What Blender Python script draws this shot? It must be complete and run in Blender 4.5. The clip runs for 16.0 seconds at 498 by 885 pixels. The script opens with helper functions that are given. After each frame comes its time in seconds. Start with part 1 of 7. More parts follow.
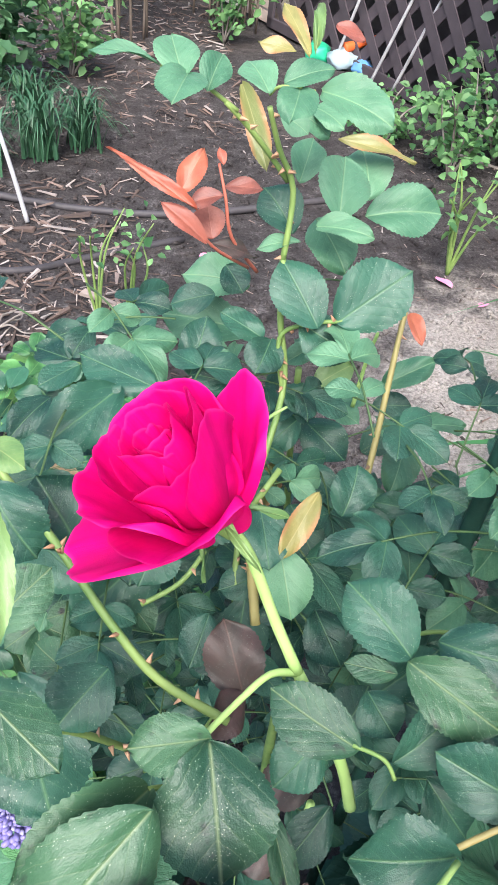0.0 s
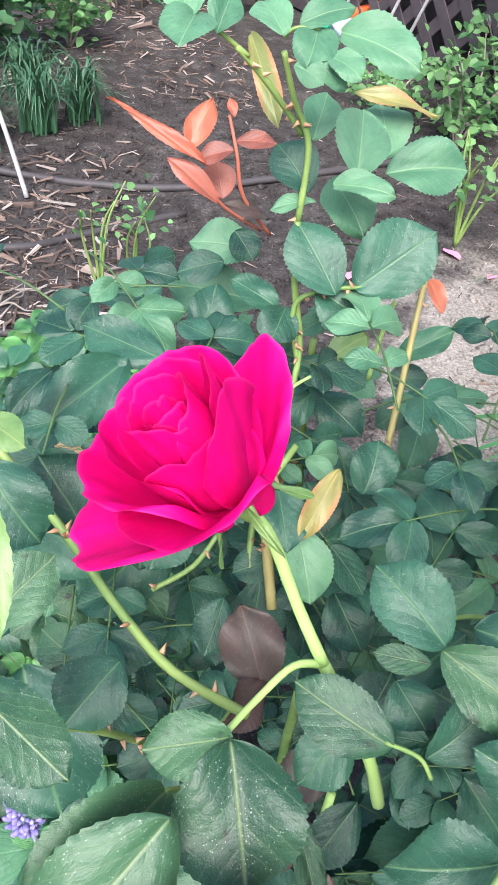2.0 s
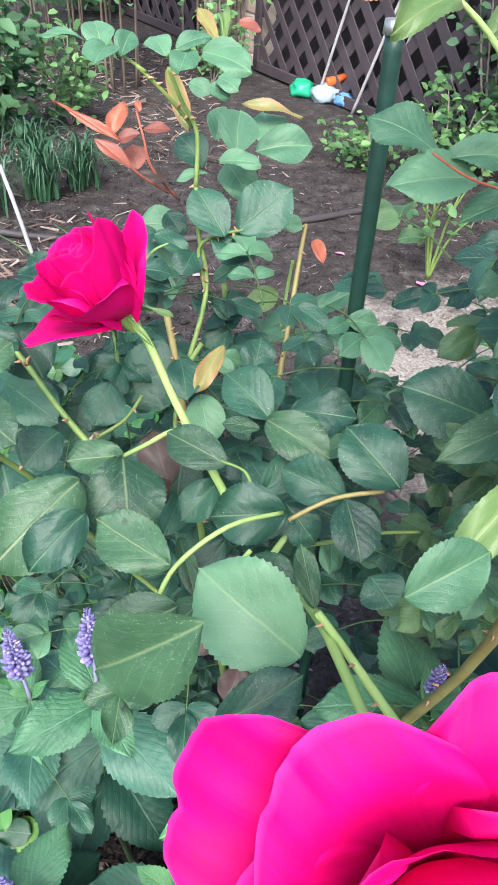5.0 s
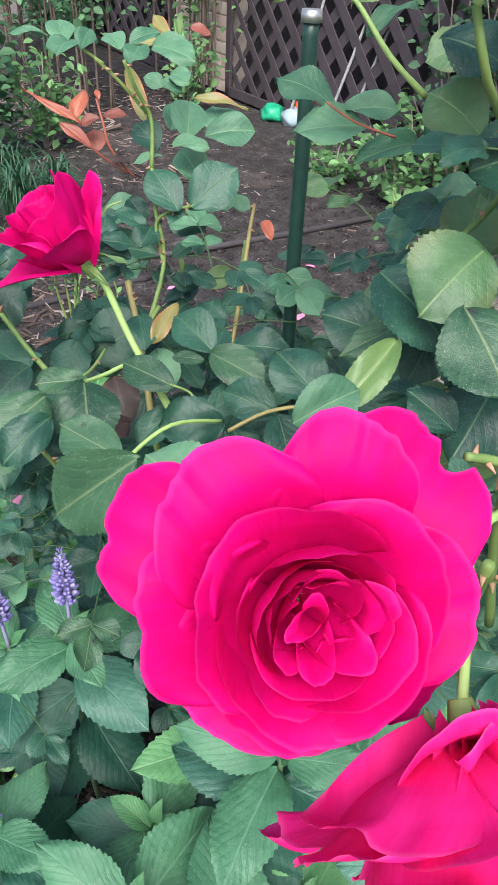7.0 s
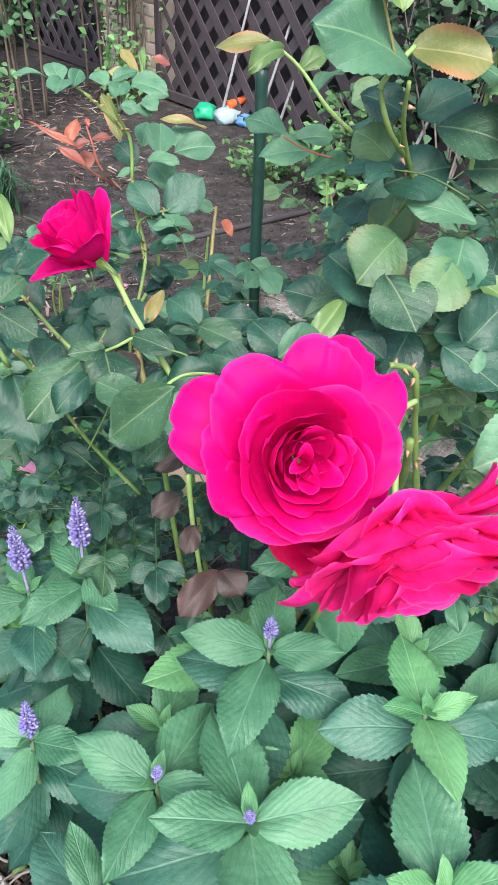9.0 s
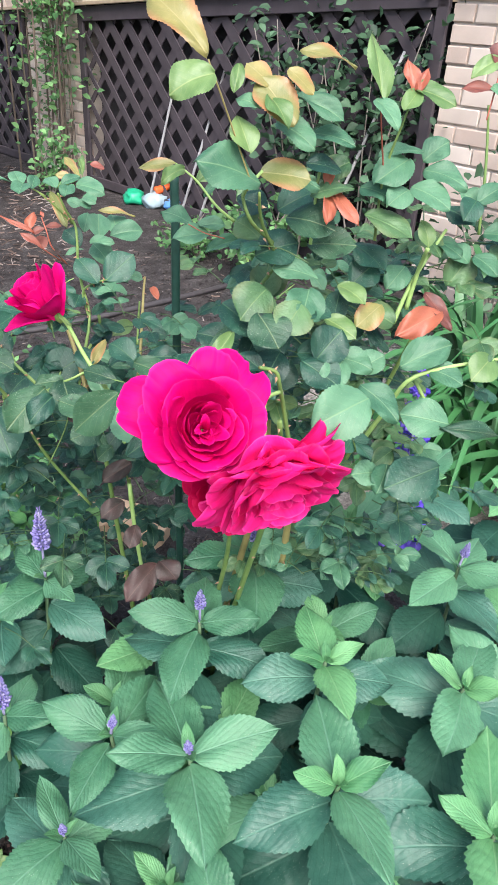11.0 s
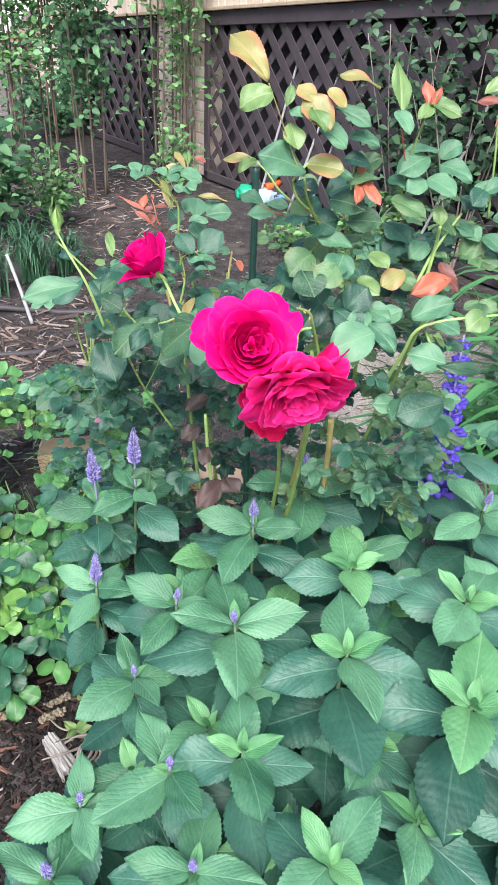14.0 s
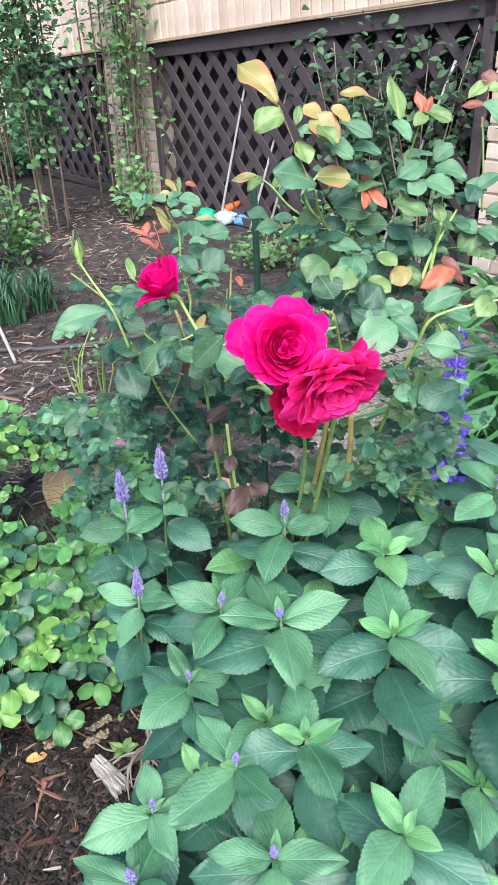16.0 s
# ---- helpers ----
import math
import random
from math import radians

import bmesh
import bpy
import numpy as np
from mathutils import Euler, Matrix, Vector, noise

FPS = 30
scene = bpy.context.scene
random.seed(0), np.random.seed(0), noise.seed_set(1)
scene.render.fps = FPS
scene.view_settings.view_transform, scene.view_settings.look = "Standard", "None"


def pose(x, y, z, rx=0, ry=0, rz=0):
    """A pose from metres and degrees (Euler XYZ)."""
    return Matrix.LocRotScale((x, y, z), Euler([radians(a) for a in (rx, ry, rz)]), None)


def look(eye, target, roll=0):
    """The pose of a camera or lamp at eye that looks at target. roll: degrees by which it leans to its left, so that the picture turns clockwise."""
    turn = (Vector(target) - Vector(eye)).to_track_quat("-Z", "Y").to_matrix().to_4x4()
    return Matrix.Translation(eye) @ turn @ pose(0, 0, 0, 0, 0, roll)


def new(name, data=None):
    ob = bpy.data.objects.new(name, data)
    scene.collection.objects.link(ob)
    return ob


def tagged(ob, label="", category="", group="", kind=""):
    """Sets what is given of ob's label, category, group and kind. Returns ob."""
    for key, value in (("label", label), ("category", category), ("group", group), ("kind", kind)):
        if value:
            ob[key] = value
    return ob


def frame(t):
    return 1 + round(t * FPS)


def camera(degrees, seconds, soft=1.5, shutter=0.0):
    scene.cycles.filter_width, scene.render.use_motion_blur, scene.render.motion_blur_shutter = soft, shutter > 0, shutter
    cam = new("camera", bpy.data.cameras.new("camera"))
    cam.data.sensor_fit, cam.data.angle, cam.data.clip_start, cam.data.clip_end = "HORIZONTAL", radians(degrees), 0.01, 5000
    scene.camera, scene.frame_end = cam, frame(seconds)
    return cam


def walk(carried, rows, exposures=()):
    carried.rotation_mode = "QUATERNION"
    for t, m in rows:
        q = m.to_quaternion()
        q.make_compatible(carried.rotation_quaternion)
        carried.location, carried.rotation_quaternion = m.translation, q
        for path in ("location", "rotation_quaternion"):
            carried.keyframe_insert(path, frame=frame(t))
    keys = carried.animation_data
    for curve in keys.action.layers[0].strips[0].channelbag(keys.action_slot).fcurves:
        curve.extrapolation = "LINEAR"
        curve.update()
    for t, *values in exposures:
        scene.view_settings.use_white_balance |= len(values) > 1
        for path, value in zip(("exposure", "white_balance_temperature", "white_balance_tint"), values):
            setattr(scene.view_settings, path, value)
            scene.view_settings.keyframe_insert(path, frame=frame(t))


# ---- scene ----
cam = camera(37.85, 16.0)
PATH = [
    (0, (-0.1647, 0.2031, 1.0932), (0.0869, 1.6786, -0.2333), 8.22),
    (0.5, (-0.1651, 0.2239, 1.0860), (0.0893, 1.6810, -0.2601), 7.92),
    (1, (-0.1678, 0.2338, 1.0795), (0.0849, 1.6724, -0.2867), 7.93),
    (1.5, (-0.1695, 0.2338, 1.0780), (0.0836, 1.6591, -0.3021), 8.21),
    (2, (-0.1671, 0.2190, 1.0770), (0.0743, 1.6529, -0.2962), 7.53),
    (2.5, (-0.1523, 0.1856, 1.0813), (0.0707, 1.6350, -0.2787), 6.48),
    (3, (-0.1417, 0.1557, 1.0870), (0.0575, 1.6289, -0.2509), 5.62),
    (3.5, (-0.1397, 0.1294, 1.0979), (0.0487, 1.6292, -0.2117), 4.69),
    (4, (-0.1341, 0.0975, 1.0957), (0.0583, 1.6171, -0.1903), 4.10),
    (6.5, (-0.1010, -0.0391, 1.0880), (0.1126, 1.5385, -0.1226), 2.73),
    (7, (-0.1022, -0.0523, 1.0841), (0.1456, 1.5325, -0.1104), 3.15),
    (7.5, (-0.0955, -0.0745, 1.0947), (0.1507, 1.5239, -0.0820), 2.26),
    (8, (-0.0930, -0.0997, 1.1100), (0.1739, 1.4888, -0.0754), 2.01),
    (8.5, (-0.1235, -0.1343, 1.1164), (0.2050, 1.4298, -0.0860), 2.26),
    (9, (-0.1509, -0.1744, 1.1329), (0.2373, 1.3796, -0.0649), 2.83),
    (9.5, (-0.1588, -0.2130, 1.1384), (0.3013, 1.3547, -0.0151), 2.63),
    (10, (-0.1725, -0.2502, 1.1479), (0.3977, 1.3385, 0.0752), 2.33),
    (12.5, (-0.1851, -0.5455, 1.2307), (0.3257, 1.1041, 0.2218), 5.58),
    (13, (-0.1863, -0.5802, 1.2289), (0.2533, 1.0720, 0.1912), 4.59),
    (13.5, (-0.1779, -0.5922, 1.2330), (0.2008, 1.0693, 0.1861), 3.31),
    (14, (-0.1793, -0.5853, 1.2229), (0.1255, 1.0944, 0.1809), 2.58),
    (14.5, (-0.1683, -0.5805, 1.2153), (0.0696, 1.1094, 0.1723), 1.78),
    (15, (-0.1604, -0.5722, 1.2183), (0.0234, 1.1387, 0.1990), 1.42),
    (15.5, (-0.1830, -0.5885, 1.2227), (0.0171, 1.1308, 0.2207), 0.75),
    (16, (-0.2599, -0.6220, 1.2276), (0.1167, 1.0717, 0.2328), -2.30),
]
walk(cam, [(t, look(eye, target, roll)) for t, eye, target, roll in PATH],
     [(0, 1.6, 6300, 12), (4, 1.7, 6300, 12), (6.5, 1.15, 6300, 12), (8, 1.1, 6300, 12), (9, 1.3, 6300, 12), (10, 1.28, 6300, 12), (12.5, 1.36, 6300, 12), (16, 1.44, 6300, 12)])

# ---- world and light: bright open shade under a thin overcast ----
world = bpy.data.worlds.new("sky")
scene.world = world
world.use_nodes = True
wn = world.node_tree
sky = wn.nodes.new("ShaderNodeTexSky")
sky.sky_type, sky.sun_disc = "NISHITA", False
sky.sun_elevation, sky.sun_rotation = radians(49), radians(192)
sky.air_density, sky.dust_density = 1.0, 3.0
wn.nodes["Background"].inputs[1].default_value = 0.12
wn.links.new(sky.outputs[0], wn.nodes["Background"].inputs[0])
sun = new("sun", bpy.data.lights.new("sun", "SUN"))
sun.data.energy, sun.data.angle, sun.data.color = 2.1, radians(36), (1.0, 0.96, 0.9)
sun.matrix_world = look((-1.2, -5.0, 6.5), (0, 0.6, 0))

# ---- materials ----


class Mat:
    """A small node-tree builder round one Principled shader."""

    def __init__(self, name, rough=0.6, spec=0.4, metal=0.0):
        self.m = bpy.data.materials.new(name)
        self.m.use_nodes = True
        self.t = self.m.node_tree
        self.bsdf = self.t.nodes["Principled BSDF"]
        self.bsdf.inputs["Roughness"].default_value = rough
        self.bsdf.inputs["Specular IOR Level"].default_value = spec
        self.bsdf.inputs["Metallic"].default_value = metal
        self.out = self.t.nodes["Material Output"]

    def node(self, kind, **kw):
        n = self.t.nodes.new("ShaderNode" + kind)
        for k, v in kw.items():
            n.inputs[k].default_value = v
        return n

    def link(self, a, b):
        self.t.links.new(a, b)

    def coord(self, which="Object"):
        return self.node("TexCoord").outputs[which]

    def noise(self, scale, detail=4.0, rough=0.55, vec=None, out="Fac"):
        n = self.node("TexNoise", Scale=scale, Detail=detail, Roughness=rough)
        self.link(vec or self.coord(), n.inputs["Vector"])
        return n.outputs[out]

    def math(self, op, a, b=0.0, clamp=False):
        n = self.t.nodes.new("ShaderNodeMath")
        n.operation, n.use_clamp = op, clamp
        for i, v in enumerate((a, b)):
            if isinstance(v, (int, float)):
                n.inputs[i].default_value = v
            else:
                self.link(v, n.inputs[i])
        return n.outputs[0]

    def ramp(self, fac, stops):
        n = self.t.nodes.new("ShaderNodeValToRGB")
        e = n.color_ramp.elements
        while len(e) < len(stops):
            e.new(0.5)
        for el, (p, c) in zip(e, stops):
            el.position, el.color = p, (*c, 1)
        self.link(fac, n.inputs[0])
        return n.outputs[0]

    def mix(self, fac, a, b, mode="MIX"):
        n = self.t.nodes.new("ShaderNodeMix")
        n.data_type, n.blend_type = "RGBA", mode
        for sock, v in ((n.inputs[0], fac), (n.inputs[6], a), (n.inputs[7], b)):
            if isinstance(v, (int, float)):
                sock.default_value = v
            elif isinstance(v, tuple):
                sock.default_value = (*v, 1)
            else:
                self.link(v, sock)
        return n.outputs[2]

    def random(self):
        return self.node("ObjectInfo").outputs["Random"]

    def color(self, sock):
        self.link(sock, self.bsdf.inputs["Base Color"])

    def rough(self, sock):
        self.link(sock, self.bsdf.inputs["Roughness"])

    def bump(self, height, strength=0.4, dist=0.002):
        n = self.node("Bump", Strength=strength, Distance=dist)
        self.link(height, n.inputs["Height"])
        self.link(n.outputs[0], self.bsdf.inputs["Normal"])
        return n.outputs[0]

    def translucent(self, color, amount, normal=None):
        tr = self.t.nodes.new("ShaderNodeBsdfTranslucent")
        if isinstance(color, tuple):
            tr.inputs[0].default_value = (*color, 1)
        else:
            self.link(color, tr.inputs[0])
        if normal is not None:
            self.link(normal, tr.inputs["Normal"])
        mx = self.t.nodes.new("ShaderNodeMixShader")
        mx.inputs[0].default_value = amount
        self.link(self.bsdf.outputs[0], mx.inputs[1])
        self.link(tr.outputs[0], mx.inputs[2])
        self.link(mx.outputs[0], self.out.inputs[0])


def leaf_material(name, dark, light, rib, rough=0.42, spec=0.5, specks=0.5, veins=6.0, slant=0.5, blotch=None, trans=0.13, relief=0.2, edge=None, groove=None):
    """A leaf: midrib and slanting side veins along its own UV, colour drift, pale dust specks."""
    m = Mat(name, rough, spec)
    uv = m.coord("UV")
    sep = m.node("SeparateXYZ")
    m.link(uv, sep.inputs[0])
    u, v = sep.outputs[0], sep.outputs[1]
    au = m.math("ABSOLUTE", m.math("SUBTRACT", u, 0.5))
    wob = m.math("MULTIPLY", m.noise(2.5, 2.0, vec=uv), 0.22)
    ph = m.math("ADD", m.math("SUBTRACT", v, m.math("MULTIPLY", au, slant * 2)), wob)
    saw = m.math("ABSOLUTE", m.math("SUBTRACT", m.math("FRACT", m.math("MULTIPLY", ph, veins)), 0.5))
    vein = m.math("SUBTRACT", 1.0, m.math("MULTIPLY", saw, 14.0), clamp=True)
    pillow = m.math("SQRT", m.math("MULTIPLY", saw, 2.0))
    ribm = m.math("SUBTRACT", 1.0, m.math("MULTIPLY", au, 42.0), clamp=True)
    obj = m.random()
    shift = m.node("VectorMath")
    shift.operation = "ADD"
    m.link(uv, shift.inputs[0])
    m.link(m.math("MULTIPLY", obj, 37.0), shift.inputs[1])
    shifted = shift.outputs[0]
    drift = m.math("ADD", m.math("MULTIPLY", m.noise(2.4, 5.0, vec=shifted), 0.80), m.math("MULTIPLY", obj, 0.42))
    col = m.ramp(drift, [(0.34, dark), (0.86, light)])
    fine = m.noise(60.0, 3.0, vec=uv)
    col = m.mix(m.math("MULTIPLY", m.math("SUBTRACT", fine, 0.46), 0.9, clamp=True), col, light)
    if blotch:
        b = m.noise(3.2, 4.0, vec=shifted)
        col = m.mix(m.math("MULTIPLY", m.math("SUBTRACT", b, 0.61), 9.0, clamp=True), col, blotch)
    if edge:
        col = m.mix(m.math("MULTIPLY", m.math("SUBTRACT", au, 0.26), 3.2, clamp=True), col, edge)
    if groove:
        col = m.mix(m.math("MULTIPLY", m.math("SUBTRACT", 1.0, m.math("MULTIPLY", saw, 7.0), clamp=True), 0.24), col, groove)
        net = m.node("TexVoronoi", Scale=26.0)
        net.feature = "DISTANCE_TO_EDGE"
        m.link(uv, net.inputs["Vector"])
        col = m.mix(m.math("MULTIPLY", m.math("SUBTRACT", 1.0, m.math("MULTIPLY", net.outputs["Distance"], 9.0), clamp=True), 0.14), col, groove)
    else:
        col = m.mix(m.math("MULTIPLY", vein, 0.13), col, rib)
    col = m.mix(m.math("MULTIPLY", ribm, 0.5), col, rib)
    if specks:
        vo = m.node("TexVoronoi", Scale=40.0)
        m.link(uv, vo.inputs["Vector"])
        dot = m.math("LESS_THAN", m.math("ADD", vo.outputs["Distance"], m.math("MULTIPLY", m.noise(120.0, 2.0, vec=uv), 0.36)), 0.33)
        patch = m.math("GREATER_THAN", m.noise(6.0, 3.0, vec=shifted), 0.53)
        dust = m.math("MULTIPLY", m.math("MULTIPLY", dot, patch), specks)
        col = m.mix(m.math("MULTIPLY", dust, 0.62), col, (0.42, 0.50, 0.38))
        film = m.math("MULTIPLY", m.math("SUBTRACT", m.noise(14.0, 8.0, 0.75, shifted), 0.56), 5.0, clamp=True)
        col = m.mix(m.math("MULTIPLY", film, 0.20 * specks), col, (0.30, 0.38, 0.29))
    m.color(col)
    m.rough(m.math("ADD", m.math("MULTIPLY", fine, 0.25), rough - 0.1))
    h = m.math("ADD", m.math("MULTIPLY", pillow, 0.3), m.math("ADD", m.math("MULTIPLY", m.noise(7.0, 3.0, vec=uv), 1.0), m.math("MULTIPLY", ribm, -0.5)))
    grain = m.node("TexVoronoi", Scale=70.0)
    m.link(shifted, grain.inputs["Vector"])
    h = m.math("ADD", h, m.math("MULTIPLY", grain.outputs["Distance"], 0.16))
    nrm = m.bump(h, relief, 0.0012)
    m.translucent(m.mix(0.5, col, light), trans, nrm)
    return m.m


ROSE_LEAF = leaf_material("rose_leaf", (0.008, 0.040, 0.030), (0.034, 0.118, 0.074), (0.13, 0.25, 0.11), 0.42, 0.42, 1.0, relief=0.4)
ROSE_PALE = leaf_material("rose_leaf_pale", (0.038, 0.128, 0.070), (0.12, 0.27, 0.150), (0.24, 0.38, 0.19), 0.45, 0.42, 0.5, relief=0.4)
ROSE_WORN = leaf_material("rose_leaf_worn", (0.012, 0.052, 0.030), (0.055, 0.138, 0.068), (0.26, 0.33, 0.16), 0.42, 0.42, 1.25, blotch=(0.018, 0.018, 0.022), relief=0.45)
ROSE_RED = leaf_material("rose_leaf_young_red", (0.10, 0.035, 0.03), (0.30, 0.09, 0.06), (0.33, 0.12, 0.08), 0.45, 0.5, 0.15)
ROSE_FLAME = leaf_material("rose_leaf_flame", (0.28, 0.065, 0.04), (0.46, 0.15, 0.08), (0.5, 0.2, 0.12), 0.4, 0.5, 0.2)
ROSE_AMBER = leaf_material("rose_leaf_amber", (0.13, 0.16, 0.045), (0.33, 0.28, 0.095), (0.42, 0.36, 0.16), 0.4, 0.5, 0.35, edge=(0.46, 0.17, 0.09))
ROSE_LIME = leaf_material("rose_leaf_lime", (0.07, 0.155, 0.045), (0.18, 0.29, 0.10), (0.36, 0.40, 0.15), 0.42, 0.5, 0.4)
ROSE_OLIVE = leaf_material("rose_leaf_olive", (0.032, 0.095, 0.040), (0.115, 0.225, 0.095), (0.22, 0.32, 0.13), 0.42, 0.45, 0.7, relief=0.4, edge=(0.12, 0.16, 0.06))
ROSE_PLUM = leaf_material("rose_leaf_plum", (0.030, 0.030, 0.024), (0.095, 0.050, 0.046), (0.16, 0.09, 0.07), 0.5, 0.42, 0.5)
SALVIA_LEAF = leaf_material("salvia_leaf", (0.0339, 0.128, 0.06572), (0.1243, 0.3054, 0.1643), (0.1921, 0.3743, 0.2544), 0.44, 0.40, 0.8, veins=8.0, slant=0.6, relief=0.9, groove=(0.014, 0.080, 0.045))
# mature and old salvia leaves carry the shade under the rosettes in their colour
SALVIA_MID_SHADED = leaf_material("salvia_leaf_mature_shaded", (0.02034, 0.09062, 0.06148), (0.08136, 0.2118, 0.1484), (0.1356, 0.2856, 0.2014), 0.42, 0.42, 0.9, veins=8.0, slant=0.6, relief=0.8, groove=(0.010, 0.06, 0.042))
SALVIA_OLD_SHADED = leaf_material("salvia_leaf_old_shaded", (0.01017, 0.05516, 0.03816), (0.04068, 0.128, 0.08692), (0.0791, 0.1773, 0.1272), 0.46, 0.30, 0.35, veins=8.0, slant=0.6, relief=0.6, groove=(0.006, 0.04, 0.028))
SALVIA_TIP = leaf_material("salvia_leaf_young", (0.0565, 0.2019, 0.08268), (0.1695, 0.394, 0.1696), (0.2825, 0.4925, 0.2544), 0.45, 0.42, 0.15, veins=8.0, slant=0.6, relief=0.8, groove=(0.035, 0.15, 0.05))
MINI_LEAF = leaf_material("small_rose_leaf", (0.016, 0.085, 0.030), (0.095, 0.27, 0.075), (0.20, 0.36, 0.12), 0.42, 0.45, 0.15)
MINI_FRESH = leaf_material("small_rose_leaf_fresh", (0.045, 0.16, 0.035), (0.16, 0.33, 0.075), (0.30, 0.42, 0.14), 0.42, 0.45, 0.1)
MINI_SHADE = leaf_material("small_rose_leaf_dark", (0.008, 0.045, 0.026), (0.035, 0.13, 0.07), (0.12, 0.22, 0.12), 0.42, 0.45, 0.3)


def bark_material(name, a, b, scale=60.0, rough=0.55):
    m = Mat(name, rough, 0.4)
    n = m.noise(scale, 5.0)
    big = m.noise(scale * 0.18, 2.0)
    m.color(m.ramp(m.math("ADD", m.math("MULTIPLY", n, 0.5), m.math("MULTIPLY", big, 0.5)), [(0.35, a), (0.65, b)]))
    m.bump(n, 0.35, 0.001)
    return m.m


CANE = bark_material("rose_cane_green", (0.10, 0.19, 0.05), (0.24, 0.34, 0.10))
BUD_GREEN = bark_material("rose_bud_green", (0.16, 0.30, 0.07), (0.27, 0.42, 0.14))
STALK = bark_material("leaf_stalk_green", (0.035, 0.085, 0.03), (0.10, 0.17, 0.06))
CANE_NEW = bark_material("rose_stem_fresh", (0.26, 0.42, 0.12), (0.36, 0.52, 0.18))
CANE_OLD = bark_material("rose_cane_tan", (0.20, 0.16, 0.06), (0.36, 0.32, 0.12), 40)
CANE_RED = bark_material("rose_shoot_red", (0.30, 0.07, 0.05), (0.45, 0.14, 0.09))
THORN = bark_material("thorn", (0.35, 0.18, 0.10), (0.5, 0.32, 0.2))
SALVIA_STEM = bark_material("salvia_stem", (0.06, 0.12, 0.05), (0.13, 0.19, 0.11), 50)
SPIKE_STEM = bark_material("salvia_spike_stem", (0.26, 0.24, 0.42), (0.36, 0.33, 0.52), 60)
TWIG = bark_material("grey_twig", (0.14, 0.12, 0.10), (0.30, 0.27, 0.24), 30, 0.8)
BAMBOO = bark_material("weathered_stake", (0.07, 0.055, 0.045), (0.19, 0.15, 0.115), 12, 0.75)


def petal_material(name, deep, bright, pale):
    m = Mat(name, 0.6, 0.12)
    uv = m.coord("UV")
    sep = m.node("SeparateXYZ")
    m.link(uv, sep.inputs[0])
    st = m.node("Mapping")
    st.inputs["Scale"].default_value = (38.0, 3.0, 1.0)
    m.link(uv, st.inputs["Vector"])
    streak = m.noise(1.0, 4.0, vec=st.outputs[0])
    blot = m.noise(3.0, 3.0, vec=uv)
    f = m.math("ADD", m.math("MULTIPLY", streak, 0.35), m.math("MULTIPLY", blot, 0.65))
    col = m.ramp(f, [(0.3, deep), (0.7, bright)])
    rim = m.math("MULTIPLY", m.math("SUBTRACT", sep.outputs[1], 0.965), 26.0, clamp=True)
    col = m.mix(m.math("MULTIPLY", rim, 0.45), col, pale)
    m.color(col)
    nrm = m.bump(m.math("ADD", streak, m.noise(90.0, 2.0, vec=uv)), 0.14, 0.0008)
    m.translucent((0.85, 0.0, 0.19), 0.16, nrm)
    return m.m


PETAL = petal_material("rose_petal", (0.52, 0.0004, 0.105), (0.76, 0.0010, 0.195), (0.82, 0.05, 0.34))
PETAL_FADED = petal_material("rose_petal_faded", (0.72, 0.002, 0.145), (0.92, 0.030, 0.29), (0.90, 0.14, 0.42))
PETAL_DEEP = petal_material("rose_petal_deep", (0.40, 0.0004, 0.035), (0.60, 0.0008, 0.07), (0.70, 0.02, 0.14))


def floret_material():
    m = Mat("salvia_floret", 0.7, 0.2)
    r = m.node("NewGeometry").outputs["Random Per Island"]
    m.color(m.ramp(r, [(0.1, (0.17, 0.15, 0.38)), (0.6, (0.25, 0.22, 0.48)), (1.0, (0.36, 0.34, 0.52))]))
    return m.m


FLORET = floret_material()


def floret_blue():
    m = Mat("salvia_floret_open", 0.6, 0.2)
    r = m.node("NewGeometry").outputs["Random Per Island"]
    m.color(m.ramp(r, [(0.1, (0.10, 0.06, 0.50)), (0.9, (0.24, 0.17, 0.72))]))
    m.translucent((0.25, 0.15, 0.8), 0.25)
    return m.m


FLORET_OPEN = floret_blue()


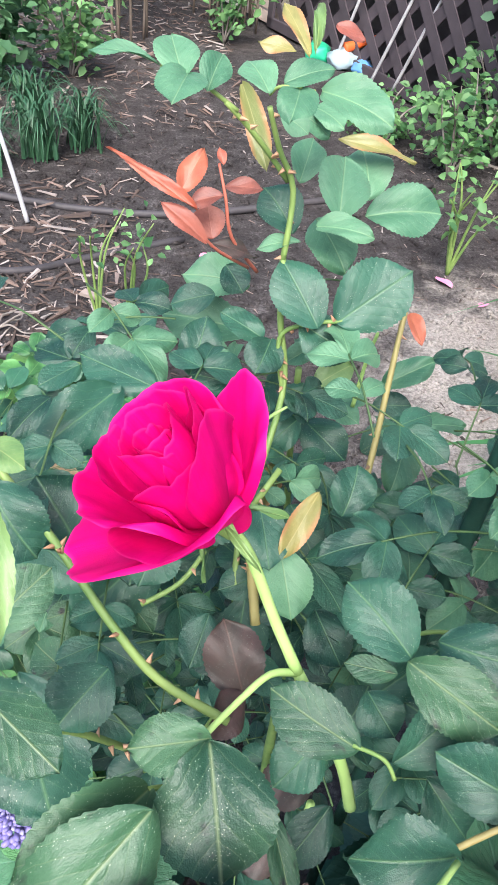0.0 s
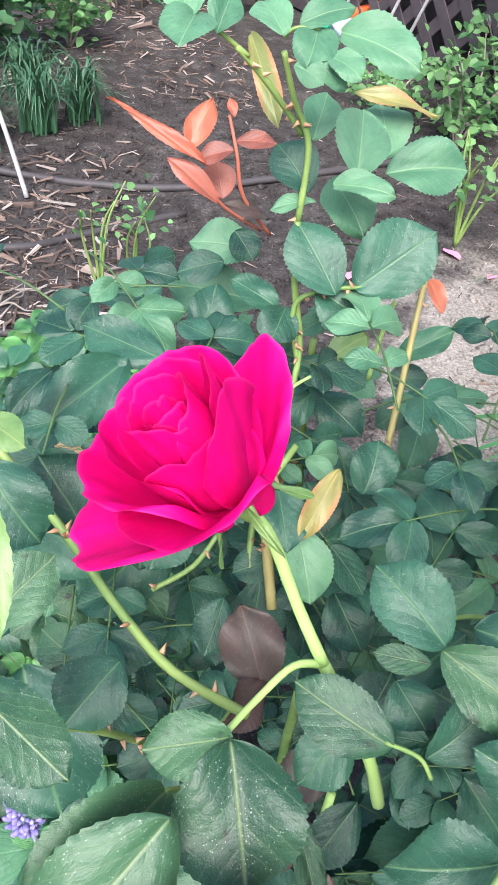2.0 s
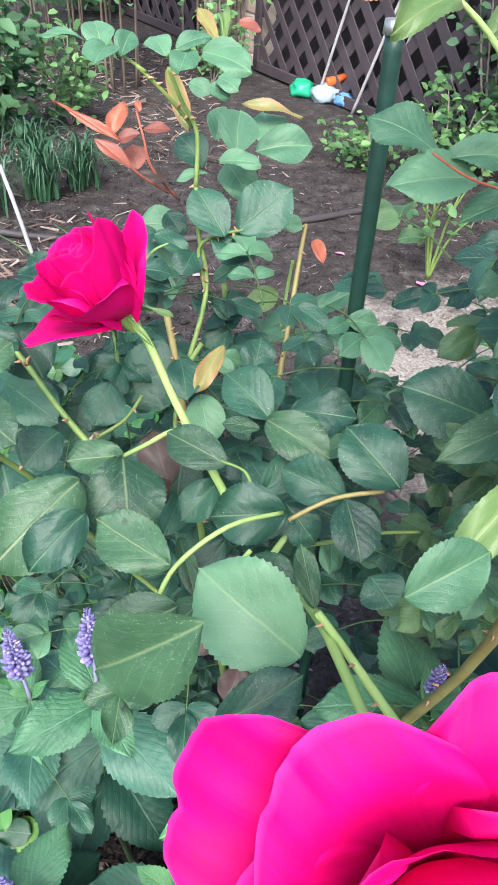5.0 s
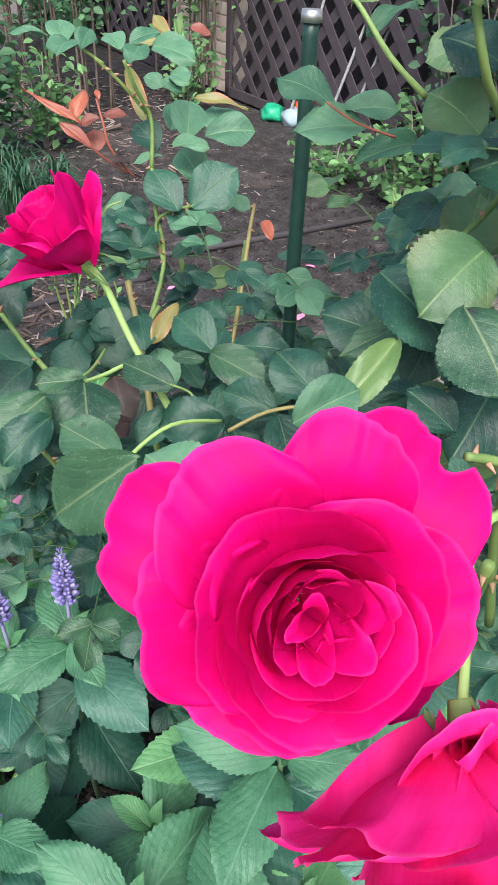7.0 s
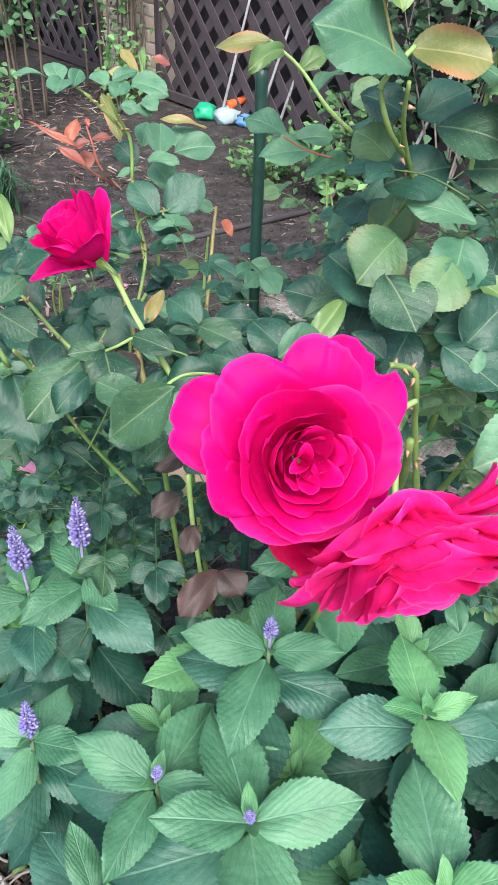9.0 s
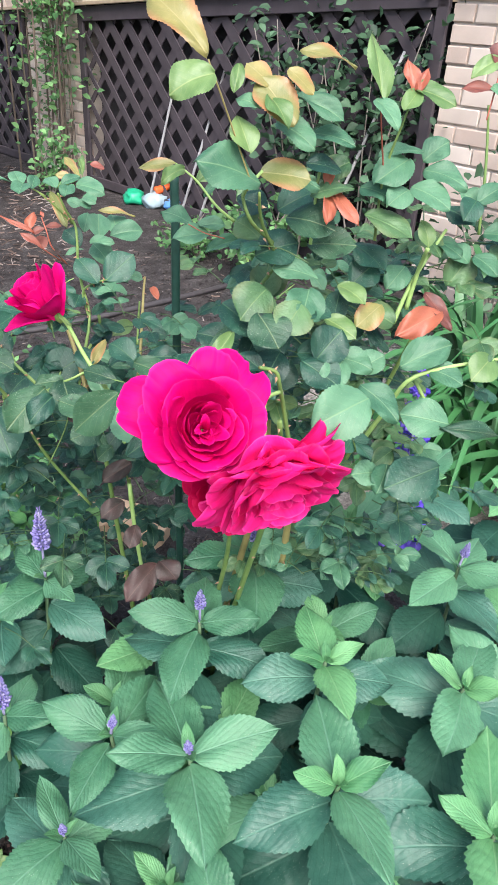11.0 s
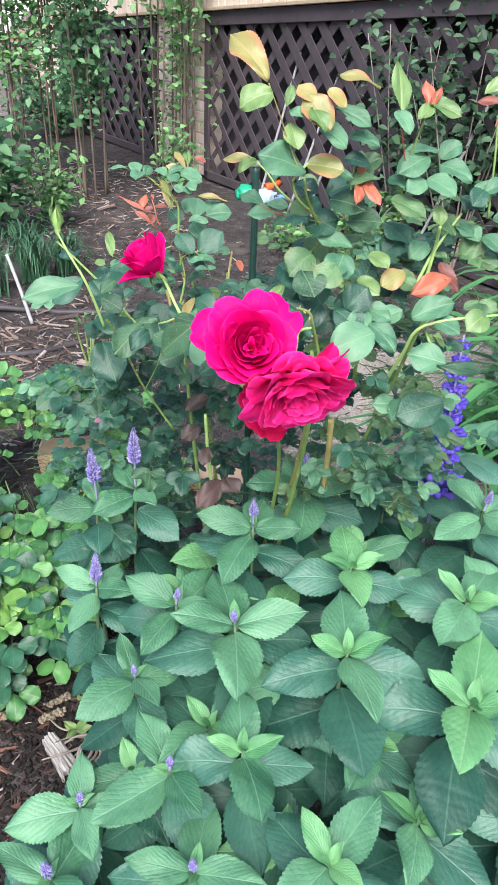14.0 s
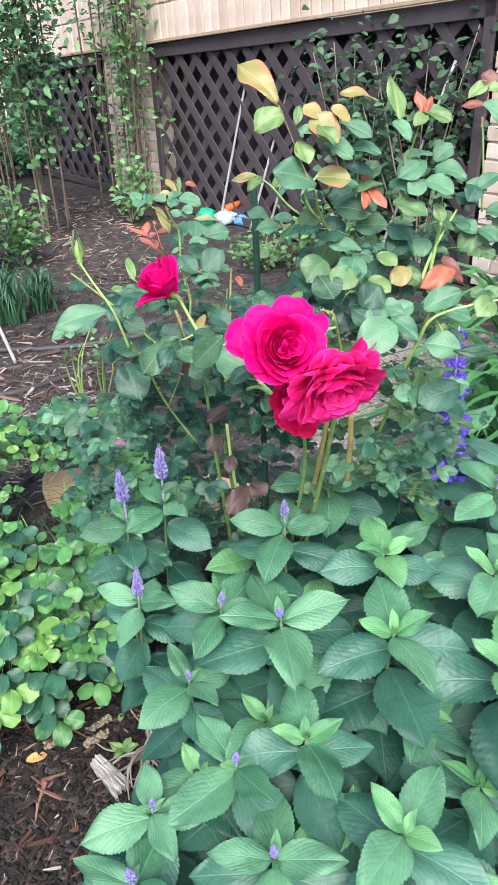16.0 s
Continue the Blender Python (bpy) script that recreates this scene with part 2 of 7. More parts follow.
def soil_material():
    m = Mat("soil", 0.95, 0.2)
    p = m.coord()
    big = m.noise(1.6, 5.0, 0.6, p)
    mid = m.noise(14.0, 6.0, 0.65, p)
    fine = m.noise(110.0, 5.0, 0.7, p)
    base = m.ramp(m.math("ADD", m.math("MULTIPLY", mid, 0.5), m.math("MULTIPLY", fine, 0.5)), [(0.36, (0.020, 0.017, 0.016)), (0.54, (0.064, 0.057, 0.056)), (0.70, (0.20, 0.185, 0.178))])
    # pale sand washed over the soil on the lily side
    sep = m.node("SeparateXYZ")
    m.link(p, sep.inputs[0])
    dx = m.math("MULTIPLY", m.math("SUBTRACT", sep.outputs[0], 1.0), 1.35)
    dy = m.math("MULTIPLY", m.math("SUBTRACT", sep.outputs[1], 1.58), 1.35)
    rad = m.math("SQRT", m.math("ADD", m.math("MULTIPLY", dx, dx), m.math("MULTIPLY", dy, dy)))
    mask = m.math("MULTIPLY", m.math("SUBTRACT", 0.62, m.math("ADD", m.math("MULTIPLY", rad, 0.62), m.math("MULTIPLY", m.math("SUBTRACT", m.noise(7.0, 6.0, 0.65, p), 0.5), 0.9))), 5.0, clamp=True)
    sand = m.ramp(fine, [(0.35, (0.20, 0.18, 0.16)), (0.65, (0.46, 0.42, 0.38))])
    col = m.mix(mask, base, sand)
    ash = m.math("MULTIPLY", m.math("SUBTRACT", big, 0.56), 5.0, clamp=True)
    col = m.mix(m.math("MULTIPLY", ash, 0.55), col, m.ramp(fine, [(0.35, (0.11, 0.09, 0.08)), (0.7, (0.30, 0.26, 0.23))]))
    m.color(col)
    m.bump(m.math("ADD", m.math("MULTIPLY", mid, 1.0), m.math("MULTIPLY", fine, 0.5)), 0.9, 0.02)
    return m.m


SOIL = soil_material()


def chip_material(name, stops):
    m = Mat(name, 0.9, 0.2)
    r = m.node("NewGeometry").outputs["Random Per Island"]
    st = m.node("Mapping")
    st.inputs["Scale"].default_value = (60, 60, 400)
    m.link(m.coord(), st.inputs["Vector"])
    n = m.noise(1.0, 4.0, vec=st.outputs[0])
    m.color(m.mix(m.math("MULTIPLY", n, 0.5), m.ramp(r, stops), (0.05, 0.035, 0.03)))
    m.bump(n, 0.5, 0.002)
    return m.m


CHIP = chip_material("wood_chips", [(0.0, (0.05, 0.041, 0.038)), (0.4, (0.13, 0.095, 0.08)), (0.7, (0.28, 0.205, 0.17)), (1.0, (0.46, 0.42, 0.39))])
CHIP_DARK = chip_material("bark_mulch", [(0.0, (0.010, 0.009, 0.009)), (0.62, (0.035, 0.027, 0.025)), (0.88, (0.13, 0.07, 0.058)), (1.0, (0.46, 0.41, 0.37))])


def deadwood_material():
    m = Mat("split_grey_wood", 0.9, 0.2)
    st = m.node("Mapping")
    st.inputs["Scale"].default_value = (22, 330, 60)
    m.link(m.coord(), st.inputs["Vector"])
    n = m.noise(1.0, 6.0, 0.65, st.outputs[0])
    m.color(m.ramp(n, [(0.34, (0.045, 0.04, 0.036)), (0.47, (0.30, 0.285, 0.27)), (0.7, (0.56, 0.545, 0.52))]))
    m.bump(n, 1.0, 0.004)
    return m.m


DEADWOOD = deadwood_material()
CHIP_RED = chip_material("red_bark", [(0.0, (0.05, 0.025, 0.02)), (0.5, (0.16, 0.075, 0.055)), (0.85, (0.24, 0.13, 0.10)), (1.0, (0.40, 0.37, 0.34))])


def plain(name, col, rough=0.6, spec=0.4, vary=0.25, scale=20.0, metal=0.0, bump=0.2):
    m = Mat(name, rough, spec, metal)
    n = m.noise(scale, 5.0)
    big = m.noise(scale * 0.12, 3.0)
    f = m.math("ADD", m.math("MULTIPLY", n, 0.5), m.math("MULTIPLY", big, 0.5))
    m.color(m.ramp(f, [(0.3, tuple(c * (1 - vary) for c in col)), (0.7, tuple(min(1, c * (1 + vary)) for c in col))]))
    if bump:
        m.bump(n, bump, 0.003)
    return m.m


STAKE = plain("green_coated_steel", (0.012, 0.045, 0.034), 0.42, 0.5, 0.3, 120)
CAP = plain("zinc_cap", (0.45, 0.46, 0.44), 0.4, 0.5, 0.2, 90, 0.8)
LATTICE = plain("brown_painted_lattice", (0.062, 0.051, 0.058), 0.75, 0.3, 0.25, 14)
CRAWL_SHADE = plain("crawl_space_shade", (0.04, 0.038, 0.042), 0.9, 0.1)
HOSE = plain("grey_drip_hose", (0.052, 0.047, 0.050), 0.6, 0.4, 0.3, 40)
PVC = plain("grey_pvc_pipe", (0.36, 0.36, 0.37), 0.5, 0.4, 0.25, 30)
PAVE = plain("tan_edging_stone", (0.46, 0.33, 0.22), 0.9, 0.2, 0.22, 30)
WHITE = plain("white_paint", (0.74, 0.75, 0.76), 0.6, 0.3, 0.08)
TRIM = plain("tan_trim", (0.36, 0.28, 0.20), 0.8, 0.2)
COMPOST = plain("dark_compost", (0.017, 0.015, 0.014), 0.95, 0.2, 0.5, 160)
CASTING = plain("worm_castings", (0.27, 0.235, 0.175), 0.95, 0.15, 0.3, 200, 0, 0.8)
YELLOWED = plain("yellowed_leaf", (0.55, 0.34, 0.12), 0.6, 0.3, 0.2, 40)
FALLEN = plain("fallen_petal", (0.72, 0.27, 0.42), 0.6, 0.2, 0.2, 40)
GRASS = plain("liriope_blade", (0.035, 0.10, 0.05), 0.45, 0.4, 0.4, 3)
LILY = plain("daylily_blade", (0.052, 0.18, 0.058), 0.38, 0.4, 0.4, 3)
BAG_WHITE = plain("white_plastic", (0.32, 0.42, 0.46), 0.4, 0.5, 0.2, 12)
BAG_GREEN = plain("green_plastic", (0.02, 0.38, 0.20), 0.4, 0.5, 0.2, 12)
BAG_BLUE = plain("blue_plastic", (0.12, 0.30, 0.62), 0.4, 0.5, 0.2, 12)
ORANGE = plain("orange_plastic", (0.80, 0.13, 0.03), 0.45, 0.4, 0.15, 12)


def brick_material(name, stops):
    m = Mat(name, 0.9, 0.2)
    n = m.noise(25.0, 6.0, 0.65)
    big = m.noise(3.0, 4.0)
    c = m.ramp(m.random(), stops)
    c = m.mix(m.math("MULTIPLY", n, 0.5), c, (0.62, 0.55, 0.49))
    c = m.mix(m.math("MULTIPLY", m.math("SUBTRACT", big, 0.5), 2.0, clamp=True), c, (0.30, 0.25, 0.21))
    m.color(c)
    m.bump(n, 0.5, 0.004)
    return m.m


BRICK = brick_material("whitewashed_brick", [(0.0, (0.44, 0.32, 0.26)), (0.5, (0.54, 0.43, 0.36)), (1.0, (0.62, 0.54, 0.47))])
BRICK_RED = brick_material("red_brick", [(0.0, (0.20, 0.07, 0.05)), (1.0, (0.30, 0.12, 0.09))])
STEP_GREY = plain("grey_step_brick", (0.17, 0.155, 0.155), 0.9, 0.2, 0.3, 24)
MORTAR = plain("mortar", (0.50, 0.45, 0.40), 0.95, 0.1, 0.2, 40)

# ---- mesh helpers ----


def mesh_of(name, bm, material, smooth=True):
    me = bpy.data.meshes.new(name)
    bm.to_mesh(me)
    bm.free()
    me.materials.append(material)
    if smooth:
        for p in me.polygons:
            p.use_smooth = True
    return me


def pydata_mesh(name, verts, faces, material, smooth=False, uvs=None):
    me = bpy.data.meshes.new(name)
    me.from_pydata(verts, [], faces)
    me.materials.append(material)
    if uvs is not None:
        lay = me.uv_layers.new(name="UVMap")
        idx = np.empty(len(me.loops), dtype=np.int32)
        me.loops.foreach_get("vertex_index", idx)
        lay.data.foreach_set("uv", np.asarray(uvs, dtype=np.float32)[idx].ravel())
    if smooth:
        me.polygons.foreach_set("use_smooth", [True] * len(me.polygons))
    me.update()
    return me


def thing(name, at, label, category, group="", kind=""):
    ob = new(name)
    ob.location = at
    ob.empty_display_size = 0.05
    return tagged(ob, label, category, group, kind)


ORIGINS = {}


def child(name, me, parent, matrix=None, label=""):
    """Links a mesh under parent; matrix is in the world."""
    ob = new(name, me)
    ob.parent = parent
    ob.matrix_parent_inverse = ORIGINS.get(parent.name, Matrix.Translation(parent.location)).inverted()
    ob.matrix_basis = matrix if matrix is not None else Matrix.Identity(4)
    ORIGINS[ob.name] = ob.matrix_basis.copy()
    if label:
        ob["label"] = label
    return ob


def tube_mesh(name, pts, r0, r1, material, sides=8, bumps=0.0, seed=0):
    """A tapered tube through the points, smoothed between them."""
    rng = random.Random(seed)
    P = [Vector(p) for p in pts]
    fine = []
    for i in range(len(P) - 1):
        a, b = P[i], P[i + 1]
        pa, nb = P[max(i - 1, 0)], P[min(i + 2, len(P) - 1)]
        steps = 5 if len(P) > 2 else 1
        for k in range(steps):
            t = k / steps
            fine.append(0.5 * ((2 * a) + (b - pa) * t + (2 * pa - 5 * a + 4 * b - nb) * t * t + (3 * a - pa - 3 * b + nb) * t ** 3))
    fine.append(P[-1])
    verts, faces = [], []
    n = len(fine)
    side = None
    for i, p in enumerate(fine):
        d = (fine[min(i + 1, n - 1)] - fine[max(i - 1, 0)]).normalized()
        if side is None:
            side = d.cross(Vector((0.31, 0.2, 0.93))).normalized()
        side = (side - d * side.dot(d)).normalized()
        up = d.cross(side)
        r = r0 + (r1 - r0) * i / max(n - 1, 1)
        r *= 1 + bumps * rng.uniform(-1, 1)
        for s in range(sides):
            a = 2 * math.pi * s / sides
            verts.append(p + side * (r * math.cos(a)) + up * (r * math.sin(a)))
    for i in range(n - 1):
        for s in range(sides):
            a, b = i * sides + s, i * sides + (s + 1) % sides
            faces.append((a, b, b + sides, a + sides))
    faces.append(tuple(range(sides - 1, -1, -1)))
    faces.append(tuple(range((n - 1) * sides, n * sides)))
    return pydata_mesh(name, [tuple(v) for v in verts], faces, material, True)


def leaf_mesh(name, material, rows=0, cols=5, belly=0.42, tip=1.15, teeth=15, bite=0.05, fold=0.30, droop=0.18, wave=0.045, seed=0, quilt=0.0, veins=6.0, slant=0.5, curl=0.5):
    """A leaf one unit long and one wide, base at the origin, along +y, face up: arched along its length, folded at the midrib, toothed, quilted between its veins."""
    rows = rows or teeth * 3
    rng = random.Random(seed)
    ph = rng.uniform(0, 6.28)
    twist = rng.uniform(-0.14, 0.14)
    lop = rng.uniform(-0.05, 0.05)
    verts, uvs, faces = [], [], []
    pk = belly
    for i in range(rows + 1):
        v = i / rows
        # outline: round shoulders, drawn-out tip
        if v < pk:
            w = math.sin(0.5 * math.pi * (v / pk)) ** 0.62
        else:
            q = (v - pk) / (1 - pk)
            w = max(0.0, math.cos(0.5 * math.pi * q ** tip)) ** 0.85
        for j in range(-cols, cols + 1):
            s = j / cols
            saw = (v * teeth + (0.5 if s < 0 else 0.0)) % 1.0
            cut = bite * (1.5 if 0.1 < v < 0.97 else 0.3) * (1 - saw) * abs(s) ** 6
            half = max(0.5 * w * (1 - cut) * (1 + lop * (1 if s > 0 else -1)), 0.004)
            x = half * s
            au = 0.5 * abs(s) * min(1, w + 0.05)
            z = fold * abs(x) * (0.5 + 0.5 * math.cos(math.pi * v * 0.6)) - curl * fold * 2.0 * x * x + droop * 1.3 * (v - v ** 2.2) + wave * math.sin(7 * v + ph + 2.2 * s) * abs(s)
            if quilt:
                z += quilt * (abs(math.sin(math.pi * veins * (v - au * slant * 2))) ** 0.6) * (1 - abs(s) ** 3) * min(1, 6 * abs(s)) * min(1, 4 * (1 - v))
            z += 0.004 * rng.uniform(-1, 1) * (0.3 + abs(s))
            y = v + 0.05 * abs(s) * math.sin(math.pi * v) - 0.02 * abs(s)
            verts.append((x + twist * (v - v * v) * 0.6, y, z + twist * x * v * 2))
            uvs.append((0.5 + 0.5 * s * min(1, w + 0.05), v))
    m = 2 * cols + 1
    for i in range(rows):
        for j in range(m - 1):
            a = i * m + j
            faces.append((a, a + 1, a + 1 + m, a + m))
    return pydata_mesh(name, verts, faces, material, True, uvs)


def leaf_set(name, material, count, seed, **kw):
    out = []
    for i in range(count):
        rng = random.Random(seed + i * 7)
        k = dict(kw)
        k["fold"] = kw.get("fold", 0.30) * rng.uniform(0.3, 1.5)
        k["droop"] = kw.get("droop", 0.20) * rng.uniform(0.2, 1.7)
        k["wave"] = kw.get("wave", 0.05) * rng.uniform(0.5, 1.8)
        out.append(leaf_mesh(name, material, seed=seed + i * 13, **k))
    return out


LEAVES = {
    "dark": leaf_set("leaf", ROSE_LEAF, 6, 10, belly=0.45, tip=1.3, teeth=17, fold=0.34, droop=0.18, quilt=0.003),
    "inner": leaf_set("leaf", ROSE_LEAF, 4, 35, rows=20, cols=3, belly=0.45, tip=1.3, teeth=10, fold=0.34, droop=0.22),
    "pale": leaf_set("leaf", ROSE_PALE, 5, 60, belly=0.45, tip=1.3, teeth=17, fold=0.42, droop=0.22, quilt=0.003),
    "worn": leaf_set("leaf", ROSE_WORN, 5, 110, belly=0.46, tip=1.35, teeth=17, fold=0.28, droop=0.16, quilt=0.003),
    "red": leaf_set("leaf", ROSE_RED, 3, 160, belly=0.5, fold=0.35),
    "flame": leaf_set("leaf", ROSE_FLAME, 3, 210, fold=0.4, droop=0.12),
    "amber": leaf_set("leaf", ROSE_AMBER, 4, 260, belly=0.46, tip=1.3, teeth=19, fold=0.38, droop=0.12),
    "olive": leaf_set("leaf", ROSE_OLIVE, 5, 330, belly=0.46, tip=1.3, teeth=17, fold=0.36, droop=0.2, quilt=0.003),
    "lime": leaf_set("leaf", ROSE_LIME, 3, 310, fold=0.4, droop=0.25),
    "plum": leaf_set("leaf", ROSE_PLUM, 3, 360, belly=0.47, tip=1.35),
    "salvia": leaf_set("leaf", SALVIA_LEAF, 7, 410, rows=64, cols=6, belly=0.36, tip=0.95, teeth=18, bite=0.065, fold=0.20, droop=0.15, wave=0.035, quilt=0.006, veins=8.0, slant=0.6, curl=0.9),
    "mid": leaf_set("leaf", SALVIA_MID_SHADED, 6, 480, rows=56, cols=5, belly=0.38, tip=0.95, teeth=14, bite=0.06, fold=0.18, droop=0.16, wave=0.04, quilt=0.006, veins=8.0, slant=0.6, curl=0.9),
    "old": leaf_set("leaf", SALVIA_OLD_SHADED, 6, 430, rows=56, cols=5, belly=0.38, tip=0.95, teeth=14, bite=0.06, fold=0.16, droop=0.18, wave=0.04, quilt=0.006, veins=8.0, slant=0.6, curl=0.9),
    "tip": leaf_set("leaf", SALVIA_TIP, 5, 460, rows=48, cols=5, belly=0.36, tip=0.95, teeth=12, bite=0.08, fold=0.40, droop=0.18, wave=0.03, quilt=0.008, veins=8.0, slant=0.6, curl=0.5),
    "fresh": leaf_set("leaf", MINI_FRESH, 4, 560, rows=18, cols=3, belly=0.5, tip=1.8, teeth=9, bite=0.025, fold=0.16, droop=0.08, wave=0.05),
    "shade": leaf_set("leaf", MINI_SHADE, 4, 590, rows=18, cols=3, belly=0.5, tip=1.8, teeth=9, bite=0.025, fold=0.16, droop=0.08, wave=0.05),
    "mini": leaf_set("leaf", MINI_LEAF, 6, 510, rows=18, cols=3, belly=0.5, tip=1.8, teeth=9, bite=0.025, fold=0.16, droop=0.08, wave=0.05),
}
LRNG = random.Random(5)


def leaf_matrix(base, tip, width, face):
    """Frame of a leaf that runs from base to tip and turns its upper side towards face."""
    base, tip = Vector(base), Vector(tip)
    y = tip - base
    length = y.length
    y.normalize()
    f = Vector(face)
    x = y.cross(f)
    if x.length < 1e-4:
        x = y.cross(Vector((1, 0.3, 0.2)))
    x.normalize()
    z = x.cross(y)
    m = Matrix((x * width, y * length, z * length)).transposed().to_4x4()
    m.translation = base
    return m


def leaf(parent, kind, base, tip, width, face=(0, -0.35, 1), name="leaf"):
    return child(name, LRNG.choice(LEAVES[kind]), parent, leaf_matrix(base, tip, width, face))


def lerp(a, b, t):
    return tuple(x + (y - x) * t for x, y in zip(a, b))

# ---- ground: one sheet out to the horizon ----


def ground_height(x, y):
    r = math.hypot(x, y - 1.5)
    fade = max(0.0, 1 - r / 9)
    return fade * (0.028 * noise.noise((x * 1.7, y * 1.7, 0.3)) + 0.012 * noise.noise((x * 6, y * 6, 4.0))) - 0.008


def build_ground():
    def axis(lo, hi, step, far):
        a = list(np.arange(lo, hi + 1e-6, step))
        left, right, k = [], [], step
        p = lo
        while p > -far:
            k *= 1.5
            p -= k
            left.append(p)
        p, k = hi, step
        while p < far:
            k *= 1.5
            p += k
            right.append(p)
        return left[::-1] + a + right
    xs, ys = axis(-1.6, 2.0, 0.035, 400), axis(-1.0, 4.5, 0.035, 400)
    verts = [(x, y, ground_height(x, y)) for y in ys for x in xs]
    n = len(xs)
    faces = [(j * n + i, j * n + i + 1, (j + 1) * n + i + 1, (j + 1) * n + i) for j in range(len(ys) - 1) for i in range(n - 1)]
    ob = new("ground", pydata_mesh("ground", verts, faces, SOIL, True))
    return tagged(ob, "dark crumbly garden soil with pale sandy patches", "soil", kind="structure")


ground = build_ground()

# ---- house side: brick piers and a dark lattice skirt ----
WALL_A, WALL_D = Vector((0.15, 6.1, 0)), Vector((0.4273, -0.9041, 0))
WALL_N = Vector((-0.9041, -0.4273, 0))  # towards the garden
WALL_UP = Vector((0, 0, 1))


def wall_point(s, z, out=0.0):
    return WALL_A + WALL_D * s + WALL_N * out + WALL_UP * z


def wall_frame(s, z, out=0.0):
    m = Matrix((WALL_D, -WALL_N, WALL_UP)).transposed().to_4x4()
    m.translation = wall_point(s, z, out)
    return m


def box_bm(bm, cx, cy, cz, sx, sy, sz, bevel=0.0, rot=None):
    g = bmesh.ops.create_cube(bm, size=1.0)
    vs = g["verts"]
    bmesh.ops.scale(bm, vec=(sx, sy, sz), verts=vs)
    if bevel:
        es = list({e for v in vs for e in v.link_edges})
        r = bmesh.ops.bevel(bm, geom=es, offset=bevel, segments=1, affect="EDGES")
        vs = list({v for f in r["faces"] for v in f.verts} | {v for v in vs if v.is_valid})
    if rot is not None:
        bmesh.ops.transform(bm, matrix=rot, verts=vs)
    bmesh.ops.translate(bm, vec=(cx, cy, cz), verts=vs)
    return vs


def top_of(s):
    return 1.10 + 0.062 * s


def build_lattice_panel(s0, s1, pitch=0.2, strip=0.062):
    """Diagonal strips in two layers, clipped to the panel, in a flat frame."""
    h0, h1 = top_of(s0) - 0.02, top_of(s1) - 0.02
    w = s1 - s0
    panel = thing("lattice_panel", wall_point(s0, 0, 0.0), "dark brown painted diagonal wood lattice skirting", "lattice", "lattice skirting")
    m = wall_frame(s0, 0)
    for layer, sign in ((0, 1), (1, -1)):
        y0 = 0.0 if layer == 0 else -0.009
        hmax = max(h0, h1)
        n = int((w + hmax) / pitch) + 3
        for k in range(-2, n + 2):
            # centre line x = c + sign*z
            c = k * pitch - (hmax if sign > 0 else 0)
            za, zb = 0.02, hmax
            if sign > 0:
                za, zb = max(za, -c), min(zb, w - c)
            else:
                za, zb = max(za, c - w), min(zb, c)
            zb = min(zb, h0 + (h1 - h0) * min(max((c + sign * zb) / w, 0), 1))
            if zb - za < 0.04:
                continue
            hw = strip * 0.7071
            bm = bmesh.new()
            quad = [(c + sign * za - hw, za), (c + sign * za + hw, za), (c + sign * zb + hw, zb), (c + sign * zb - hw, zb)]
            f = [bm.verts.new((min(max(x, 0), w), y0, z)) for x, z in quad]
            b = [bm.verts.new((min(max(x, 0), w), y0 + 0.008, z)) for x, z in quad]
            bm.faces.new(f)
            for i in range(4):
                bm.faces.new((f[i], f[(i + 1) % 4], b[(i + 1) % 4], b[i]))
            bmesh.ops.recalc_face_normals(bm, faces=bm.faces)
            child("slat", mesh_of("slat", bm, LATTICE, False), panel, m)
    for name, a, b, wd in (("top_rail", (0, h0 - 0.04), (w, h1 - 0.04), 0.085), ("bottom_rail", (0, 0.03), (w, 0.03), 0.06), ("stile", (0.03, 0), (0.03, h0), 0.06), ("stile", (w - 0.03, 0), (w - 0.03, h1), 0.06)):
        bm = bmesh.new()
        dx, dz = b[0] - a[0], b[1] - a[1]
        ln = math.hypot(dx, dz)
        box_bm(bm, (a[0] + b[0]) / 2, -0.022, (a[1] + b[1]) / 2, ln, 0.022, wd, 0.003, Matrix.Rotation(-math.atan2(dz, dx), 4, "Y"))
        child(name, mesh_of(name, bm, LATTICE, False), panel, m)
    return panel


build_lattice_panel(0.76, 3.68)
build_lattice_panel(-2.1, -0.01)
# near-black sheet: shade of the crawl space given as a surface colour
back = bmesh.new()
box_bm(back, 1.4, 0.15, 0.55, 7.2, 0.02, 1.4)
tagged(child("crawl_wall", mesh_of("crawl_wall", back, CRAWL_SHADE, False), thing("crawl_space", wall_point(0, 0), "near-black sheet standing in for the shaded crawl space behind the lattice", "wall", kind="structure"), wall_frame(0, 0)))


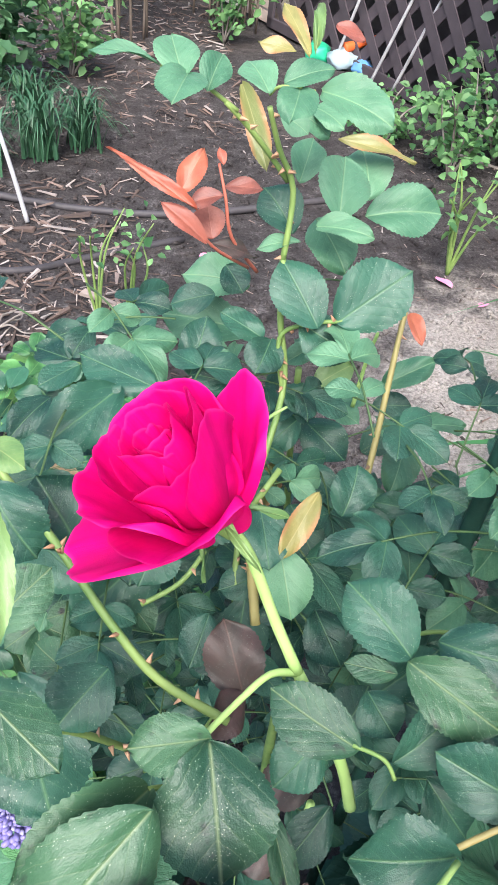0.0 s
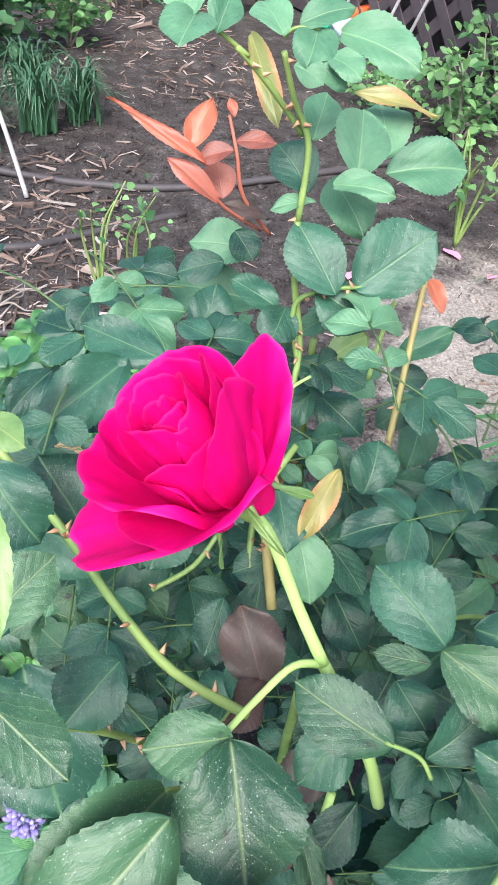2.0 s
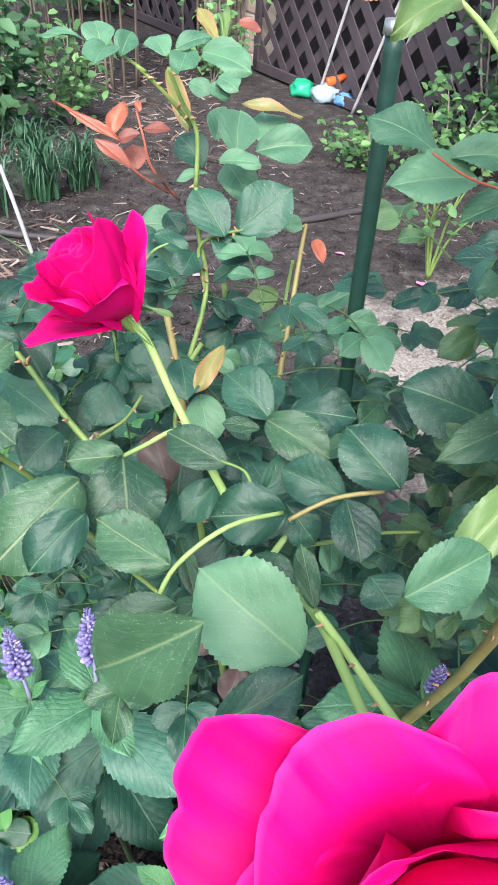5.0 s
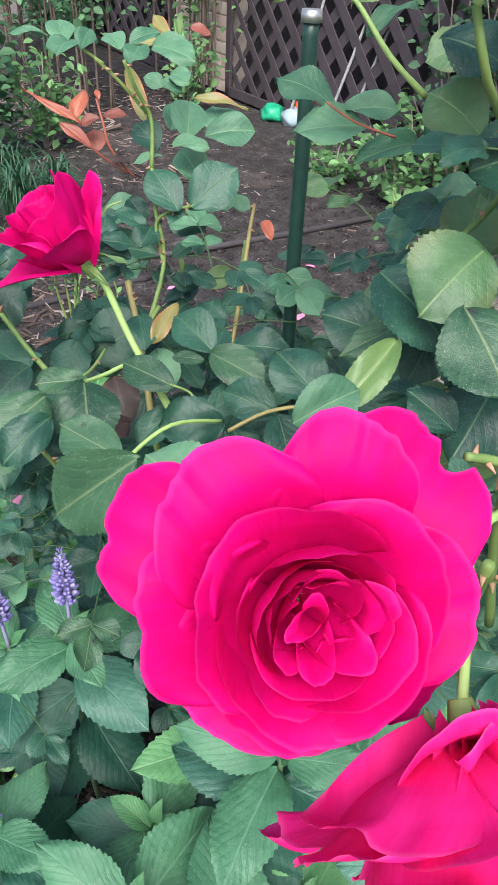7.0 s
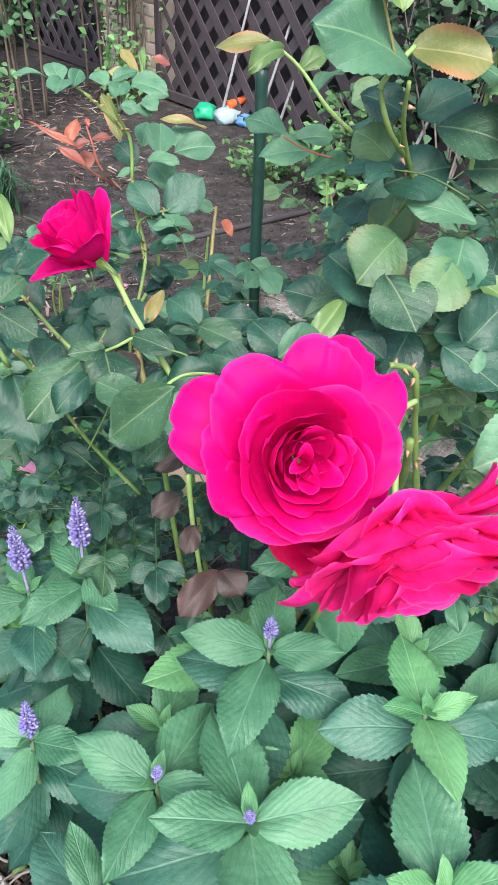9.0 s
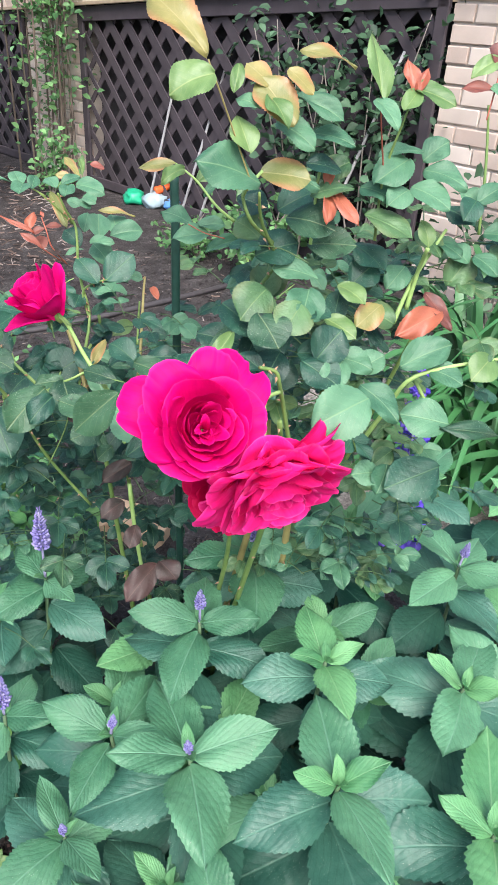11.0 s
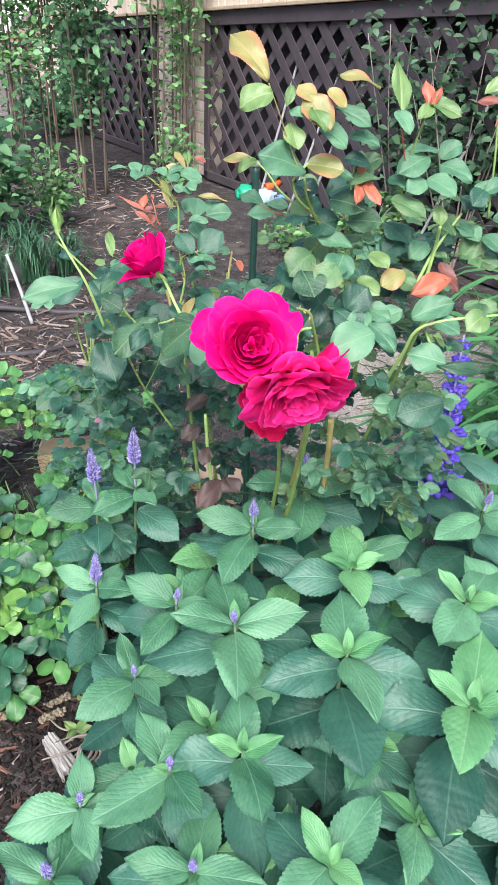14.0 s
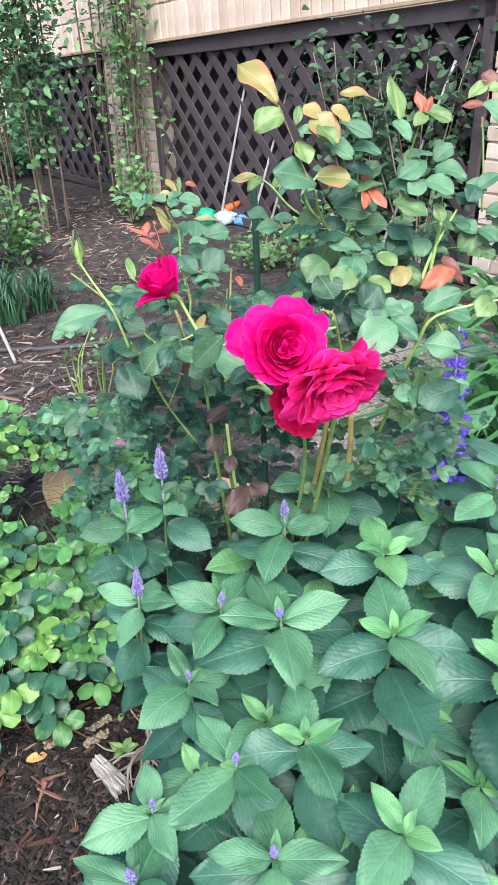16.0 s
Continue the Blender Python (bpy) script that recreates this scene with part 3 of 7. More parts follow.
def build_brickwork(name, s0, s1, z0, z1, label, out=0.0, depth=0.2, soldier=False, slope=0.0, mat=None):
    """Bricks as separate pieces on a mortar core."""
    mat = mat or BRICK
    core = thing(name, wall_point(s0, z0), label, "brick wall", kind="structure")
    bm = bmesh.new()
    w = s1 - s0
    box_bm(bm, w / 2, depth / 2 + 0.006 - out, (z1 - z0) / 2, w - 0.006, depth, z1 - z0 - 0.004)
    sh = Matrix.Rotation(-math.atan(slope), 4, "Y")
    m = wall_frame(s0, z0) @ sh
    child("mortar", mesh_of("mortar", bm, MORTAR, False), core, m)
    bw, bh = (0.075, 0.21) if soldier else (0.205, 0.068)
    jx, jz = 0.01, 0.01
    meshes = []
    for i in range(3):
        b = bmesh.new()
        box_bm(b, 0, 0, 0, bw, 0.05, bh, 0.004)
        rng = random.Random(i)
        for v in b.verts:
            v.co += Vector([rng.uniform(-0.0018, 0.0018) for _ in range(3)])
        meshes.append(mesh_of("brick", b, mat, False))
    rng = random.Random(len(name) + int(s0 * 10))
    row, z = 0, bh / 2 + jz / 2
    while z + bh / 2 <= z1 - z0 + 0.02:
        x = bw / 2 + jx / 2 - (0 if soldier or row % 2 == 0 else (bw + jx) / 2)
        while x - bw / 2 < w - 0.03:
            a, b = max(x - bw / 2, 0), min(x + bw / 2, w)
            if b - a > 0.03:
                sc = Matrix.Diagonal(((b - a) / bw, 1, 1, 1))
                child("brick", rng.choice(meshes), core, m @ Matrix.Translation(((a + b) / 2, 0.02 - out - rng.uniform(0, 0.004), z)) @ sc)
            x += bw + jx
        z += bh + jz
        row += 1
    return core


build_brickwork("wall_pier_left", 0.0, 0.75, 0, 1.12, "whitewashed brick pier between lattice panels")
build_brickwork("wall_pier_right", 3.69, 5.0, 0, 1.32, "whitewashed brick pier at the house corner")
build_brickwork("wall_upper", -4.3, 5.0, 0.834, 1.76, "whitewashed brick wall above the lattice", 0.03, soldier=True, slope=0.062)
bm = bmesh.new()
box_bm(bm, 3.55, 0, 0, 7.1, 0.03, 0.022, 0.003)
sh = Matrix.Rotation(-math.atan(0.062), 4, "Y")
ledge = new("trim", mesh_of("trim", bm, TRIM, False))
ledge.matrix_world = wall_frame(-2.1, 0.968, 0.055) @ sh
tagged(ledge, "thin tan ledge under the upper brick", "trim", kind="structure")


build_brickwork("wall_pier_far", -4.3, -2.11, 0, 0.95, "whitewashed brick wall beside the steps")


# brick steps with a white balustrade at the far end of the wall
def build_steps():
    x0, y0 = -2.07, 8.90
    st = thing("steps", (x0, y0, 0), "red and grey brick steps with a white painted railing", "steps")
    for i in range(5):
        x, z = x0 + 0.19 * i, 0.155 * (i + 1)
        bm = bmesh.new()
        box_bm(bm, x, y0, z / 2 - 0.03, 0.19, 0.8, z - 0.06, 0.006)
        child("riser", mesh_of("riser", bm, STEP_GREY, False), st)
        bm = bmesh.new()
        box_bm(bm, x - 0.01, y0, z - 0.03, 0.21, 0.82, 0.06, 0.008)
        child("tread", mesh_of("tread", bm, BRICK_RED, False), st)
    slant = Matrix.Rotation(-math.atan2(0.155, 0.19), 4, "Y")
    for name, x, z, wd in (("stringer", -1.50, 0.78, 0.17), ("top_rail", -1.50, 1.50, 0.09)):
        bm = bmesh.new()
        box_bm(bm, x, 8.44, z, 1.5, 0.05, wd, 0.006, slant)
        child(name, mesh_of(name, bm, WHITE, False), st)
    for i in range(8):
        x = -2.02 + 0.145 * i
        bm = bmesh.new()
        box_bm(bm, x, 8.44, 1.14 + (x + 1.50) * 0.816, 0.055, 0.04, 0.70, 0.005)
        child("baluster", mesh_of("baluster", bm, WHITE, False), st)
    return st


build_steps()

# plain house wall beyond, closing the view
bm = bmesh.new()
box_bm(bm, 0, 0.35, 2.0, 14.0, 0.2, 4.0)
far = new("wall_house", mesh_of("wall_house", bm, TRIM, False))
far.matrix_world = wall_frame(-1.0, 0.0)
far.matrix_world.translation += Vector((1.4, 0.66, 0))
tagged(far, "pale painted house wall", "wall", kind="structure")

# ---- stake in the bed ----
stake = thing("garden_stake", (0.012, 0.452, 0), "dark green plastic-coated steel garden stake", "stake")
child("rod", tube_mesh("rod", [(0.012 - 0.011 * i / 14 + 0.0005 * (i % 2), 0.452, 1.028 * i / 14 - 0.02 * (i == 0)) for i in range(15)], 0.0054, 0.0052, STAKE, 14), stake)
child("cap", tube_mesh("cap", [(0.001, 0.452, 1.026), (0.001, 0.452, 1.033)], 0.0067, 0.0064, CAP, 14), stake, None, "pale worn cap")

# ---- salvia ----


def floret_spike(base, top, r, n, seed, material, openness=0.0):
    """Whorls of little calyx buds round the tip of a stem."""
    rng = random.Random(seed)
    base, top = Vector(base), Vector(top)
    ax = (top - base)
    ln = ax.length
    ax.normalize()
    sx = ax.cross(Vector((0.2, 0.9, 0.1))).normalized()
    sy = ax.cross(sx)
    verts, faces = [], []
    whorls = max(5, int(ln / (r * 0.42)))
    for w in range(whorls):
        t = w / (whorls - 1)
        rad = r * (1.0 - 0.75 * t ** 1.6) * (0.9 + 0.2 * rng.random())
        k = n if t < 0.7 else max(4, n - 3)
        for j in range(k):
            a = 2 * math.pi * (j + 0.5 * (w % 2)) / k + rng.uniform(-0.2, 0.2)
            out = sx * math.cos(a) + sy * math.sin(a)
            c = base + ax * (ln * t) + out * rad * 0.45
            d = (out * (0.75 + openness) + ax * (0.75 - 0.3 * openness)).normalized()
            s1 = d.cross(ax)
            s1 = s1.normalized() if s1.length > 1e-3 else sx
            s2 = d.cross(s1)
            L, W = rad * (1.0 + 0.7 * openness) * rng.uniform(0.7, 1.2), rad * 0.24
            b = len(verts)
            for kk, (f, wd) in enumerate(((0, 0.5), (0.5, 1.0), (0.85, 0.7 + openness))):
                for q in range(5):
                    an = 2 * math.pi * q / 5
                    verts.append(c + d * (L * f) + (s1 * math.cos(an) + s2 * math.sin(an)) * (W * wd))
            verts.append(c + d * L)
            for kk in range(2):
                for q in range(5):
                    faces.append((b + kk * 5 + q, b + kk * 5 + (q + 1) % 5, b + kk * 5 + 5 + (q + 1) % 5, b + kk * 5 + 5 + q))
            for q in range(5):
                faces.append((b + 10 + q, b + 10 + (q + 1) % 5, b + 15))
    return pydata_mesh("flower_head", [tuple(v) for v in verts], faces, material, True)


def salvia(tip, size=0.085, turn=0.0, spike=0.0, lean=(0, 0), seed=0, pairs=7, bud=0.012, tilt=(0, 0)):
    """One stem: crossed pairs of leaves from a pale rosette down to older lower leaves coloured dark for shade, perhaps
    a flower spike.
    """
    rng = random.Random(seed)
    tip = Vector(tip)
    foot = Vector((tip.x + lean[0], tip.y + lean[1] + 0.06, ground_height(tip.x, tip.y) - 0.01))
    kind = "with a lavender flower spike" if spike > 0.03 else ("with a small violet bud" if spike else "with a pale green leaf tip")
    p = thing("salvia_plant", foot, "green serrated salvia stem " + kind, "salvia", "salvia bed")
    mid = foot.lerp(tip, 0.55) + Vector((rng.uniform(-0.015, 0.015), -0.012, 0))
    child("stem", tube_mesh("stem", [foot, mid, tip], 0.0042, 0.0022, SALVIA_STEM, 6), p)
    for k in range(pairs):
        f = (0.30, 0.56, 0.94, 1.02, 1.10, 1.15, 1.15, 1.05, 0.95)[k] if not spike else (0.30, 0.84, 1.00, 1.06, 1.10, 1.15, 1.1, 1.0, 0.9)[k]
        at_z = tip.z - ((0.0, 0.002, 0.007, 0.032, 0.072, 0.120, 0.175, 0.23, 0.29)[k] if not spike else (0.0, 0.004, 0.018, 0.050, 0.095, 0.145, 0.2, 0.255, 0.31)[k])
        t = (at_z - foot.z) / max(tip.z - foot.z, 0.05)
        if t < 0.12:
            break
        c = foot.lerp(tip, t)
        for side in (0, 1):
            a = turn + math.pi / 2 * k + math.pi * side + rng.uniform(-0.22, 0.22)
            L = size * 1.12 * f * rng.uniform(0.88, 1.12)
            up = ((1.7, 0.60, 0.12, -0.12)[k] if not spike else (0.9, 0.25, -0.05, -0.15)[k]) + rng.uniform(-0.1, 0.1) if k < 4 else rng.uniform(-0.5, -0.12)
            d = Vector((math.cos(a), math.sin(a), up)).normalized()
            start = c + Vector((math.cos(a), math.sin(a), 0.2)) * (0.001 + 0.004 * f * (k > 0))
            young = k < 2 + (seed % 3 == 0) if not spike else k < 1
            # lower pairs: older leaves, with the bed's shade mixed into their colour
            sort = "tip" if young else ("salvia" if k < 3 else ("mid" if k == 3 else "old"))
            wide = (0.48, 0.56, 0.60, 0.66)[k] if k < 4 else 0.70
            face = (rng.uniform(-0.3, 0.3) - math.cos(a) * up * 0.5 + tilt[0], -0.42 + rng.uniform(-0.25, 0.25) + tilt[1], 1)
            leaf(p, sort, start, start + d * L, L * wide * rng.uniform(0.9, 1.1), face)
    if spike:
        top = tip + Vector((-lean[0] * 0.25 + rng.uniform(-0.004, 0.004) + tilt[0] * spike, -lean[1] * 0.25 + tilt[1] * spike, spike + bud * 1.8))
        fs = child("flower_spike", tube_mesh("flower_spike", [tip, tip.lerp(top, 0.5), top - (top - tip) * 0.05], 0.0019, 0.0012, SPIKE_STEM, 6), p, None, "lavender flower stalk")
        start = tip + (top - tip) * (spike / (spike + bud * 1.8 + 1e-6))
        child("flower_head", floret_spike(start - (top - tip).normalized() * bud * (1.0 if spike > 0.03 else 0.2), top, bud * 0.46, 9, seed, FLORET), fs)
    return p


# tip, leaf length, turn, flower stalk, bud length
for i, (x, y, z, L, turn, sp, bud) in enumerate((
        (0.068, 0.021, 0.53, 0.082, 1.45, 0.0, 0),
        (-0.069, -0.031, 0.43, 0.08, 1.5, 0.0, 0),
        (0.109, 0.156, 0.55, 0.07, 1.4, 0.0, 0),
        (0.011, -0.162, 0.40, 0.085, 0.5, 0.0, 0),
        (-0.136, 0.172, 0.49, 0.075, 0.9, 0.018, 0.010),
        (-0.060, 0.116, 0.50, 0.085, 1.57, 0.012, 0.010),
        (-0.018, 0.240, 0.565, 0.075, 1.2, 0.028, 0.014),
        (-0.185, 0.378, 0.552, 0.066, 0.6, 0.072, 0.022),
        (-0.248, 0.400, 0.515, 0.06, 0.2, 0.062, 0.022),
        (-0.250, 0.255, 0.46, 0.06, 0.9, 0.035, 0.018))):
    salvia((x, y, z), L * 1.1, turn, sp, (0.0, 0.02), 100 + i, bud=bud)
for i, (x, y, z, L, turn, sp, bud) in enumerate((
        (-0.198, 0.113, 0.42, 0.072, 0.4, 0.012, 0.009),
        (-0.158, -0.006, 0.375, 0.085, 0.3, 0.018, 0.010),
        (-0.275, -0.004, 0.32, 0.075, 0.1, 0.018, 0.010),
        (-0.311, -0.076, 0.29, 0.08, 0.8, 0.02, 0.014),
        (-0.138, -0.124, 0.35, 0.085, 1.2, 0.016, 0.011),
        (0.235, 0.378, 0.56, 0.09, 0.3, 0.0, 0),
        (0.084, 0.344, 0.56, 0.085, 1.4, 0.03, 0.018),
        (0.207, -0.053, 0.50, 0.10, 1.1, 0.0, 0),
        (0.106, -0.015, 0.40, 0.065, 0.7, 0.0, 0),
        (0.264, 0.101, 0.52, 0.085, 0.8, 0.0, 0),
        (0.368, 0.284, 0.53, 0.085, 0.5, 0.022, 0.012),
        (0.326, 0.093, 0.50, 0.10, 0.2, 0.02, 0.012))):
    salvia((x, y, z), L * 1.08, turn, sp, (0.0, 0.02), 140 + i, bud=bud)
for i, (x, y, z, L, turn) in enumerate((
        (0.437, 0.524, 0.54, 0.095, 0.4), (0.436, 0.235, 0.49, 0.09, 1.0), (0.364, 0.031, 0.47, 0.095, 0.3),
        (0.291, -0.123, 0.41, 0.09, 1.2), (0.64, 0.50, 0.48, 0.09, 0.6), (0.16, 0.27, 0.5, 0.085, 0.2),
        (0.03, 0.09, 0.44, 0.09, 0.1), (0.0, 0.18, 0.47, 0.085, 0.8), (-0.10, 0.05, 0.41, 0.085, 0.5),
        (-0.12, 0.26, 0.46, 0.08, 1.1), (-0.02, -0.10, 0.36, 0.085, 0.0), (0.14, -0.11, 0.40, 0.09, 0.9),
        (0.20, 0.20, 0.45, 0.09, 0.6), (0.3, 0.42, 0.46, 0.085, 1.4), (0.5, 0.36, 0.45, 0.09, 0.2),
        (-0.2, 0.04, 0.34, 0.075, 0.3), (-0.05, 0.33, 0.48, 0.08, 0.5), (0.10, 0.42, 0.46, 0.085, 0.2),
        (-0.21, -0.13, 0.28, 0.08, 1.0), (-0.06, -0.24, 0.3, 0.085, 0.7), (0.12, -0.24, 0.34, 0.09, 0.3), (0.25, -0.26, 0.36, 0.09, 0.0))):
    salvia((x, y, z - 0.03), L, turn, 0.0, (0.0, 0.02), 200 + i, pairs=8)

# ---- rose blooms ----


def petal_mesh(material, r0, length, open0, open1, width, bend, curl=0.2, notch=0.0, frill=0.03, seed=0, rows=18, cols=14):
    """One petal as a sheet round the flower's axis (z): it leaves the foot at the angle open0 from the axis and ends at open1,
    wraps sideways round the radius bend, and rolls its rim outward by curl."""
    rng = random.Random(seed)
    p1, p2, p3 = (rng.uniform(0, 6.28) for _ in range(3))
    nick, lop = rng.uniform(-0.5, 0.5), rng.uniform(-0.12, 0.12)
    # centre line, walked in small steps
    line, r, z, n = [], r0, 0.0, 60
    for i in range(n + 1):
        th = radians(open0 + (open1 - open0) * i / n)
        line.append((r, z, th))
        r += length / n * math.sin(th)
        z += length / n * math.cos(th)
    verts, uvs, faces = [], [], []
    for i in range(rows + 1):
        v = i / rows
        for j in range(-cols, cols + 1):
            s = j / cols
            top = 1 - max(notch, 0.0) * math.exp(-((s - nick) / 0.16) ** 2) + frill * (0.6 * math.sin(5 * s + p1) + 0.4 * math.sin(11 * s + p2) + 0.25 * math.sin(27 * s + p3))
            # obovate outline: the disc's rim is reached at v = 1 for every s
            reach = 1 - 0.42 * (1 - math.sqrt(max(0.0, 1 - abs(s) ** 2.6))) if notch >= 0 else 1 - 0.46 * abs(s) ** 1.5
            vv = min(1.0, v * reach * (0.95 + 0.05 * top) * (1 + lop * s * 0.5))
            vv = max(0.0, vv * top if top < 1 else vv)
            w = width * (0.22 + 0.78 * math.sin(min(1.0, vv / 0.62) * math.pi / 2) ** 0.9)
            k = vv * n
            a, b = line[int(k)], line[min(int(k) + 1, n)]
            f = k - int(k)
            r, z, th = (a[q] + (b[q] - a[q]) * f for q in range(3))
            phi = s * w / bend
            side, inward = bend * math.sin(phi), bend * (1 - math.cos(phi))
            rho = max(v, abs(s) ** 3)
            roll = curl * length * max(0.0, (rho - 0.72) / 0.28) ** 2 * (0.7 + 0.5 * math.sin(2.2 * s + p3))
            off = inward - roll + length * (0.012 * math.sin(3.2 * s + 4 * v + p2) + 0.010 * v * math.sin(8 * s + p1) + 0.006 * v * v * math.sin(17 * s + p3))
            verts.append((r - off * math.cos(th), side, z + off * math.sin(th) - roll * 0.35 * math.cos(th)))
            uvs.append((0.5 + 0.5 * s, v))
    m = 2 * cols + 1
    for i in range(rows):
        for j in range(m - 1):
            a = i * m + j
            faces.append((a, a + 1, a + 1 + m, a + m))
    return pydata_mesh("petal", verts, faces, material, True, uvs)


def rose(parent, foot, facing, petals, material, seed=0, label="", loose=0.05, sepals=0.02):
    """A bloom from petals of (angle in degrees round the axis, 0 to the side and 90 up; foot radius, length, opening at the foot and
    at the rim, half width, wrap radius, rolled rim, notch), lengths in millimetres."""
    z = Vector(facing).normalized()
    x = Vector((0, 0, 1)).cross(z).normalized()
    y = z.cross(x)
    m = Matrix((x, y, z)).transposed().to_4x4()
    m.translation = Vector(foot)
    # receptacle carries the petals
    hip = child("bloom", tube_mesh("bloom", [(0, 0, -0.011), (0, 0, -0.007), (0, 0, -0.003), (0, 0, 0.0)], 0.0034, 0.0062, CANE, 10), parent, m, label)
    for k, (a, r0, L, o0, o1, w, bend, curl, notch) in enumerate(petals):
        rng = random.Random(seed * 31 + k)
        g = lambda: rng.uniform(1 - loose, 1 + loose)
        me = petal_mesh(material, r0 / 1000, L * g() / 1000, o0 * g(), o1 * g(), w * g() / 1000, bend * g() / 1000, curl, notch, rng.uniform(0.02, 0.05), seed * 97 + k)
        child("petal", me, hip, m @ Matrix.Rotation(radians(a) + rng.uniform(-loose, loose), 4, "Z"))
    for i in range(5):
        a = 2 * math.pi * i / 5 + 0.4
        b = m @ Vector((0.005 * math.cos(a), 0.005 * math.sin(a), 0.0))
        t = m @ Vector((sepals * math.cos(a), sepals * math.sin(a), -0.8 * sepals))
        child("sepal", LRNG.choice(LEAVES["lime"]), hip, leaf_matrix(b, t, 0.0035, z))
    return hip


def ring(n, start, *rest):
    """n like petals spread round the axis."""
    return [(start + 360 * i / n, *rest) for i in range(n)]


# ---- the pink rose bush ----
bush = thing("rose_bush", (-0.02, 0.46, 0), "tall rose bush with hot pink blooms and serrated leaves", "rose bush")


def cane(pts, r0, r1, material=CANE, thorns=0, seed=0, parent=None, label=""):
    rng = random.Random(seed)
    c = child("cane", tube_mesh("cane", pts, r0, r1, material, 8, 0.05, seed), parent or bush, None, label)
    P = [Vector(p) for p in pts]
    for i in range(thorns):
        k = rng.randrange(len(P) - 1)
        t = rng.random()
        p = P[k].lerp(P[k + 1], t)
        d = (P[k + 1] - P[k]).normalized()
        o = d.cross(Vector((rng.uniform(-1, 1), rng.uniform(-1, 1), rng.uniform(-1, 1)))).normalized()
        r = r0 + (r1 - r0) * (k + t) / (len(P) - 1)
        child("thorn", tube_mesh("thorn", [p + o * r * 0.6, p + o * (r + 0.0032) - d * 0.0015], 0.0014, 0.0002, THORN, 5), c)
    return c


def foliage(kind, rows, parent=None):
    for x, y, z, tx, ty, tz, w, f in rows:
        leaf(parent or bush, kind, (x, y, z), (tx, ty, tz), w, (0, -0.8 * f, 1 - 0.4 * f))


# half-open bloom: a tight spiral, wrapped petals round it, two let down at the front
rose(bush, (-0.1425, 0.374, 0.905), (-0.57, 0.02, 0.82), ring(3, 30, 1, 45, 10, 0, 14, 7, 0.0, 0) + ring(3, 90, 2, 49, 26, -6, 19, 11, 0.02, 0) + [
    (270, 3, 50, 46, -6, 28, 19, 0.06, 0.0), (200, 3, 50, 42, -2, 26, 19, 0.04, 0.0), (100, 3, 56, 28, 4, 20, 18, 0.03, -1), (20, 3, 44, 42, -2, 24, 18, 0.05, 0.0),
    (290, 4, 52, 56, 4, 27, 22, 0.08, 0.03), (62, 4, 57, 38, 12, 20, 24, 0.04, -1), (125, 4, 52, 54, 30, 20, 28, 0.06, -1), (190, 4, 50, 54, 14, 26, 24, 0.05, 0),
    (350, 4, 42, 60, 36, 29, 28, 0.10, 0.03), (282, 4, 50, 70, 62, 25, 30, 0.08, 0.05)], PETAL, 1, "half-open hot pink rose bloom", 0.03)
# wide open bloom: folded heart, a deep cup, a loose collar and broad reflexed outer petals
rose(bush, (-0.061, 0.090, 0.916), (-0.03, -0.82, 0.57), [
    (90, 0.3, 27, 6, 16, 8, 3.5, 0.1, -1), (200, 0.5, 28, 10, 14, 9, 4, 0.1, -1), (264, 2, 35, 22, 16, 13, 5.5, 0.16, -1), (320, 2.5, 36, 32, 0, 15, 7, 0.14, -1), (215, 2.5, 36, 36, -4, 16, 7.5, 0.08, -1), (20, 3, 38, 40, -6, 17, 8, 0.18, -1), (165, 3, 37, 42, -10, 18, 9, 0.06, -1), (62, 3, 39, 42, -12, 17, 8, 0.12, -1), (110, 3, 39, 48, -16, 20, 12, 0.05, -1),
    (25, 3, 39, 54, -14, 24, 16, 0.10, 0.03), (150, 3, 41, 56, -16, 25, 17, 0.05, 0.0), (268, 3, 37, 56, -10, 26, 18, 0.09, 0.03), (80, 3, 44, 62, -14, 28, 21, 0.08, 0.0), (215, 3, 42, 60, -6, 27, 21, 0.12, 0.02), (325, 3, 41, 62, -6, 28, 21, 0.10, 0.03),
    (112, 4, 47, 66, 8, 32, 28, 0.12, 0.0), (182, 4, 46, 66, 12, 29, 28, 0.14, 0.03), (245, 4, 43, 64, 10, 30, 28, 0.10, 0.02), (315, 4, 43, 64, 10, 30, 28, 0.12, 0.02), (38, 4, 47, 66, 12, 30, 30, 0.12, 0.0),
    (128, 4, 56, 70, 46, 27, 40, 0.16, 0.02), (78, 4, 57, 70, 44, 22, 38, 0.16, 0.0), (182, 4, 51, 72, 42, 27, 36, 0.16, 0.03), (8, 4, 48, 70, 40, 27, 36, 0.12, 0.0), (245, 4, 40, 70, 26, 28, 32, 0.12, 0.04), (305, 4, 39, 70, 24, 27, 32, 0.10, 0.0),
    (46, 5, 63, 76, 98, 29, 60, 0.06, 0.10), (154, 5, 64, 78, 102, 25, 52, 0.08, 0.04), (222, 5, 42, 78, 50, 28, 40, 0.08, 0.05), (335, 5, 46, 80, 84, 26, 44, 0.08, 0.02), (278, 5, 37, 76, 44, 29, 40, 0.08, 0.02)], PETAL, 2, "wide open hot pink rose bloom", 0.04)
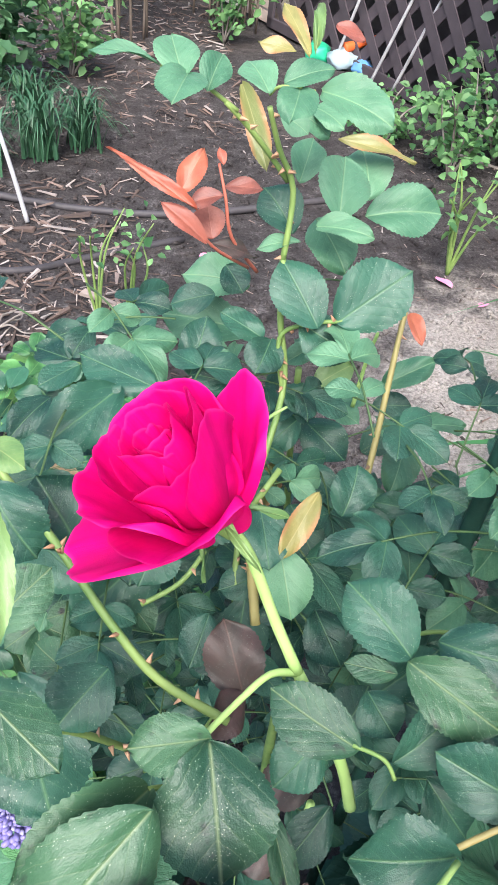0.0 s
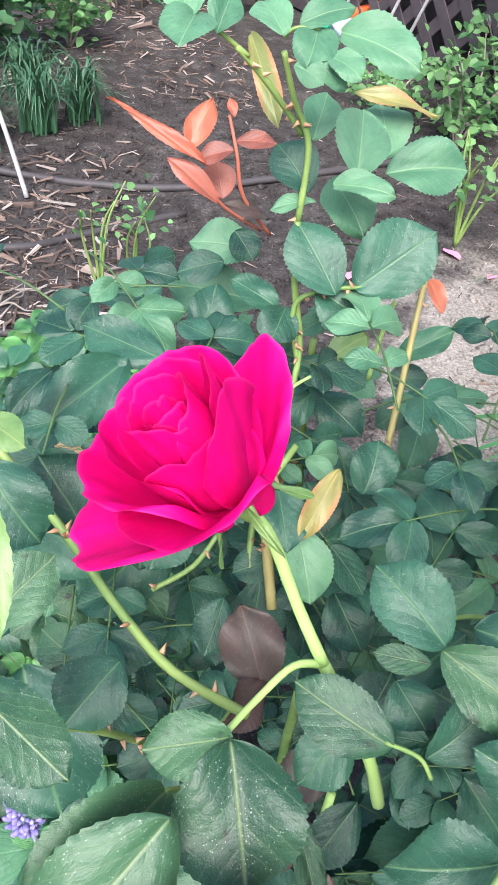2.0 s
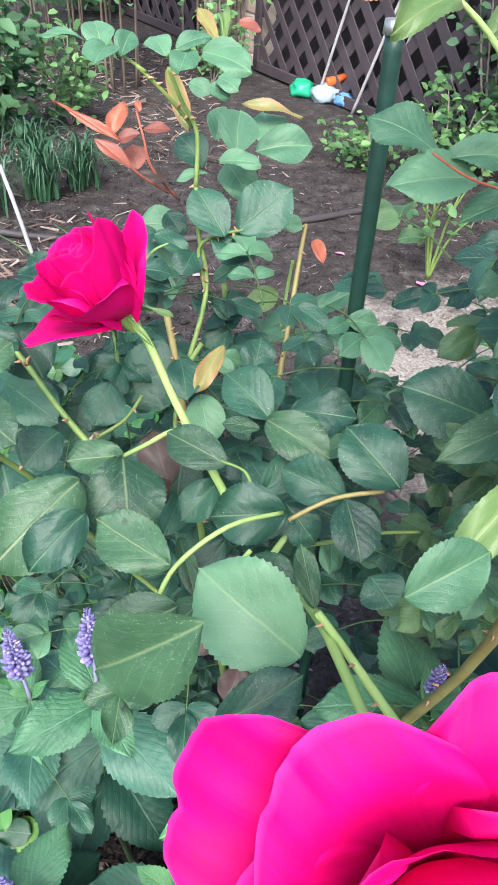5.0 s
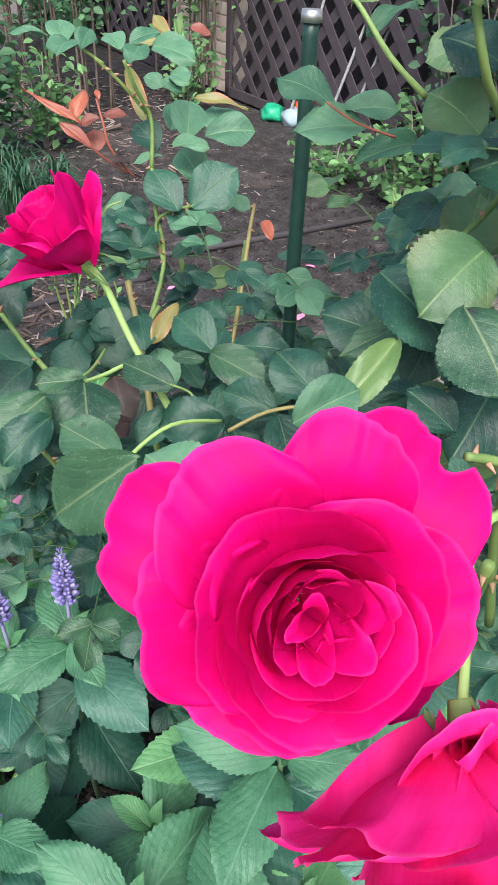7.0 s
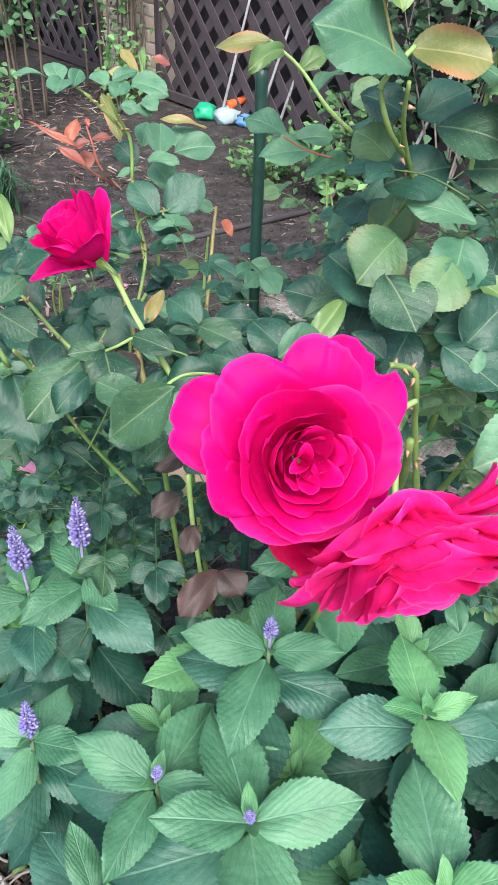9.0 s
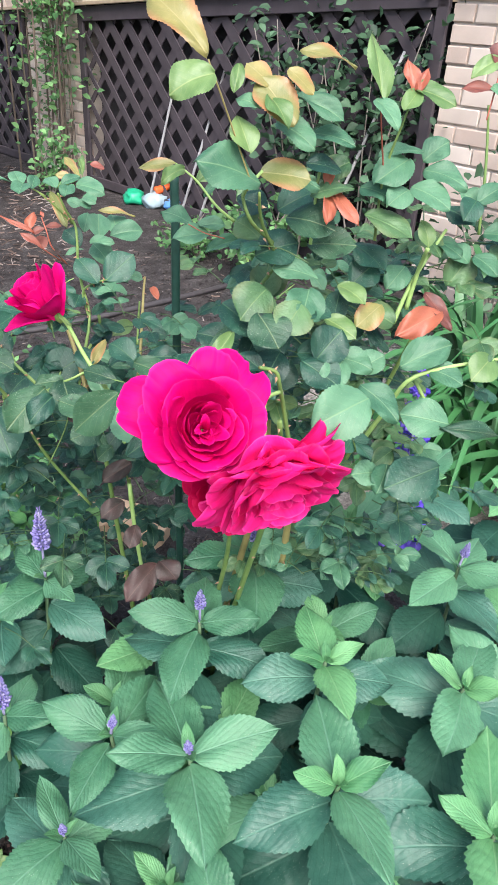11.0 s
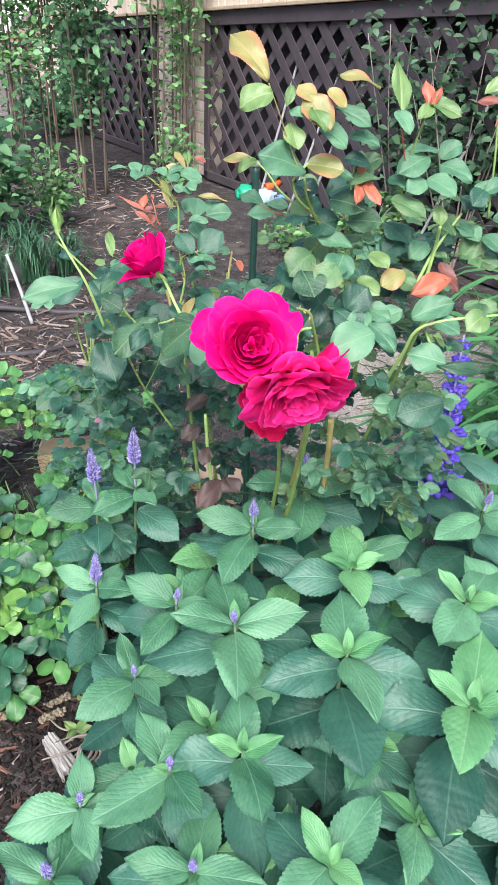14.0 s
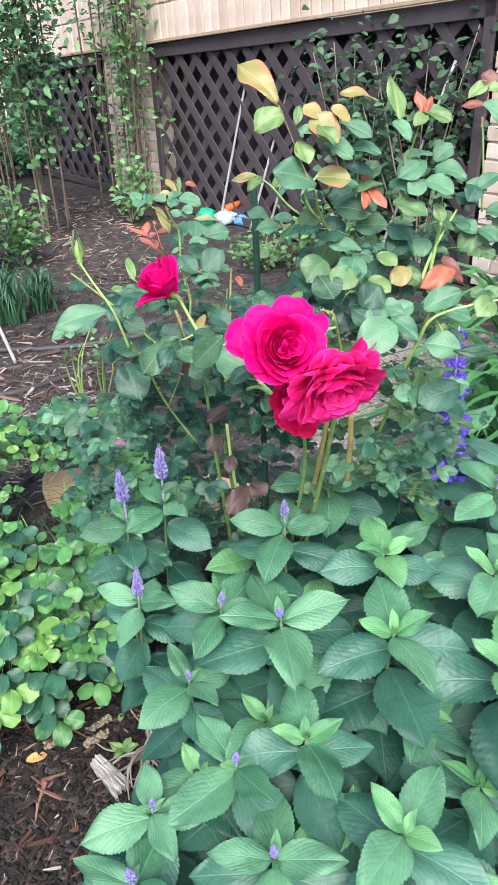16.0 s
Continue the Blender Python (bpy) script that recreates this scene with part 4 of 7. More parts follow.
# fully blown bloom that hangs from its bent stalk, its petals laid over one another like shells
rose(bush, (-0.0225, 0.047, 0.906), (0.04, -0.85, -0.53), ring(4, 10, 1, 34, 14, 6, 13, 9, 0.08, 0.08) + ring(5, 40, 2, 42, 34, 4, 19, 15, 0.12, 0.06) + ring(5, 15, 3, 47, 50, 8, 23, 19, 0.14, 0.05) + ring(6, 62, 4, 51, 62, 16, 25, 23, 0.16, 0.05) + [
    (200, 5, 56, 74, 56, 27, 32, 0.12, 0.04), (345, 5, 60, 74, 62, 27, 32, 0.12, 0.04), (228, 5, 64, 74, 60, 28, 34, 0.14, 0.04), (258, 5, 66, 74, 58, 28, 34, 0.14, 0.04), (285, 5, 66, 74, 58, 28, 34, 0.14, 0.04), (315, 5, 63, 74, 62, 28, 34, 0.12, 0.04),
    (88, 5, 58, 78, 18, 30, 26, 0.16, 0.04), (128, 5, 57, 78, 22, 29, 27, 0.16, 0.04), (50, 5, 60, 78, 24, 29, 27, 0.16, 0.04), (165, 5, 53, 78, 44, 27, 30, 0.14, 0.04), (18, 5, 60, 78, 50, 27, 30, 0.14, 0.04),
    (108, 5, 47, 88, 34, 30, 27, 0.18, 0.03), (70, 5, 48, 88, 36, 28, 27, 0.18, 0.03), (148, 5, 49, 88, 46, 27, 30, 0.16, 0.03), (34, 5, 54, 86, 56, 25, 30, 0.14, 0.03),
    (12, 5, 54, 90, 122, 23, 32, 0.06, 0.02), (345, 5, 58, 88, 108, 22, 34, 0.06, 0.02), (38, 5, 48, 92, 120, 23, 32, 0.08, 0.02), (110, 4, 30, 96, 96, 25, 26, 0.16, 0.03), (70, 4, 26, 98, 104, 22, 26, 0.16, 0.03)], PETAL_FADED, 3, "fully blown drooping pink rose bloom", 0.06, 0.012)
# deep red bloom half hidden behind the two open ones
rose(bush, (-0.022, 0.150, 0.818), (-0.25, -0.85, 0.35), ring(3, 20, 1, 26, 18, 6, 11, 7, 0.08, 0.0) + ring(4, 60, 2, 31, 40, 6, 17, 14, 0.10, 0.04) + ring(5, 20, 3, 36, 60, 30, 20, 23, 0.12, 0.04) + ring(6, 45, 4, 38, 74, 66, 20, 30, 0.12, 0.05), PETAL_DEEP, 4, "deep red rose bloom behind the open ones", 0.10, 0.014)
cane(((0.03, 0.40, 0.35), (0.02, 0.27, 0.62), (0.0, 0.20, 0.75), (-0.019, 0.157, 0.811)), 0.0032, 0.0020, CANE, 3, 71)

# main canes out of the ground
cane(((-0.02, 0.46, -0.01), (-0.06, 0.44, 0.35), (-0.09, 0.40, 0.62), (-0.105, 0.37, 0.78)), 0.0043, 0.0023, CANE, 8, 1)
cane(((0.0, 0.48, -0.01), (-0.03, 0.55, 0.4), (-0.06, 0.60, 0.68), (-0.075, 0.58, 0.82)), 0.0043, 0.0022, CANE, 8, 2)
cane(((0.02, 0.47, -0.01), (0.05, 0.36, 0.45), (0.06, 0.27, 0.75), (0.045, 0.25, 0.95)), 0.0054, 0.0029, CANE_OLD, 10, 3)
cane(((0.02, 0.50, -0.01), (0.12, 0.40, 0.4), (0.17, 0.28, 0.75), (0.19, 0.22, 0.92)), 0.0043, 0.0020, CANE, 8, 4)
cane(((0.01, 0.46, -0.01), (0.04, 0.30, 0.5), (0.03, 0.16, 0.8), (0.012, 0.115, 0.90)), 0.0043, 0.0022, CANE, 8, 5)

# base, tip, width and how far each leaf turns from facing up towards facing out of the bed
foliage('pale', (
    (-0.169, 0.565, 0.997, -0.202, 0.577, 0.997, 0.0088, 0.3),
    (-0.158, 0.555, 0.995, -0.164, 0.574, 1.008, 0.0219, 0.8),
    (-0.156, 0.556, 0.997, -0.163, 0.531, 0.991, 0.0237, 0.7),
    (-0.147, 0.550, 0.992, -0.140, 0.566, 1.004, 0.0158, 0.8),
    (-0.119, 0.553, 0.993, -0.128, 0.574, 1.000, 0.0188, 0.6),
    (-0.112, 0.555, 0.997, -0.089, 0.558, 1.004, 0.0159, 0.6),
    (-0.105, 0.553, 0.996, -0.111, 0.532, 0.987, 0.0197, 0.7),
    (-0.095, 0.551, 0.996, -0.065, 0.527, 0.990, 0.0243, 0.7),
    (-0.086, 0.637, 0.958, -0.071, 0.627, 0.950, 0.0189, 0.6),
    (-0.090, 0.570, 0.913, -0.114, 0.569, 0.907, 0.0112, 0.3),
    (-0.069, 0.576, 0.924, -0.064, 0.610, 0.947, 0.0327, 0.8),
    (-0.054, 0.577, 0.927, -0.012, 0.575, 0.932, 0.0299, 0.7),
))
foliage('pale', (
    (-0.081, 0.575, 0.920, -0.052, 0.559, 0.923, 0.0166, 0.5),
    (-0.036, 0.641, 0.911, -0.039, 0.672, 0.930, 0.0347, 0.8),
    (-0.073, 0.615, 0.906, -0.057, 0.583, 0.888, 0.0325, 0.8),
    (-0.080, 0.651, 0.914, -0.070, 0.679, 0.932, 0.0239, 0.8),
    (-0.103, 0.662, 0.832, -0.151, 0.671, 0.832, 0.0340, 0.7),
    (-0.098, 0.665, 0.790, -0.165, 0.688, 0.788, 0.0414, 0.7),
    (0.018, 0.669, 0.742, 0.063, 0.680, 0.762, 0.0261, 0.6),
    (0.044, 0.650, 0.695, 0.027, 0.609, 0.677, 0.0360, 0.8),
    (0.031, 0.606, 0.644, 0.006, 0.627, 0.663, 0.0337, 0.8),
    (0.032, 0.605, 0.643, 0.061, 0.590, 0.632, 0.0357, 0.8),
    (0.029, 0.602, 0.639, -0.003, 0.580, 0.624, 0.0402, 0.8),
    (0.034, 0.608, 0.647, 0.057, 0.618, 0.662, 0.0231, 0.6),
))
foliage('pale', (
    (-0.053, 0.160, 0.932, -0.027, 0.168, 0.941, 0.0208, 0.8),
    (-0.008, 0.326, 1.003, -0.038, 0.339, 1.014, 0.0246, 0.5),
    (0.007, 0.319, 0.997, -0.034, 0.311, 0.995, 0.0254, 0.6),
    (-0.006, 0.325, 1.002, 0.023, 0.322, 1.004, 0.0162, 0.5),
    (0.034, 0.322, 0.989, -0.001, 0.309, 0.982, 0.0193, 0.6),
    (0.060, 0.315, 0.935, 0.030, 0.307, 0.918, 0.0205, 0.7),
    (0.088, 0.349, 0.953, 0.060, 0.352, 0.951, 0.0307, 0.8),
    (0.063, 0.354, 0.938, 0.034, 0.352, 0.929, 0.0167, 0.5),
    (0.005, 0.178, 1.073, -0.049, 0.167, 1.091, 0.0379, 0.9),
    (0.018, 0.202, 1.075, 0.059, 0.185, 1.066, 0.0235, 0.7),
    (-0.012, 0.275, 1.043, 0.009, 0.278, 1.054, 0.0094, 0.4),
))
foliage('pale', (
    (0.071, 0.199, 0.988, 0.032, 0.214, 0.995, 0.0229, 0.6),
    (0.058, 0.186, 0.984, 0.042, 0.161, 0.963, 0.0378, 0.8),
    (0.085, 0.161, 0.926, 0.059, 0.142, 0.910, 0.0264, 0.8),
    (0.093, 0.256, 1.018, 0.113, 0.260, 1.030, 0.0210, 0.5),
    (0.095, 0.180, 1.132, 0.104, 0.154, 1.114, 0.0189, 0.8),
    (0.235, 0.238, 1.138, 0.248, 0.209, 1.118, 0.0235, 0.8),
    (0.123, 0.216, 1.086, 0.160, 0.207, 1.090, 0.0182, 0.5),
    (0.147, 0.208, 1.084, 0.111, 0.196, 1.067, 0.0313, 0.8),
    (0.164, 0.213, 1.082, 0.188, 0.215, 1.097, 0.0246, 0.7),
    (0.164, 0.209, 1.075, 0.192, 0.181, 1.064, 0.0269, 0.8),
    (0.147, 0.196, 1.064, 0.170, 0.168, 1.051, 0.0313, 0.8),
    (0.144, 0.195, 1.062, 0.120, 0.184, 1.052, 0.0241, 0.7),
))
foliage('pale', (
    (0.261, 0.216, 1.077, 0.276, 0.224, 1.096, 0.0242, 0.8),
    (0.261, 0.214, 1.073, 0.269, 0.190, 1.058, 0.0253, 0.8),
    (0.276, 0.206, 1.067, 0.315, 0.192, 1.065, 0.0331, 0.7),
    (0.264, 0.208, 1.044, 0.284, 0.183, 1.034, 0.0282, 0.7),
    (0.223, 0.209, 1.046, 0.251, 0.210, 1.061, 0.0217, 0.6),
    (0.060, 0.063, 0.942, 0.013, 0.056, 0.927, 0.0427, 0.9),
    (0.060, 0.077, 0.946, 0.080, 0.048, 0.927, 0.0256, 0.8),
    (0.131, 0.140, 0.926, 0.177, 0.137, 0.944, 0.0311, 0.7),
    (0.155, 0.132, 0.925, 0.176, 0.109, 0.918, 0.0272, 0.7),
    (0.160, 0.096, 0.889, 0.119, 0.113, 0.895, 0.0381, 0.8),
    (0.131, 0.144, 0.813, 0.099, 0.143, 0.816, 0.0266, 0.7),
    (0.138, 0.146, 0.820, 0.120, 0.127, 0.801, 0.0266, 0.7),
))
foliage('pale', (
    (0.234, 0.212, 0.997, 0.247, 0.188, 0.984, 0.0263, 0.8),
    (0.245, 0.220, 1.015, 0.268, 0.200, 1.014, 0.0263, 0.7),
    (0.228, 0.210, 0.991, 0.213, 0.224, 1.006, 0.0264, 0.8),
    (0.103, 0.165, 0.913, 0.129, 0.165, 0.926, 0.0255, 0.7),
    (-0.238, 0.258, 0.928, -0.304, 0.248, 0.916, 0.0315, 0.7),
    (-0.102, 0.618, 0.963, -0.087, 0.609, 0.957, 0.0155, 0.7),
    (-0.079, 0.640, 0.962, -0.065, 0.620, 0.958, 0.0194, 0.7),
    (0.021, 0.192, 1.114, 0.043, 0.164, 1.099, 0.0233, 0.8),
    (0.036, 0.197, 1.130, 0.071, 0.178, 1.116, 0.0190, 0.6),
))
foliage('pale', (
    (0.001, 0.169, 1.126, -0.016, 0.178, 1.131, 0.0161, 0.6),
    (0.055, 0.200, 1.105, 0.082, 0.177, 1.099, 0.0206, 0.7),
    (0.110, 0.217, 1.060, 0.132, 0.192, 1.052, 0.0244, 0.7),
    (0.170, 0.225, 0.986, 0.146, 0.211, 0.970, 0.0263, 0.7),
    (0.203, 0.229, 1.008, 0.217, 0.206, 0.998, 0.0236, 0.7),
    (0.244, 0.223, 1.040, 0.220, 0.236, 1.049, 0.0261, 0.8),
    (0.086, 0.176, 0.923, 0.112, 0.153, 0.918, 0.0291, 0.8),
))
foliage('flame', (
    (-0.150, 0.529, 0.946, -0.192, 0.542, 0.967, 0.0073, 0.5),
    (-0.157, 0.545, 0.947, -0.146, 0.558, 0.964, 0.0136, 0.8),
    (-0.137, 0.552, 0.959, -0.139, 0.558, 0.965, 0.0049, 0.8),
    (0.005, 0.623, 0.839, 0.011, 0.600, 0.829, 0.0123, 0.6),
    (0.134, 0.193, 1.133, 0.133, 0.209, 1.159, 0.0127, 0.7),
    (0.136, 0.194, 1.135, 0.149, 0.201, 1.153, 0.0092, 0.7),
    (0.073, 0.193, 1.063, 0.086, 0.164, 1.042, 0.0153, 0.8),
    (0.072, 0.193, 1.062, 0.062, 0.172, 1.042, 0.0141, 0.8),
    (0.069, 0.196, 1.066, 0.076, 0.207, 1.086, 0.0106, 0.7),
    (0.181, 0.170, 0.961, 0.133, 0.162, 0.944, 0.0253, 0.8),
))
foliage('red', (
    (-0.137, 0.542, 0.948, -0.153, 0.541, 0.943, 0.0114, 0.6),
    (-0.135, 0.555, 0.947, -0.116, 0.552, 0.948, 0.0106, 0.5),
    (-0.144, 0.527, 0.930, -0.167, 0.533, 0.947, 0.0107, 0.7),
    (-0.140, 0.547, 0.923, -0.143, 0.559, 0.936, 0.0178, 0.7),
    (0.243, 0.243, 1.151, 0.250, 0.255, 1.173, 0.0274, 0.8),
    (0.237, 0.235, 1.134, 0.208, 0.244, 1.135, 0.0162, 0.6),
    (0.175, 0.191, 0.972, 0.189, 0.159, 0.947, 0.0192, 0.8),
    (-0.057, 0.728, 0.988, -0.039, 0.718, 0.982, 0.0146, 0.6),
))
foliage('plum', (
    (-0.142, 0.546, 0.921, -0.116, 0.548, 0.913, 0.0122, 0.6),
    (-0.122, 0.369, 0.788, -0.132, 0.397, 0.810, 0.0290, 0.9),
    (-0.121, 0.369, 0.788, -0.141, 0.350, 0.794, 0.0209, 0.8),
    (-0.085, 0.351, 0.672, -0.115, 0.339, 0.661, 0.0261, 0.7),
    (-0.074, 0.334, 0.647, -0.086, 0.315, 0.628, 0.0222, 0.7),
    (-0.051, 0.307, 0.608, -0.036, 0.280, 0.598, 0.0324, 0.6),
    (-0.053, 0.321, 0.593, -0.097, 0.292, 0.566, 0.0344, 0.7),
    (-0.071, 0.373, 0.711, -0.108, 0.361, 0.698, 0.0261, 0.7),
))
foliage('dark', (
    (-0.094, 0.574, 0.916, -0.111, 0.592, 0.933, 0.0261, 0.8),
    (-0.079, 0.538, 0.879, -0.100, 0.565, 0.905, 0.0323, 0.9),
    (-0.068, 0.539, 0.882, -0.029, 0.551, 0.910, 0.0408, 0.9),
    (-0.086, 0.549, 0.874, -0.056, 0.533, 0.862, 0.0325, 0.8),
    (-0.106, 0.553, 0.860, -0.131, 0.565, 0.869, 0.0202, 0.6),
    (-0.101, 0.552, 0.860, -0.111, 0.531, 0.850, 0.0245, 0.8),
    (-0.147, 0.542, 0.840, -0.138, 0.564, 0.867, 0.0255, 0.8),
    (-0.119, 0.526, 0.843, -0.147, 0.534, 0.846, 0.0210, 0.6),
    (-0.166, 0.506, 0.857, -0.208, 0.530, 0.860, 0.0269, 0.7),
    (-0.185, 0.507, 0.855, -0.226, 0.472, 0.838, 0.0322, 0.8),
    (-0.215, 0.475, 0.873, -0.232, 0.455, 0.863, 0.0146, 0.6),
    (-0.193, 0.730, 0.739, -0.224, 0.741, 0.746, 0.0193, 0.4),
))
foliage('dark', (
    (-0.189, 0.730, 0.740, -0.168, 0.739, 0.754, 0.0231, 0.5),
    (-0.060, 0.594, 0.764, -0.033, 0.565, 0.752, 0.0344, 0.8),
    (-0.069, 0.580, 0.777, -0.091, 0.568, 0.759, 0.0257, 0.7),
    (-0.085, 0.579, 0.803, -0.059, 0.569, 0.796, 0.0216, 0.6),
    (-0.113, 0.447, 0.831, -0.109, 0.419, 0.816, 0.0248, 0.9),
    (-0.085, 0.494, 0.783, -0.069, 0.459, 0.763, 0.0330, 0.9),
    (-0.073, 0.439, 0.755, -0.060, 0.411, 0.741, 0.0290, 0.8),
))
foliage('dark', (
    (-0.230, 0.450, 0.811, -0.193, 0.421, 0.798, 0.0348, 0.8),
    (-0.169, 0.472, 0.798, -0.177, 0.439, 0.776, 0.0360, 0.9),
    (0.003, 0.349, 0.760, -0.040, 0.376, 0.769, 0.0353, 0.8),
    (-0.048, 0.389, 0.752, -0.015, 0.403, 0.772, 0.0294, 0.7),
    (-0.063, 0.381, 0.725, -0.048, 0.398, 0.747, 0.0308, 0.8),
))
foliage('dark', (
    (-0.158, 0.269, 0.863, -0.182, 0.249, 0.848, 0.0245, 0.8),
    (-0.180, 0.349, 0.847, -0.198, 0.331, 0.837, 0.0263, 0.7),
    (0.011, 0.162, 0.924, -0.007, 0.175, 0.936, 0.0183, 0.8),
    (0.022, 0.154, 0.899, 0.013, 0.164, 0.910, 0.0108, 0.6),
    (0.037, 0.305, 0.884, -0.007, 0.320, 0.895, 0.0379, 0.8),
))
foliage('dark', (
    (0.061, 0.320, 1.010, 0.029, 0.301, 0.994, 0.0320, 0.8),
    (0.023, 0.216, 0.947, 0.039, 0.184, 0.924, 0.0417, 0.9),
    (0.048, 0.277, 0.916, 0.023, 0.248, 0.889, 0.0280, 0.8),
    (0.013, 0.257, 1.045, 0.039, 0.244, 1.036, 0.0300, 0.8),
    (0.054, 0.263, 1.032, 0.087, 0.265, 1.046, 0.0328, 0.8),
    (0.036, 0.187, 0.927, 0.013, 0.164, 0.907, 0.0331, 0.8),
    (0.053, 0.187, 0.925, 0.085, 0.173, 0.925, 0.0316, 0.8),
    (0.071, 0.210, 1.002, 0.092, 0.226, 1.029, 0.0261, 0.8),
))
foliage('dark', (
    (0.089, 0.199, 0.943, 0.102, 0.217, 0.971, 0.0245, 0.8),
    (0.223, 0.210, 1.048, 0.204, 0.196, 1.034, 0.0241, 0.7),
    (0.180, 0.124, 0.825, 0.122, 0.121, 0.811, 0.0460, 0.8),
    (0.061, 0.163, 0.929, 0.086, 0.170, 0.952, 0.0373, 0.8),
    (0.115, 0.222, 0.973, 0.141, 0.226, 0.992, 0.0327, 0.8),
    (0.266, 0.204, 1.000, 0.265, 0.174, 0.969, 0.0236, 0.8),
    (-0.243, 0.409, 0.885, -0.286, 0.397, 0.854, 0.0342, 0.8),
))
foliage('dark', (
    (-0.229, 0.407, 0.884, -0.210, 0.390, 0.860, 0.0311, 0.8),
    (-0.220, 0.370, 0.807, -0.204, 0.329, 0.763, 0.0516, 0.9),
    (-0.158, 0.460, 0.794, -0.209, 0.437, 0.745, 0.0428, 0.8),
    (-0.158, 0.484, 0.775, -0.104, 0.493, 0.803, 0.0527, 0.8),
    (-0.197, 0.411, 0.841, -0.216, 0.430, 0.867, 0.0368, 0.7),
    (-0.112, 0.450, 0.751, -0.118, 0.428, 0.714, 0.0348, 0.8),
    (-0.130, 0.625, 0.845, -0.159, 0.622, 0.837, 0.0224, 0.7),
    (-0.121, 0.655, 0.850, -0.109, 0.641, 0.837, 0.0233, 0.7),
    (0.003, 0.634, 0.700, 0.030, 0.644, 0.716, 0.0280, 0.7),
))
foliage('dark', (
    (0.056, 0.658, 0.706, 0.071, 0.644, 0.693, 0.0193, 0.7),
    (0.017, 0.674, 0.716, 0.050, 0.671, 0.720, 0.0241, 0.7),
    (-0.172, 0.493, 0.691, -0.193, 0.474, 0.681, 0.0258, 0.8),
    (-0.154, 0.507, 0.710, -0.143, 0.485, 0.702, 0.0222, 0.8),
    (-0.220, 0.502, 0.691, -0.231, 0.484, 0.685, 0.0222, 0.8),
    (-0.215, 0.474, 0.661, -0.226, 0.455, 0.653, 0.0244, 0.8),
    (-0.189, 0.470, 0.661, -0.203, 0.459, 0.662, 0.0185, 0.8),
    (-0.222, 0.486, 0.794, -0.227, 0.449, 0.782, 0.0273, 0.8),
    (0.052, 0.200, 1.083, 0.078, 0.189, 1.078, 0.0245, 0.7),
    (0.021, 0.222, 1.004, 0.058, 0.217, 1.015, 0.0373, 0.8),
))
foliage('dark', (
    (-0.006, 0.228, 0.960, 0.019, 0.195, 0.939, 0.0380, 0.8),
    (0.121, 0.240, 1.005, 0.143, 0.210, 0.986, 0.0325, 0.8),
    (0.207, 0.233, 1.037, 0.226, 0.207, 1.024, 0.0299, 0.8),
    (0.279, 0.221, 1.015, 0.304, 0.194, 1.003, 0.0292, 0.8),
    (0.049, 0.166, 0.927, 0.074, 0.137, 0.913, 0.0346, 0.8),
    (0.034, 0.195, 0.888, 0.054, 0.204, 0.912, 0.0366, 0.8),
    (-0.104, 0.174, 0.848, -0.072, 0.182, 0.863, 0.0222, 0.8),
))
foliage('lime', (
    (-0.021, 0.642, 0.780, -0.053, 0.625, 0.769, 0.0246, 0.7),
    (-0.202, 0.318, 0.973, -0.197, 0.291, 0.951, 0.0118, 0.9),
    (-0.223, 0.401, 0.910, -0.209, 0.387, 0.912, 0.0127, 0.6),
    (-0.028, 0.282, 1.064, -0.052, 0.268, 1.055, 0.0148, 0.7),
    (-0.017, 0.284, 1.052, 0.004, 0.287, 1.063, 0.0147, 0.6),
    (-0.037, 0.158, 1.148, -0.068, 0.159, 1.134, 0.0308, 0.8),
    (-0.007, 0.166, 1.097, -0.013, 0.182, 1.120, 0.0239, 0.8),
    (0.100, 0.178, 1.131, 0.103, 0.216, 1.175, 0.0214, 0.8),
    (0.135, 0.197, 1.139, 0.166, 0.180, 1.128, 0.0219, 0.7),
    (0.138, 0.194, 1.137, 0.120, 0.180, 1.124, 0.0160, 0.7),
    (0.239, 0.245, 1.152, 0.273, 0.232, 1.148, 0.0236, 0.7),
    (0.244, 0.247, 1.158, 0.217, 0.246, 1.143, 0.0174, 0.6),
))
foliage('lime', (
    (0.166, 0.185, 1.016, 0.162, 0.198, 1.036, 0.0174, 0.8),
    (0.208, 0.122, 0.935, 0.182, 0.109, 0.921, 0.0297, 0.7),
    (-0.070, 0.717, 0.974, -0.068, 0.748, 0.994, 0.0089, 0.7),
    (-0.006, 0.195, 0.946, -0.033, 0.177, 0.922, 0.0161, 0.6),
    (-0.014, 0.178, 1.153, -0.020, 0.169, 1.135, 0.0106, 0.7),
    (0.007, 0.172, 1.133, 0.014, 0.147, 1.115, 0.0192, 0.7),
    (0.095, 0.207, 0.978, 0.112, 0.183, 0.967, 0.0253, 0.7),
    (0.081, 0.196, 0.952, 0.101, 0.171, 0.941, 0.0228, 0.7),
    (0.305, 0.184, 1.006, 0.317, 0.174, 0.996, 0.0196, 0.7),
))
